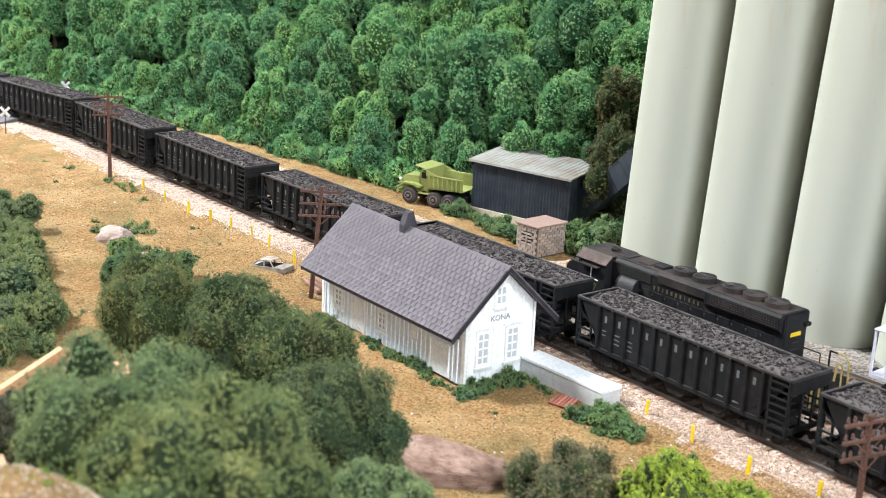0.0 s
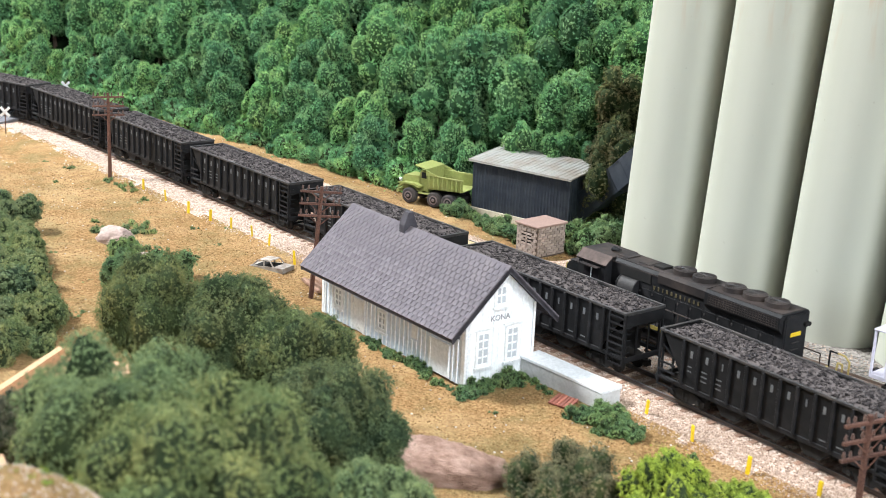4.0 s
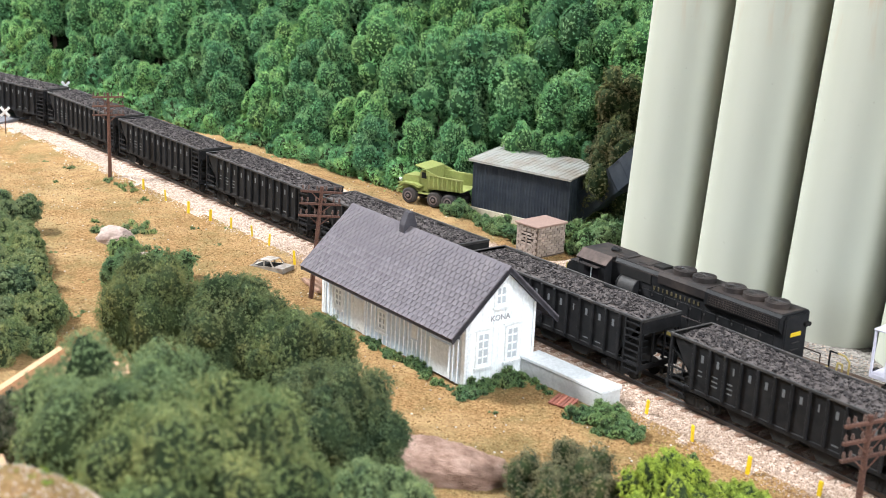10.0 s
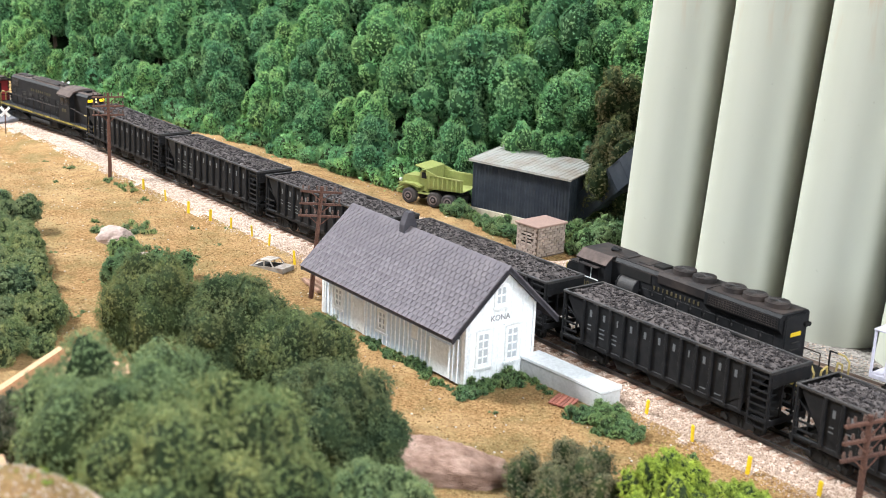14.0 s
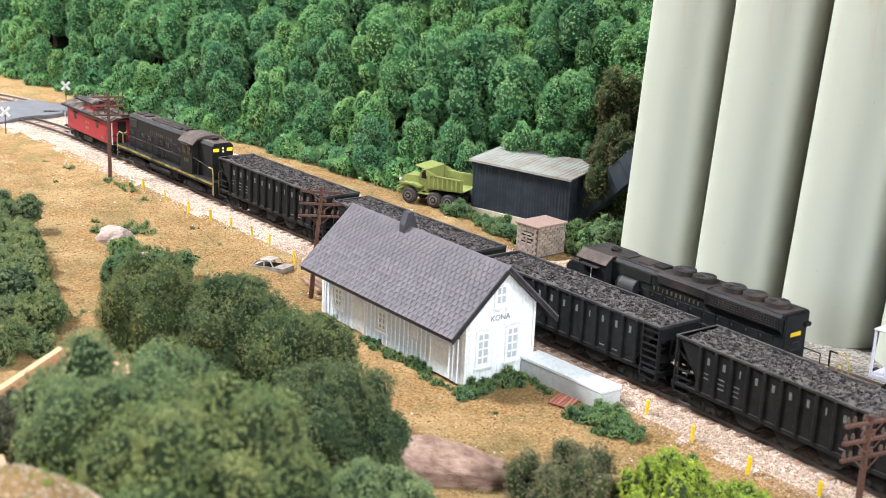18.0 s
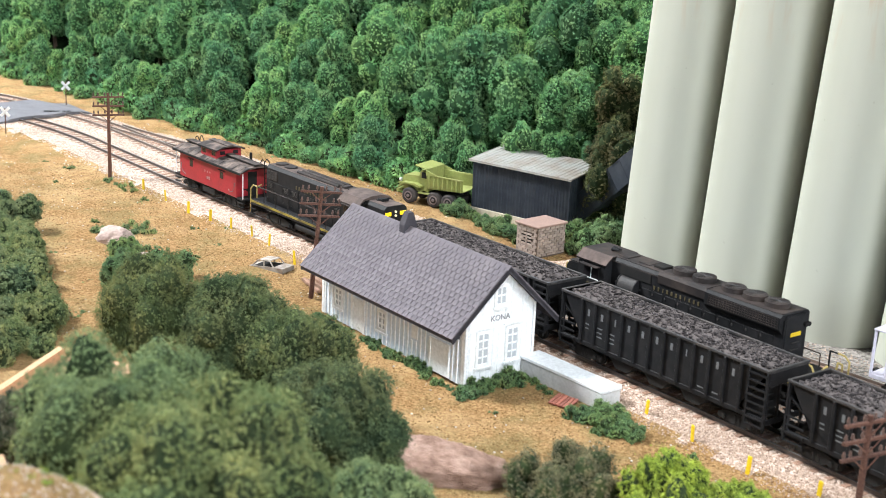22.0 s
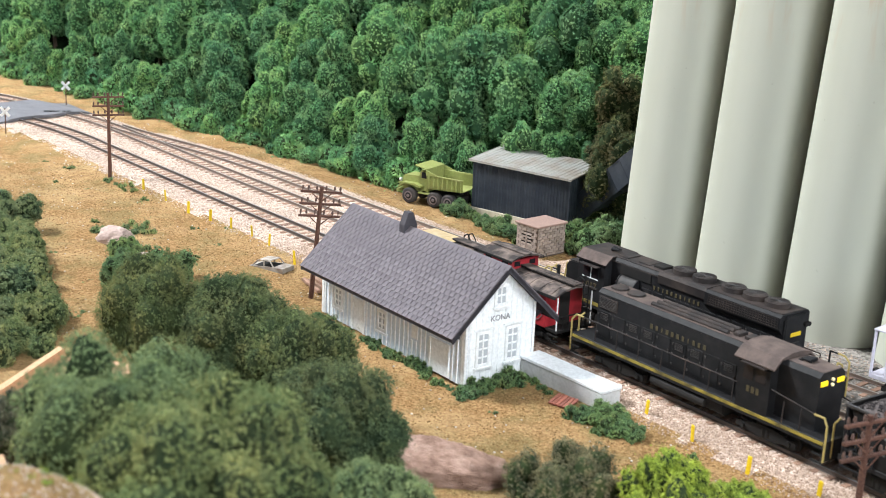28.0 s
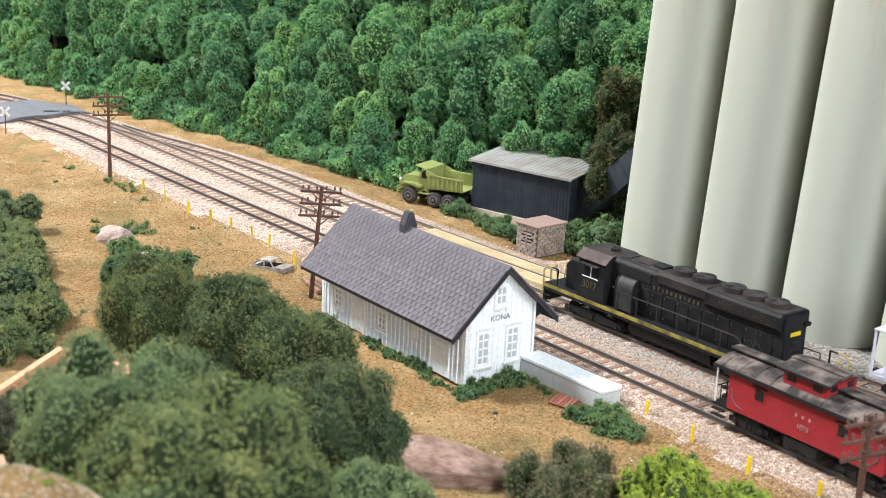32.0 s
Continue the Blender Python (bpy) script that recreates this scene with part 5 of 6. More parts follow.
# ---- poles, posts, signs ----
def build_pole(m, lean_label, height=7.5):
    p = thing("telegraph_pole", lean_label, "telegraph pole", m, "line-side telegraph poles")
    part("pole", rod(bmesh.new(), (0, 0, -0.3), (0, 0, height), 0.17, 0.125, 10), M_POLE, p)
    for k in range(3):
        z = height - 0.35 - k * 0.78
        arm = part("crossarm", B(-0.09, 0.09, -1.35, 1.35, z - 0.07, z + 0.07, bev=0.015), M_POLE, p)
        for y in (-1.22, -0.85, -0.3, 0.3, 0.85, 1.22):
            bm = rod(bmesh.new(), (0, y, z + 0.06), (0, y, z + 0.24), 0.035, 0.035, 6)
            rod(bm, (0, y, z + 0.18), (0, y, z + 0.40), 0.085, 0.05, 8)
            part("insulator", bm, M_INSUL, arm)
        for sy in (-1, 1):
            part("brace", sheet(bmesh.new(), [[(0.1, 0, z - 0.55), (0.1, sy * 0.6, z - 0.05), (0.1, sy * 0.68, z - 0.05), (0.1, 0, z - 0.65)]], 0.03), M_POLE, p)
    return p


POLE = build_pole(at(-104.9, -4.4, -0.5, -20, 0, 0), "brown telegraph pole with three crossarms beside the track", 7.35)
copy_thing(POLE, at(-67.6, -7.6, -0.5, -20, -5.0, -1.5))["label"] = "leaning brown telegraph pole with three crossarms behind the depot"
build_pole(at(-28.1, -5.4, -0.5, -12, 0, 0), "brown telegraph pole with three crossarms near the lineside bushes", 5.75)

post = thing("marker_post", "short yellow marker post beside the ballast", "marker post", at(-99.2, -4.0, -0.5), "yellow posts along the line")
part("post", B(-0.11, 0.11, -0.05, 0.05, -0.15, 0.92, bev=0.015), M_YELLOW, post)
rng = random.Random(8)
for x, y in ((-94.9, -4.1), (-90.6, -4.3), (-87.6, -4.0), (-84.7, -3.8), (-81.9, -3.6), (-79.3, -3.7), (-74.7, -4.4), (-42.3, -3.2), (-38.7, -3.7), (-34.8, -4.2), (-31.3, -3.5)):
    copy_thing(post, at(x, y, -0.5, rng.uniform(-25, 25), rng.uniform(-4, 4), rng.uniform(-6, 6)))


def build_crossbuck(m, label):
    s = thing("crossing_sign", label, "crossing sign", m, "crossbucks at the level crossing")
    part("post", rod(bmesh.new(), (0, 0, -0.1), (0, 0, 2.5), 0.06, 0.06, 8), M_POLE, s)
    for a in (-45, 45):
        part("board", box(bmesh.new(), -0.09, -0.05, -0.62, 0.62, -0.12, 0.12), M_TRIM, s, at=Matrix.Translation((0, 0, 2.1 * S)) @ Euler((radians(a), 0, 0)).to_matrix().to_4x4())
        part("board", box(bmesh.new(), 0.06, 0.10, -0.62, 0.62, -0.12, 0.12), M_TRIM, s, at=Matrix.Translation((0, 0, 2.1 * S)) @ Euler((radians(a), 0, 0)).to_matrix().to_4x4())
    return s


build_crossbuck(at(-139.4, 6.1, -0.45, -40), "white crossbuck on a thin post across the tracks")
build_crossbuck(at(-126.9, -5.4, -0.45, -40), "white crossbuck beside the road at the near side")


def build_road():
    """The road over the level crossing: a strip a little above the rails' foot."""
    xs = np.linspace(-20, 6.6, 28)
    verts, faces = [], []
    for i, v in enumerate(xs):
        cx = -136.0 - 0.1 * v
        for j in range(7):
            u = (j / 6 - 0.5) * (9.0 - 0.1 * v)
            x, y = cx + u + 0.3 * noise.noise((v * 0.5, j, 0)), v
            verts.append((x, y, ground_z(x, y) + 0.06 + 0.36 * min(1, max(0, (0.6 - track_zone(x, y)) / 2.4))))
    n = len(verts)
    verts += [(x, y, z - 0.3) for x, y, z in verts]
    for i in range(27):
        for j in range(6):
            a = i * 7 + j
            faces.append((a, a + 1, a + 8, a + 7))
    ring = [i for i in range(7)] + [i * 7 + 6 for i in range(1, 28)] + [27 * 7 + j for j in range(5, -1, -1)] + [i * 7 for i in range(26, 0, -1)]
    for a, b in zip(ring, ring[1:] + ring[:1]):
        faces.append((b, a, a + n, b + n))
    tagged(raw("road", verts, faces, M_ASPHALT, smooth=False), "grey asphalt road over the level crossing", "road", kind="structure")


build_road()


# ---- dump truck, shed, hut, silos ----
def build_dump_truck(m):
    t = thing("dump_truck", "olive-green six-wheel quarry dump truck parked by the shed", "dump truck", m)
    part("chassis", B(-2.2, 3.6, -0.5, 0.5, 0.75, 1.1, bev=0.03), M_UNDER, t)
    part("bonnet", prism(bmesh.new(), [(1.9, 1.0), (3.75, 1.0), (3.75, 2.05), (3.5, 2.25), (1.9, 2.35)], -0.75, 0.75, "y"), M_GREENTRUCK, t)
    part("grille", B(3.75, 3.82, -0.6, 0.6, 1.05, 2.05, bev=0.02), M_GREENTRUCK, t)
    for y in (-1, 1):
        part("mudguard", prism(bmesh.new(), [(1.7, 1.45), (2.0, 1.45), (2.3, 1.6), (3.3, 1.6), (3.8, 1.2), (3.9, 1.25), (3.4, 1.75), (2.2, 1.75), (1.7, 1.6)], min(y * 0.75, y * 1.3), max(y * 0.75, y * 1.3), "y"), M_GREENTRUCK, t)
        part("headlight", rod(bmesh.new(), (3.7, y * 0.95, 1.85), (3.85, y * 0.95, 1.85), 0.17, 0.17, 12), M_CHROME, t)
    part("bumper", B(3.85, 4.05, -1.2, 1.2, 0.75, 1.05, bev=0.03), M_GREENTRUCK, t)
    cab = part("cab", prism(bmesh.new(), [(1.15, 1.1), (2.1, 1.1), (2.1, 2.3), (1.95, 2.85), (1.15, 2.85)], -0.95, 0.75, "y"), M_GREENTRUCK, t)
    for y in (-0.96, 0.76):
        part("window_pane", B(1.3, 1.85, y - 0.012, y + 0.012, 2.2, 2.7), M_UNDER, cab)
    bed = part("dump_bed", sheet(bmesh.new(), [
        [(-2.5, -1.35, 1.7), (0.9, -1.35, 1.5), (0.9, -1.35, 2.75), (-2.5, -1.35, 2.65)],
        [(0.9, 1.35, 1.5), (-2.5, 1.35, 1.7), (-2.5, 1.35, 2.65), (0.9, 1.35, 2.75)],
        [(0.9, -1.35, 1.5), (0.9, 1.35, 1.5), (1.05, 1.35, 3.1), (1.05, -1.35, 3.1)],
        [(-2.5, -1.35, 1.7), (-2.5, 1.35, 1.7), (0.9, 1.35, 1.5), (0.9, -1.35, 1.5)]], 0.07), M_GREENTRUCK, t)
    part("canopy", sheet(bmesh.new(), [[(1.0, -1.4, 3.1), (1.0, 1.4, 3.1), (2.2, 1.3, 3.3), (2.2, -1.3, 3.3)], [(-0.3, -1.4, 2.7), (1.0, -1.4, 3.1), (1.0, -1.4, 2.7)], [(1.0, 1.4, 3.1), (-0.3, 1.4, 2.7), (1.0, 1.4, 2.7)]], 0.07), M_GREENTRUCK, t)
    for y in (-1, 1):
        part("bed_rim", B(-2.55, 1.0, min(y * 1.33, y * 1.45), max(y * 1.33, y * 1.45), 2.62, 2.75, bev=0.02), M_GREENTRUCK, t)
        for k in range(8):
            x = -2.35 + k * 0.44
            part("bed_rib", B(x - 0.06, x + 0.06, min(y * 1.35, y * 1.45), max(y * 1.35, y * 1.45), 1.7, 2.62, bev=0.015), M_GREENTRUCK, t)
    part("bed_floor", sheet(bmesh.new(), [[(-2.45, -1.28, 1.74), (0.86, -1.28, 1.56), (0.86, 1.28, 1.56), (-2.45, 1.28, 1.74)]], 0.03), M_OCHRE, t, "dusty bed floor")
    part("seat_back", B(1.2, 1.3, -0.8, 0.6, 1.6, 2.5), M_UNDER, cab)
    for y in (-1, 1):
        part("brace", sheet(bmesh.new(), [[(1.25, y * 1.1, 1.25), (0.55, y * 1.1, 2.35), (0.75, y * 1.1, 2.4), (1.45, y * 1.1, 1.3)]], 0.08), M_GREENTRUCK, t)
        part("running_board", B(0.9, 1.9, min(y * 0.75, y * 1.2), max(y * 0.75, y * 1.2), 0.95, 1.05, bev=0.02), M_GREENTRUCK, t)
        part("headlight_guard", B(3.72, 3.9, min(y * 0.72, y * 1.18), max(y * 0.72, y * 1.18), 1.55, 1.62), M_GREENTRUCK, t)
    for z in (1.2, 1.4, 1.6, 1.8):
        part("grille_bar", B(3.82, 3.86, -0.52, 0.52, z, z + 0.07), M_UNDER, t)
    for x in (2.2, 2.6, 3.0, 3.4):
        part("bonnet_louvre", B(x - 0.12, x + 0.12, -0.775, -0.75, 1.75, 2.05), M_UNDER, t)
    for x, y in ((2.75, -1.05), (2.75, 1.05), (0.25, -1.1), (0.25, 1.1), (-1.15, -1.1), (-1.15, 1.1)):
        s_ = 1 if y > 0 else -1
        w = part("wheel", rod(rod(rod(bmesh.new(), (x, y - 0.3, 0.66), (x, y - 0.2, 0.66), 0.54, 0.66, 24), (x, y - 0.2, 0.66), (x, y + 0.2, 0.66), 0.66, 0.66, 24), (x, y + 0.2, 0.66), (x, y + 0.3, 0.66), 0.66, 0.54, 24), M_TYRE, t)
        part("rim", rod(bmesh.new(), (x, y + s_ * 0.29, 0.66), (x, y + s_ * 0.315, 0.66), 0.40, 0.36, 20), M_TYRERIM, w)
        part("rim_dish", rod(bmesh.new(), (x, y + s_ * 0.30, 0.66), (x, y + s_ * 0.325, 0.66), 0.28, 0.26, 16), M_UNDER, w)
        part("hub", rod(bmesh.new(), (x, y + s_ * 0.31, 0.66), (x, y + s_ * 0.42, 0.66), 0.15, 0.11, 10), M_TYRERIM, w)


build_dump_truck(at(-82.8, 15.35, -0.5, 180 + 20))


def build_shed(m):
    s = thing("metal_shed", "dark blue-grey ribbed metal shed with pale roof on a concrete footing", "shed", m)
    L, D, H, F = 9.5, 4.3, 4.4, 0.45
    part("footing", B(-0.1, L + 0.1, -0.1, D + 0.1, -0.6, F, bev=0.02), M_CONCRETE, s)
    wall = part("wall", prism(bmesh.new(), [(0, F), (D, F), (D, H + 0.5), (0, H)], 0, L), M_SHED, s)
    for k in range(33):
        x = 0.05 + k * (L - 0.1) / 32
        part("wall_rib", B(x - 0.035, x + 0.035, -0.045, 0, F, H - 0.02), M_SHED, wall)
    for k in range(14):
        y = 0.1 + k * (D - 0.2) / 13
        part("wall_rib", B(L, L + 0.045, y - 0.035, y + 0.035, F, H + 0.5 * y / D - 0.02), M_SHED, wall)
    tilt = math.atan2(0.5, D)
    roof = part("roof", prism(bmesh.new(), [(-0.35, H - 0.04), (D + 0.2, H + 0.52), (D + 0.2, H + 0.6), (-0.35, H + 0.04)], -0.25, L + 0.25), M_SHEDROOF, s)
    for k in range(24):
        x = -0.2 + k * (L + 0.4) / 23
        part("roof_seam", prism(bmesh.new(), [(-0.36, H + 0.04), (D + 0.2, H + 0.6), (D + 0.2, H + 0.635), (-0.36, H + 0.075)], x - 0.03, x + 0.03), M_SHEDROOF, roof)
    part("fascia", B(-0.25, L + 0.25, -0.4, -0.35, H - 0.12, H + 0.06), M_SHEDROOF, s)


build_shed(at(-80.0, 16.0, -0.45, 13.0))

chute = thing("conveyor_gallery", "dark blue sheet-metal conveyor gallery rising from the shed to the silos", "conveyor", at(-68.0, 20.2, 4.0, 0, 0, -41))
part("casing", B(-4.6, 8.5, -0.9, 0.9, -1.0, 1.0, bev=0.03), M_SHED, chute)
for k in range(8):
    part("seam", B(-3.9 + k * 1.5, -3.84 + k * 1.5, -0.93, 0.93, -1.03, 1.03), M_SHED, chute)



def build_hut(m):
    h = thing("block_hut", "small brown stone-block hut with a flat pinkish roof and slatted opening", "hut", m)
    core = part("wall", B(-1.05, 1.05, -1.45, 1.45, -0.1, 2.2), M_MORTAR, h)
    me = {}
    rng = random.Random(4)

    def block(w, m4):
        key = round(w, 2)
        if key not in me:
            me[key] = part("block", box(bmesh.new(), -w / 2 + 0.028, w / 2 - 0.028, -0.05, 0.05, -0.1, 0.1, 0.012), M_BRICK, core, at=m4).data
        else:
            hold("block", me[key], core, at=m4)
    for r in range(10):
        z = 0.02 + r * 0.22
        off = 0.25 if r % 2 else 0.0
        for face in range(3):
            half = (1.05, 1.45, 1.45)[face]
            x = -half - off
            while x < half - 0.05:
                a, b = max(x, -half), min(x + 0.5, half)
                x += 0.5
                if b - a < 0.12:
                    continue
                u = (a + b) / 2
                if face == 0 and abs(u - 0.0) < 0.55 and 0.75 < z < 1.65:
                    continue
                out = rng.uniform(-0.012, 0.018)
                if face == 0:
                    block(b - a, turned(u, -1.05 * 0 - 1.45 - 0.02 - out, z + 0.1, Matrix.Identity(4)))
                elif face == 1:
                    block(b - a, turned(1.05 + 0.02 + out, u, z + 0.1, Euler((0, 0, radians(90))).to_matrix().to_4x4()))
                else:
                    block(b - a, turned(-1.05 - 0.02 - out, u, z + 0.1, Euler((0, 0, radians(90))).to_matrix().to_4x4()))
    g = part("vent_opening", B(-0.5, 0.5, -1.46, -1.44, 0.78, 1.66), M_UNDER, h)
    for k in range(4):
        part("slat", B(-0.5, 0.5, -1.54, -1.47, 0.80 + k * 0.25, 0.92 + k * 0.25), M_BRICK, g)
    part("mullion", B(-0.05, 0.05, -1.56, -1.47, 0.78, 1.66), M_BRICK, g)
    part("roof", B(-1.2, 1.2, -1.6, 1.6, 2.2, 2.34, bev=0.03), M_BRICKROOF, h)


build_hut(at(-68.3, 13.0, -0.5, 3))

silo = thing("silo", "tall pale grey-green concrete silo tube", "silo", at(-59.45, 17.1, -0.6, 0, 0, 3.6), "row of storage silos")
bm = bmesh.new()
bmesh.ops.create_cone(bm, cap_ends=False, segments=96, radius1=3.45, radius2=3.45, depth=26, matrix=Matrix.Translation((0, 0, 12.0)))
part("tube", bm, M_SILO, silo, smooth=True)
part("roof_slab", rod(bmesh.new(), (0, 0, 25.0), (0, 0, 25.2), 3.5, 3.5, 64), M_SILO, silo)
part("footing", rod(bmesh.new(), (0, 0, -0.6), (0, 0, 0.12), 3.52, 3.52, 64), M_SILO, silo)
for x in (-52.5, -45.3, -38.1, -30.9):
    copy_thing(silo, at(x, 17.1, -0.6, 0, 0, 3.6))


# ---- wreck, timber, rocks, wall ----
def build_wreck(m):
    c = thing("wrecked_car", "rusted white car body sunk in the weeds", "car wreck", m)
    part("body", prism(bmesh.new(), [(-2.3, 0.1), (2.3, 0.1), (2.4, 0.6), (1.2, 0.78), (-1.4, 0.82), (-2.3, 0.75)], -0.85, 0.85, "y"), M_RUST, c)
    part("roof", prism(bmesh.new(), [(-0.95, 1.28), (0.35, 1.28), (0.3, 1.36), (-0.9, 1.36)], -0.7, 0.7, "y"), M_RUST, c)
    for x0, x1 in ((-1.4, -0.92), (-0.3, -0.3), (1.0, 0.32)):
        for y in (-1, 1):
            part("window_post", pipe(bmesh.new(), [(x0, y * 0.8, 0.75), (x1, y * 0.68, 1.32)], 0.06), M_RUST, c)
    part("interior", B(-1.3, 0.8, -0.7, 0.7, 0.76, 0.82), M_UNDER, c)


build_wreck(at(-75.2, -6.3, -1.05, 201, 0, 5) @ Matrix.Scale(0.8, 4))

for k, (x, y, a) in enumerate(((-69.4, -5.4, -8), (-69.2, -5.9, -5), (-69.6, -6.3, -12), (-69.3, -5.7, -8))):
    b = thing("old_tie", "weathered brown timber tie stacked behind the depot", "timber", at(x, y, -0.5 + (0.2 if k == 3 else 0.0), a), "stacked old ties")
    part("timber", B(-1.5, 1.5, -0.14, 0.14, 0, 0.2, bev=0.02), M_TIE, b)


def rock(name, label, m, sx, sy, sz, mat, seed, sub=5):
    bm = bmesh.new()
    bmesh.ops.create_icosphere(bm, subdivisions=sub, radius=1.0)
    for v in bm.verts:
        n = v.co.normalized()
        k = 1 + 0.16 * noise.noise(n * 1.7 + Vector((seed, 0, 0))) + 0.06 * noise.noise(n * 4.5 + Vector((0, seed, 0))) + 0.05 * noise.noise(n * 13)
        k += 0.07 * abs(noise.noise(Vector((n.x * 2, n.y * 2, n.z * 11 + seed)))) + 0.02 * noise.noise(n * 30)
        v.co = Vector((n.x * sx, n.y * sy, n.z * sz)) * k
    ob = part(name, bm, mat, smooth=True)
    ob.matrix_basis = m
    return tagged(ob, label, "rock")


rock("rock_outcrop", "pinkish brown plaster rock outcrop in the turf", at(-42.9, -16.2, -1.0, 47, 0, 9), 3.7, 2.0, 1.9, M_ROCKB, 2.0)
rock("boulder", "pale pink boulder in the weeds", at(-86.0, -12.6, -0.6, 20, 12, -8), 1.7, 1.0, 1.15, M_ROCKP, 5.0, 5)
rock("boulder", "pale cream plaster rock behind the leafy shrub", at(-80.5, -12.7, -0.6, 60), 1.3, 0.8, 0.6, M_ROCKP, 9.0, 4)

fence = thing("timber_wall", "raw pine board wall along the lower roadway", "timber wall", at(-65.4, -25.0, -0.55, -51))
part("board", B(0, 14, -0.42, 0.0, 0, 0.75, bev=0.02), M_RAWWOOD, fence)
part("floor_board", B(-0.4, 14, 0.0, 4.2, 0.0, 0.1, bev=0.01), M_RAWWOOD, fence)


def build_small_car(m):
    c = thing("car", "small red car standing behind the pine board wall", "car", m)
    part("body", prism(bmesh.new(), [(-2.1, 0.3), (2.1, 0.3), (2.15, 0.75), (1.1, 0.9), (0.5, 1.4), (-1.2, 1.4), (-1.7, 0.95), (-2.1, 0.9)], -0.85, 0.85, "y"), M_CARRED, c)
    for y in (-1, 1):
        part("window_pane", prism(bmesh.new(), [(-1.35, 0.95), (0.75, 0.95), (0.42, 1.32), (-1.1, 1.32)], min(y * 0.85, y * 0.865), max(y * 0.85, y * 0.865), "y"), M_GLASSDARK, c)
        for x in (-1.3, 1.3):
            w = part("wheel", rod(bmesh.new(), (x, y * 0.7, 0.32), (x, y * 0.88, 0.32), 0.32, 0.32, 16), M_TYRE, c)
            part("rim", rod(bmesh.new(), (x, y * 0.88, 0.32), (x, y * 0.9, 0.32), 0.18, 0.16, 12), M_TYRERIM, w)
    part("bumper", pipe(bmesh.new(), [(2.1, -0.85, 0.5), (2.25, -0.5, 0.5), (2.25, 0.5, 0.5), (2.1, 0.85, 0.5)], 0.08), M_TRIM, c)


build_small_car(at(-67.2, -29.2, -0.45, -51))

for x, y, w, d, a in ((-133.2, 1.9, 0.8, 0.28, 62), (-132.4, 3.2, 0.45, 0.2, 75)):
    q = part("tar_patch", B(-w, w, -d, d, 0.0, 0.03, bev=0.01), M_TAR)
    q.matrix_basis = at(x, y, max(ground_z(x, y) + 0.06 + 0.36 * min(1, max(0, (0.6 - track_zone(x, y)) / 2.4)), -0.1) + 0.02, a)
    tagged(q, "black tar patch at the edge of the road", "tar patch", "tar patches on the road", kind="structure")


# ---- trees and bushes ----
def waves(p, seed):
    """Cheap smooth noise of about -1 to 1: a few crossing sine waves."""
    r = np.random.RandomState(seed % 9973)
    out = 0
    for _ in range(5):
        k = r.normal(size=3)
        out = out + np.sin(p @ k * 1.3 + r.uniform(0, 6.28))
    return out / 3.2


ICO = bmesh.new()
bmesh.ops.create_icosphere(ICO, subdivisions=2, radius=1.0)
ICO.verts.index_update()
ICO_V, ICO_F = np.array([v.co[:] for v in ICO.verts]), np.array([[v.index for v in f.verts] for f in ICO.faces])
ICO.free()


def unit(v):
    return v / np.linalg.norm(v, axis=1)[:, None]


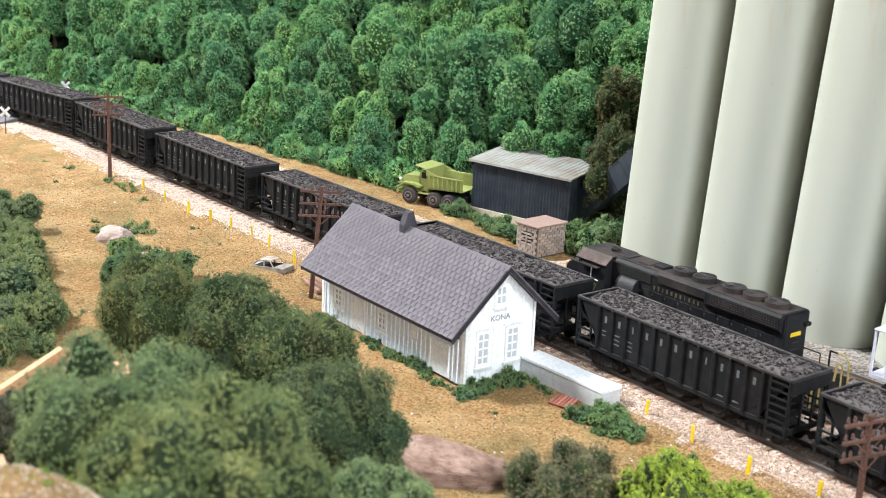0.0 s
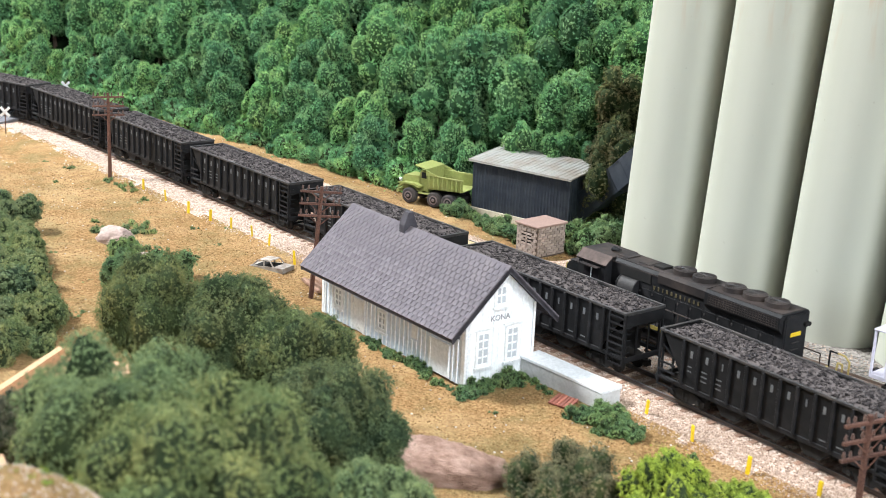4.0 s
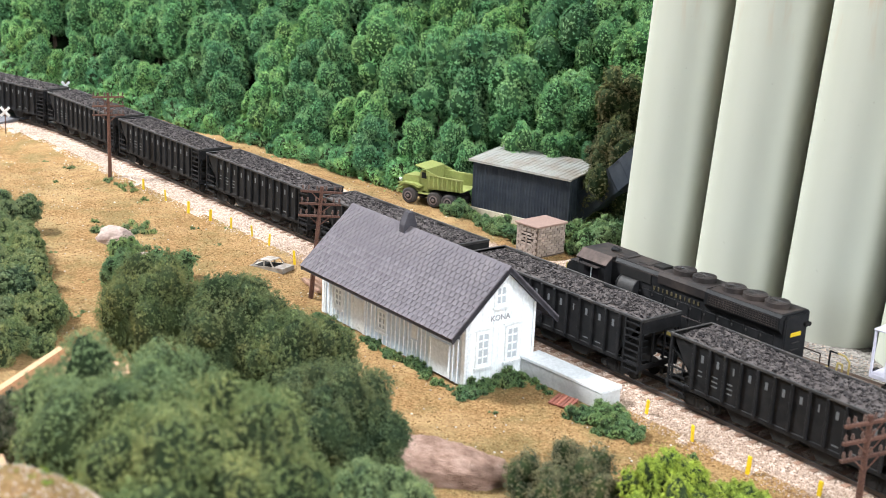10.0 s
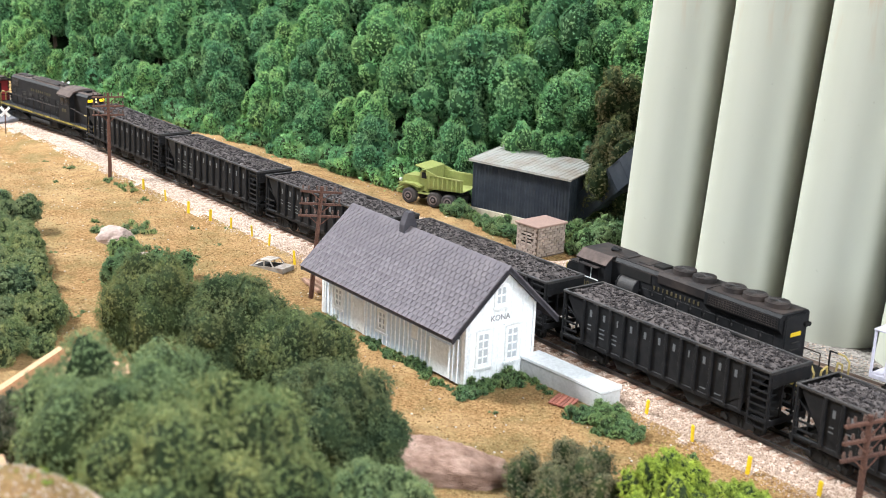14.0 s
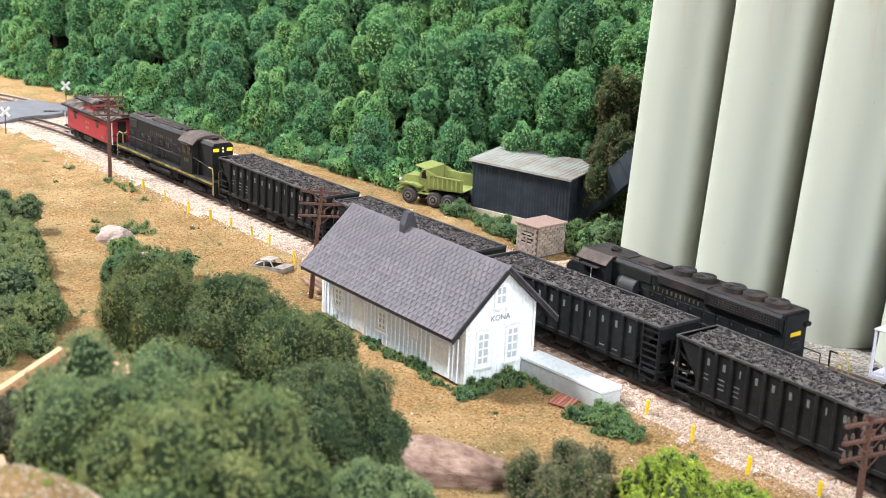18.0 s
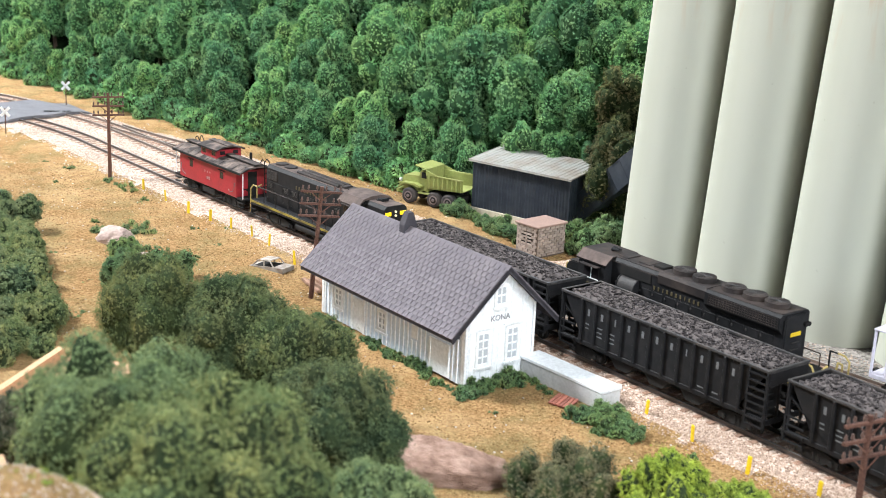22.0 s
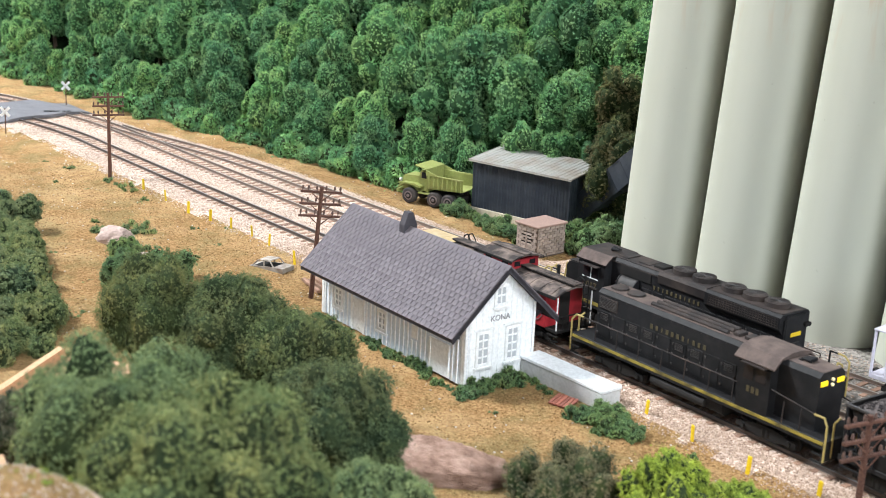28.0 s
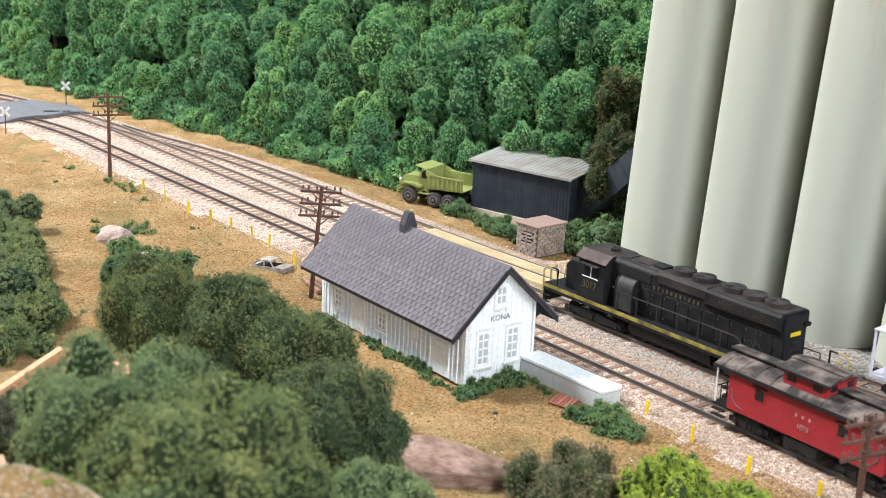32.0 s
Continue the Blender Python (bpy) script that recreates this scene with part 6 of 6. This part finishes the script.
def crown_mesh(name, seed, lobes, tufts, per, tuft_r, size, mat, inner_mat=None, core=0.8, jit=0.45, wisp=0.12, bend=0.12, thin=0.8, loose=0.07):
    """Foliage of ground foam: lumpy cores coloured dark for the shade inside, and over them tufts, each a small body
    with flakes on it and some loose wisps.
    lobes: rows of a centre, a radius across and a radius upwards."""
    rng = np.random.RandomState(seed)
    lb = np.array(lobes, float)
    rad = lb[:, [3, 3, 4]]
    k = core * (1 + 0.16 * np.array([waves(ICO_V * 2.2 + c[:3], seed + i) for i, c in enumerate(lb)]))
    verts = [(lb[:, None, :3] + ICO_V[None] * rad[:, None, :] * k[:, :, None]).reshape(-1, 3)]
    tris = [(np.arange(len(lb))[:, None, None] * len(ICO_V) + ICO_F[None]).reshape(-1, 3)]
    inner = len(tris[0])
    base = len(verts[0])
    area = lb[:, 3] * (lb[:, 3] + lb[:, 4])
    pick = rng.choice(len(lb), tufts * 2, p=area / area.sum())
    d = unit(rng.normal(size=(tufts * 2, 3)))
    lump = waves(d * 2.4 + lb[pick, :3] * 1.7, seed + 50)
    c = lb[pick, :3] + d * rad[pick] * (0.90 + 0.09 * lump + rng.uniform(-loose, loose, tufts * 2))[:, None]
    ok = np.ones(len(c), bool)
    for i, row in enumerate(lb):
        ok &= (np.linalg.norm((c - row[:3]) / rad[i], axis=1) > 0.84) | (pick == i)
    c, d = c[ok][:tufts], unit(d / rad[pick])[ok][:tufts]
    n = len(c)
    tr = tuft_r * rng.uniform(0.55, 1.45, n)
    body = c[:, None] + OCTA[None] * (tr[:, None, None] * rng.uniform(0.4, 0.75, (n, 6, 1))) * (1, 1, 1.2)
    verts.append(body.reshape(-1, 3))
    tris.append(base + (np.arange(n)[:, None, None] * 6 + OCTA_TRIS[None]).reshape(-1, 3))
    base += n * 6
    m = n * per
    own = np.repeat(np.arange(n), per)
    out = unit(d[own] * 0.75 + unit(rng.normal(size=(m, 3))))
    far = rng.uniform(0.62, 1.1, m) + np.where(rng.rand(m) < wisp, rng.exponential(0.8, m), 0)
    p = c[own] + out * (tr[own] * far)[:, None] * (1, 1, 1.15)
    up = unit(out + rng.normal(size=(m, 3)) * jit)
    a = unit(np.cross(up, rng.normal(size=(m, 3))))
    b = np.cross(up, a)
    s = size * rng.uniform(0.6, 1.4, (m, 1))
    flakes = np.stack([p + a * s * (1 + 0.8 * (1 - thin)), p - a * s * 0.5 + b * s * 0.7 * thin, p - a * s * 0.4 - b * s * 0.7 * thin], 1)
    verts.append(flakes.reshape(-1, 3))
    tris.append(base + np.arange(3 * m).reshape(-1, 3))
    v, f = np.concatenate(verts), np.concatenate(tris)
    q = v * 1.5 / lb[:, 3].mean()
    v = v + lb[:, 3].mean() * bend * np.stack([waves(q, seed + 2), waves(q, seed + 3), waves(q, seed + 4)], 1)
    me = mesh_of(name, v, f)
    me.materials.append(mat)
    me.materials.append(inner_mat or M_SHADE_CORE)
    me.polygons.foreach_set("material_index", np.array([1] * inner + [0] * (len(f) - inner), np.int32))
    return me


def trunk(parent, h, r, blobs):
    bm = rod(bmesh.new(), (0, 0, -0.4), (0, 0, h * 0.75), r, r * 0.45, 8)
    for x, y, z, *_ in blobs[:7]:
        rod(bm, (0, 0, min(h * 0.35, z * 0.6)), (x * 0.8, y * 0.8, z), r * 0.4, r * 0.12, 5)
    part("trunk", bm, M_TRUNK, parent)


def tree_lobes(rng, zc, rx, rz, n, r0, r1, reach=0.74, body=0.84):
    """A full body with rounded clumps set into its surface."""
    out = [(0, 0, zc, rx * body, rz * (body + 0.02))]
    for i in range(n):
        u = 0.95 - 1.75 * (i + 0.5) / n
        a = i * 2.39996 + rng.uniform(-0.5, 0.5)
        w = math.sqrt(max(0, 1 - u * u)) * rng.uniform(reach - 0.12, reach + 0.08)
        r = rng.uniform(r0, r1) * rx
        out.append((math.cos(a) * w * rx, math.sin(a) * w * rx, zc + u * rz * 0.76, r, r * rng.uniform(1.0, 1.8)))
    return out


def build_forest():
    rng = random.Random(21)
    kinds = []
    for k in range(8):
        h, w = rng.uniform(8.5, 12.5), rng.uniform(1.7, 2.3)
        lobes = tree_lobes(rng, h * 0.52, w, h * 0.48, 13, 0.42, 0.66, 0.92, 0.68)
        dry = k >= 6
        t = thing("forest_tree", "dry brownish tree among the green forest" if dry else "full green foam-leaved tree in the hillside forest", "tree", at(0, 0), "hillside forest trees")
        hold("crown", crown_mesh("crown", 100 + k, lobes, 2600, 13, 0.15, 0.052, M_BROWNLEAF if dry else M_FOREST, M_SHADE_CORE if dry else M_SHADE_CORE_FOREST), t)
        trunk(t, h, 0.28, lobes)
        kinds.append(t)
    used = set()
    for row in range(6):
        x = -200.0 + 2.4 * (row % 2)
        while x < -58:
            x += rng.uniform(3.3, 4.5) * (0.9 if row == 0 else 1)
            y = tree_line(x) + 1.5 + row * 4.4 + rng.uniform(-1.3, 1.3)
            k = rng.randint(0, 5)
            if x < -66 and x + (y - 24) > -77 and y < 28 and rng.random() < 0.5:
                k = rng.choice((6, 7))
            sc = rng.uniform(0.85, 1.25) * (0.75 if row == 0 else 1.0)
            m = at(x, y, ground_z(x, y) - 0.2, rng.uniform(0, 360), rng.uniform(-7, 7), rng.uniform(-7, 7)) @ Matrix.Scale(sc, 4)
            if k in used:
                copy_thing(kinds[k], m)
            else:
                kinds[k].matrix_basis = m
                used.add(k)
    # low trees behind the shed's roof, and trees that close the gaps in the wood
    for px, y, sc, k in ((-81.6, 21.0, 0.62, 1), (-79.8, 21.4, 0.66, 3), (-78.0, 21.8, 0.6, 0), (-76.2, 22.2, 0.68, 4), (-74.6, 22.6, 0.62, 2), (-72.8, 23.2, 0.66, 6), (-70.6, 24.2, 0.75, 7), (-68.6, 24.4, 0.7, 6),
                         (-77.5, 27.7, 0.62, 6), (-77.6, 30.5, 0.7, 1), (-81.6, 25.2, 0.6, 2), (-82.6, 28.2, 0.75, 3), (-84.7, 25.2, 0.7, 5), (-86.4, 23.2, 0.62, 0), (-81.8, 31.3, 0.85, 1), (-86.6, 29.0, 0.85, 4), (-80.7, 33.6, 0.9, 2), (-88.3, 21.0, 0.6, 3), (-74.8, 28.9, 0.6, 6),
                         (-97.7, 29.0, 0.9, 1), (-85.7, 34.4, 0.9, 3), (-88.8, 22.9, 0.6, 5), (-79.6, 27.9, 0.6, 0), (-82.7, 30.6, 0.7, 2), (-93.1, 20.5, 0.6, 4), (-98.0, 25.0, 0.8, 0), (-98.8, 19.2, 0.6, 1), (-103.1, 24.8, 0.85, 5), (-116.4, 18.8, 0.8, 2), (-105.5, 16.6, 0.6, 3), (-110.8, 22.3, 0.8, 4), (-130.2, 15.6, 0.7, 1), (-92.5, 29.9, 0.9, 0), (-105.5, 21.2, 0.7, 2)):
        m = at(px, y, ground_z(px, y) - 0.2, rng.uniform(0, 360)) @ Matrix.Scale(sc, 4)
        if k in used:
            copy_thing(kinds[k], m)
        else:
            kinds[k].matrix_basis = m
            used.add(k)


build_forest()


def bush_lobes(rng, w, h, n):
    out = []
    for _ in range(n):
        r = min(w, h) * rng.uniform(0.28, 0.5)
        out.append((rng.uniform(-w, w) * 0.75, rng.uniform(-w, w) * 0.75, rng.uniform(0.1, 0.75) * h, r, r))
    return out


def bush_kind(name, label, seed, w, h, n, tufts, per, tuft_r, size, mat, group):
    rng = random.Random(seed)
    t = thing(name, label, "bush", at(0, 0), group)
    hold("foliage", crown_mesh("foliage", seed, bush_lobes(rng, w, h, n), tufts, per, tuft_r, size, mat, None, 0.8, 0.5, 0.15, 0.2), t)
    return t


def scatter(kinds, spots, rng):
    fresh = list(kinds)
    for x, y, sc in spots:
        k = rng.choice(kinds)
        m = at(x, y, ground_z(x, y) - 0.1, rng.uniform(0, 360)) @ Matrix.Scale(sc, 4)
        if k in fresh:
            k.matrix_basis = m
            fresh.remove(k)
        else:
            copy_thing(k, m)
    for k in fresh:
        for o in list(k.children_recursive):
            bpy.data.objects.remove(o)
        bpy.data.objects.remove(k)


rng = random.Random(77)
edge = [bush_kind("shrub", "low green shrub at the foot of the forest", 40 + k, 1.5, 1.7, 9, 520, 18, 0.15, 0.055, M_FOREST, "shrubs at the forest edge") for k in range(4)]
spots = []
x = -180.0
while x < -84:
    x += rng.uniform(0.9, 1.7)
    spots.append((x, tree_line(x) + rng.uniform(-1.0, 0.7), rng.uniform(0.45, 1.1)))
    spots.append((x + 0.4, tree_line(x) + rng.uniform(0.8, 2.6), rng.uniform(0.9, 1.6)))
scatter(edge, spots, rng)

near_shed = [bush_kind("shrub", "leafy green shrub beside the shed and hut", 50 + k, 1.4, 1.5, 12, 800, 18, 0.11, 0.045, M_BUSH, "shrubs by the shed") for k in range(3)]
spots = [(-80.6, 14.2, 0.55), (-79.4, 14.4, 0.75), (-78.3, 14.6, 0.8), (-77.2, 14.6, 0.8), (-76.0, 14.4, 0.75), (-75.0, 14.2, 0.8), (-73.9, 14.1, 0.8), (-72.8, 14.0, 0.8), (-71.7, 13.7, 0.85), (-70.9, 13.2, 0.7),
         (-66.0, 16.6, 1.5), (-67.2, 17.5, 1.8), (-64.8, 18.0, 2.2), (-66.4, 19.0, 2.2), (-69.2, 17.2, 1.3), (-63.6, 17.2, 1.9), (-65.0, 15.4, 1.0), (-64.0, 16.0, 1.2), (-66.9, 15.6, 0.9), (-68.5, 18.6, 1.3)]
scatter(near_shed, spots, rng)

depot_bush = [bush_kind("shrub", "low dark-green shrub along the depot foundation", 60 + k, 1.0, 1.0, 9, 420, 18, 0.085, 0.038, M_BUSH, "foundation shrubs of the depot") for k in range(4)]
spots = [(-50.2 + rng.uniform(-0.2, 0.8), y, rng.uniform(0.6, 1.0)) for y in np.arange(-9.2, -4.6, 0.42)]
spots += [(x, -9.0 + rng.uniform(-0.5, 0.2), rng.uniform(0.3, 0.72)) for x in np.arange(-64.5, -50.5, 0.5)]
spots += [(-48.2, -5.2, 0.5), (-47.4, -5.4, 0.45), (-49.0, -5.0, 0.6), (-44.2, -5.4, 1.0), (-43.3, -4.9, 1.1), (-42.6, -5.0, 1.15), (-41.8, -5.3, 1.15), (-42.8, -5.9, 1.2), (-41.6, -6.1, 1.1), (-43.8, -6.3, 1.1), (-40.9, -5.3, 0.9), (-40.6, -5.9, 0.7), (-44.6, -6.2, 0.8),
          (-42.2, -6.8, 0.5), (-44.4, -6.9, 0.4), (-37.6, -4.9, 0.45), (-38.2, -5.4, 0.35)]
scatter(depot_bush, spots, rng)

tuft = [bush_kind("grass_tuft", "small green tuft of weeds in the turf", 70 + k, 0.8, 0.5, 7, 110, 20, 0.10, 0.045, M_TUFT, "weed tufts in the turf") for k in range(3)]
spots = [(-103.5, -5.0, 0.8), (-102.2, -4.9, 0.7), (-100.8, -4.9, 0.9), (-99.5, -5.0, 0.8), (-96.2, -5.2, 0.8), (-84.0, -12.6, 0.9), (-82.5, -12.2, 1.3), (-81.0, -12.0, 1.0), (-87.6, -10.4, 1.2), (-88.6, -9.4, 1.2), (-86.6, -9.8, 0.9), (-87.9, -11.4, 1.0), (-89.0, -12.6, 0.9), (-80.2, -12.8, 0.9),
         (-86.3, -6.0, 0.5), (-92.0, -11.5, 0.6), (-79.5, -9.6, 0.6), (-85.0, -3.9, 0.4), (-106, -9, 0.5), (-110, -6, 0.7), (-113, -7, 0.5)]
for _ in range(60):
    x = rng.uniform(-112, -30)
    spots.append((x, rng.uniform(-22, -5.5), rng.uniform(0.2, 0.55)))
scatter(tuft, spots, rng)


def single_tree(label, seed, x, y, zc, rx, rz, tufts, per, tuft_r, size, mat, clumps=24, thin=0.42, wisp=0.4):
    """A bushy tree by its crown's centre and radii."""
    r = random.Random(seed)
    z0 = ground_z(x, y)
    lobes = tree_lobes(r, zc - z0, rx, rz, clumps, 0.22, 0.4, 0.87, 0.81)
    t = thing("tree", label, "tree", at(x, y, z0, r.uniform(0, 360)))
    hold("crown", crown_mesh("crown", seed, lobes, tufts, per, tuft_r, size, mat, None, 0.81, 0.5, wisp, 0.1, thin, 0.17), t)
    trunk(t, zc - z0, 0.2, lobes)



single_tree("deep green bushy tree below the depot", 203, -61.1, -21.7, 3.1, 2.60, 2.72, 5979, 17, 0.088, 0.040, M_DEEP)
single_tree("deep green bushy tree below the depot", 204, -54.7, -20.4, 3.2, 2.62, 3.31, 6899, 17, 0.088, 0.040, M_DEEP)
single_tree("olive bushy tree beside the depot", 205, -50.9, -19.1, 2.9, 2.49, 2.16, 5979, 17, 0.088, 0.040, M_MIDGREEN)
# Added shrub filling a gap that holds only deep shade.
single_tree("dark green filler shrub added where only deep shade shows between trees", 214, -51.9, -21.3, 0.8, 1.27, 1.11, 1380, 17, 0.088, 0.040, M_DEEP)
single_tree("green bushy tree beside the rock outcrop", 206, -43.7, -21.8, 3.0, 2.66, 2.41, 6439, 17, 0.088, 0.040, M_DEEP)
single_tree("green bushy tree beside the rock outcrop", 210, -41.6, -21.5, 1.6, 1.45, 1.60, 2989, 17, 0.088, 0.040, M_DEEP)
single_tree("olive-green fine-leaved tree on the bank", 201, -39.7, -33.3, 6.7, 3.34, 3.08, 9200, 17, 0.088, 0.040, M_GREYGREEN)
single_tree("yellowish olive fine-leaved tree on the bank", 202, -34.3, -33.1, 7.1, 3.59, 2.72, 9200, 17, 0.088, 0.040, M_OLIVE)
single_tree("small green bushy shrub on the bank", 207, -35.8, -25.1, 3.3, 1.86, 0.97, 2989, 17, 0.088, 0.040, M_GREYGREEN)
single_tree("dusky olive shrub tree by the timber wall", 208, -49.7, -33.9, 3.5, 1.40, 1.12, 2070, 17, 0.088, 0.040, M_SAGE)
single_tree("leafy green shrub by the boulder", 211, -76.2, -16.7, 0.5, 1.25, 1.25, 900, 18, 0.11, 0.05, M_BUSH, 10, 0.8, 0.1)
single_tree("leafy green shrub by the boulder", 212, -81.6, -13.9, 0.2, 1.02, 0.71, 600, 18, 0.11, 0.05, M_BUSH, 10, 0.8, 0.1)
single_tree("leafy green shrub by the boulder", 213, -75.6, -13.6, 0.3, 1.79, 0.82, 900, 18, 0.11, 0.05, M_BUSH, 10, 0.8, 0.1)

moss = [bush_kind("moss_clump", "pale yellow-green moss clump on the bank", 90 + k, 0.9, 0.5, 8, 170, 22, 0.09, 0.045, m_, "moss clumps on the bank") for k, m_ in enumerate((M_LIME, M_GREYGREEN, M_OLIVE))]
spots = [(-40.5 + rng.uniform(-3.5, 5), -37.2 + rng.uniform(-2.5, 2.5), rng.uniform(0.4, 1.0)) for _ in range(26)]
spots += [(-31.2 + rng.uniform(-1.6, 1.4), -39.6 + rng.uniform(-1.6, 1.6), rng.uniform(0.12, 0.4)) for _ in range(46)]
scatter(moss, spots, rng)

low_bush = [bush_kind("hedge_bush", "dense dark-green bush on the bank", 80 + k, 2.2, 2.4, 13, 1000, 22, 0.16, 0.06, M_HEDGE, "dense bushes on the bank") for k in range(3)]
spots = [(-75.5, -24.0, 0.95), (-78.5, -22.8, 1.0), (-73.0, -24.2, 0.9), (-80.5, -21.8, 0.9), (-71.0, -25.2, 0.85), (-83.0, -21.0, 0.9), (-85.5, -20.3, 0.9), (-79.0, -25.5, 1.2), (-69.3, -26.2, 0.75), (-88.5, -19.5, 0.8), (-92, -18.7, 0.8), (-95.5, -17.8, 0.7), (-67.6, -27.4, 0.7), (-71.8, -23.4, 0.6), (-75.0, -26.8, 1.0), (-70.5, -28.0, 1.0), (-98.5, -17.2, 0.6)]
scatter(low_bush, spots, rng)


single_tree("grey-green sage bush in the turf", 301, -36.9, -14.2, 0.6, 2.2, 1.5, 4200, 16, 0.08, 0.036, M_SAGE, 22)
single_tree("bright lime-green bush in the turf", 302, -32.8, -12.3, 1.4, 1.75, 1.6, 2600, 18, 0.10, 0.042, M_LIME, 18, 0.8, 0.1)
single_tree("bright lime-green bush in the turf", 303, -31.2, -9.8, 0.75, 1.35, 1.15, 1700, 18, 0.10, 0.042, M_LIME, 14, 0.8, 0.1)


# ---- the room round the layout ----
def slab(name, label, x0, x1, y0, y1, z0, z1, mat):
    ob = part(name, B(x0 / S, x1 / S, y0 / S, y1 / S, z0 / S, z1 / S), mat)
    tagged(ob, label, "room", kind="structure")


# Unseen room shell; its grey walls and ceiling keep the bounce low.
slab("wall_north", "plain pale blue painted wall behind the layout", -2.7, 2.2, 0.72, 0.8, -1.1, 2.3, M_BACKDROP)
slab("wall_south", "plain grey unseen room wall", -2.7, 2.2, -3.4, -3.32, -1.1, 2.3, M_WALLPAINT)
slab("wall_west", "plain grey unseen room wall", -2.78, -2.7, -3.4, 0.8, -1.1, 2.3, M_WALLPAINT)
bm = bmesh.new()
for y0, y1, z0, z1 in ((-3.4, -1.9, -1.1, 2.3), (-0.1, 0.8, -1.1, 2.3), (-1.9, -0.1, -1.1, 0.0), (-1.9, -0.1, 1.5, 2.3)):
    box(bm, 2.2 / S, 2.28 / S, y0 / S, y1 / S, z0 / S, z1 / S)
tagged(part("wall_east", bm, M_WALLPAINT), "plain grey unseen room wall with an added window opening", "room", kind="structure")
# Unseen window, added to hold the extra light from the east.
win = thing("window_1", "unseen white-framed window added for the east light", "window", at(2.24 / S, -1.0 / S, 0.75 / S), kind="structure")
for y0, y1, z0, z1 in ((-0.9, -0.84, -0.75, 0.75), (0.84, 0.9, -0.75, 0.75), (-0.03, 0.03, -0.75, 0.75), (-0.9, 0.9, -0.75, -0.69), (-0.9, 0.9, 0.69, 0.75)):
    part("window_frame", B(-3, 3, y0 / S, y1 / S, z0 / S, z1 / S), M_TRIM, win)
# Glowing panel added outside the opening; it is out of view.
slab("backdrop", "unseen glowing sky panel added behind the window", 2.6, 2.62, -2.6, 0.6, -0.6, 2.1, plain("added_sky_glow", (0.8, 0.9, 1.0), 1.0, 0, 1.5))
slab("floor", "plain brown room floor", -2.7, 2.2, -3.32, 0.72, -1.1, -1.05, M_FLOOR)
slab("ceiling", "plain grey unseen room ceiling", -2.7, 2.2, -3.32, 0.72, 2.15, 2.3, M_WALLPAINT)
for x, y, z, sx, sy, watts, color in LAMPS:
    f = thing("ceiling_light", "flat white ceiling light panel", "ceiling light", at(x / S, y / S, 2.105 / S), "ceiling lights")
    part("frame", B(-sx / 2 / S - 4, sx / 2 / S + 4, -sy / 2 / S - 4, sy / 2 / S + 4, 2, 6.4), M_TRIM, f)
    part("diffuser", B(-sx / 2 / S, sx / 2 / S, -sy / 2 / S, sy / 2 / S, 1, 1.8), M_DIFFUSER, f)


# ---- the train's run ----
PATH_X = np.arange(-330.0, 90.0, 0.5)
PATH_Y = np.array([y_main(x) for x in PATH_X])
PATH_S = np.concatenate([[0], np.cumsum(np.hypot(np.diff(PATH_X), np.diff(PATH_Y)))])
S_ZERO = float(np.interp(-60.0, PATH_X, PATH_S))


def on_line(s):
    """The place on the main line s metres along it, counted from the middle of the depot."""
    return float(np.interp(s + S_ZERO, PATH_S, PATH_X)), float(np.interp(s + S_ZERO, PATH_S, PATH_Y))


def run_rows(start, base):
    rows = []
    for t in TIMES:
        s = start + travelled(t)
        x0, y0 = on_line(s - base)
        x1, y1 = on_line(s + base)
        rows.append((t, at((x0 + x1) / 2, (y0 + y1) / 2, 0, math.degrees(math.atan2(y1 - y0, x1 - x0)))))
    return rows


TIMES = [k * 0.5 for k in range(65)]


SPEEDS = (5.476, 6.117, 5.744, 6.383, 6.353, 5.746, 5.893, 6.038, 5.46)
CLOCK = np.arange(0.0, 32.01, 0.1)
PACE = np.interp(CLOCK, np.arange(0.0, 33.0, 4.0), SPEEDS)
RUN = np.concatenate([[0.0], np.cumsum((PACE[1:] + PACE[:-1]) * 0.05)])


def travelled(t):
    """Metres run by the train since 13 s."""
    return float(np.interp(t, CLOCK, RUN) - np.interp(13.0, CLOCK, RUN))


CAR_ENDS = (-46.8, -30.7, -14.6, 1.5, 17.95, 34.4, 51.4, 68.7, 86.2, 103.05, 119.7)


def motions():
    for h, end in zip(HOPPERS, CAR_ENDS):
        walk(h, run_rows(end - 7.5, 5.6))
    walk(ENGINE, run_rows(-71.5, 4.9))
    walk(CABOOSE, run_rows(-87.15, 3.3))


motions()
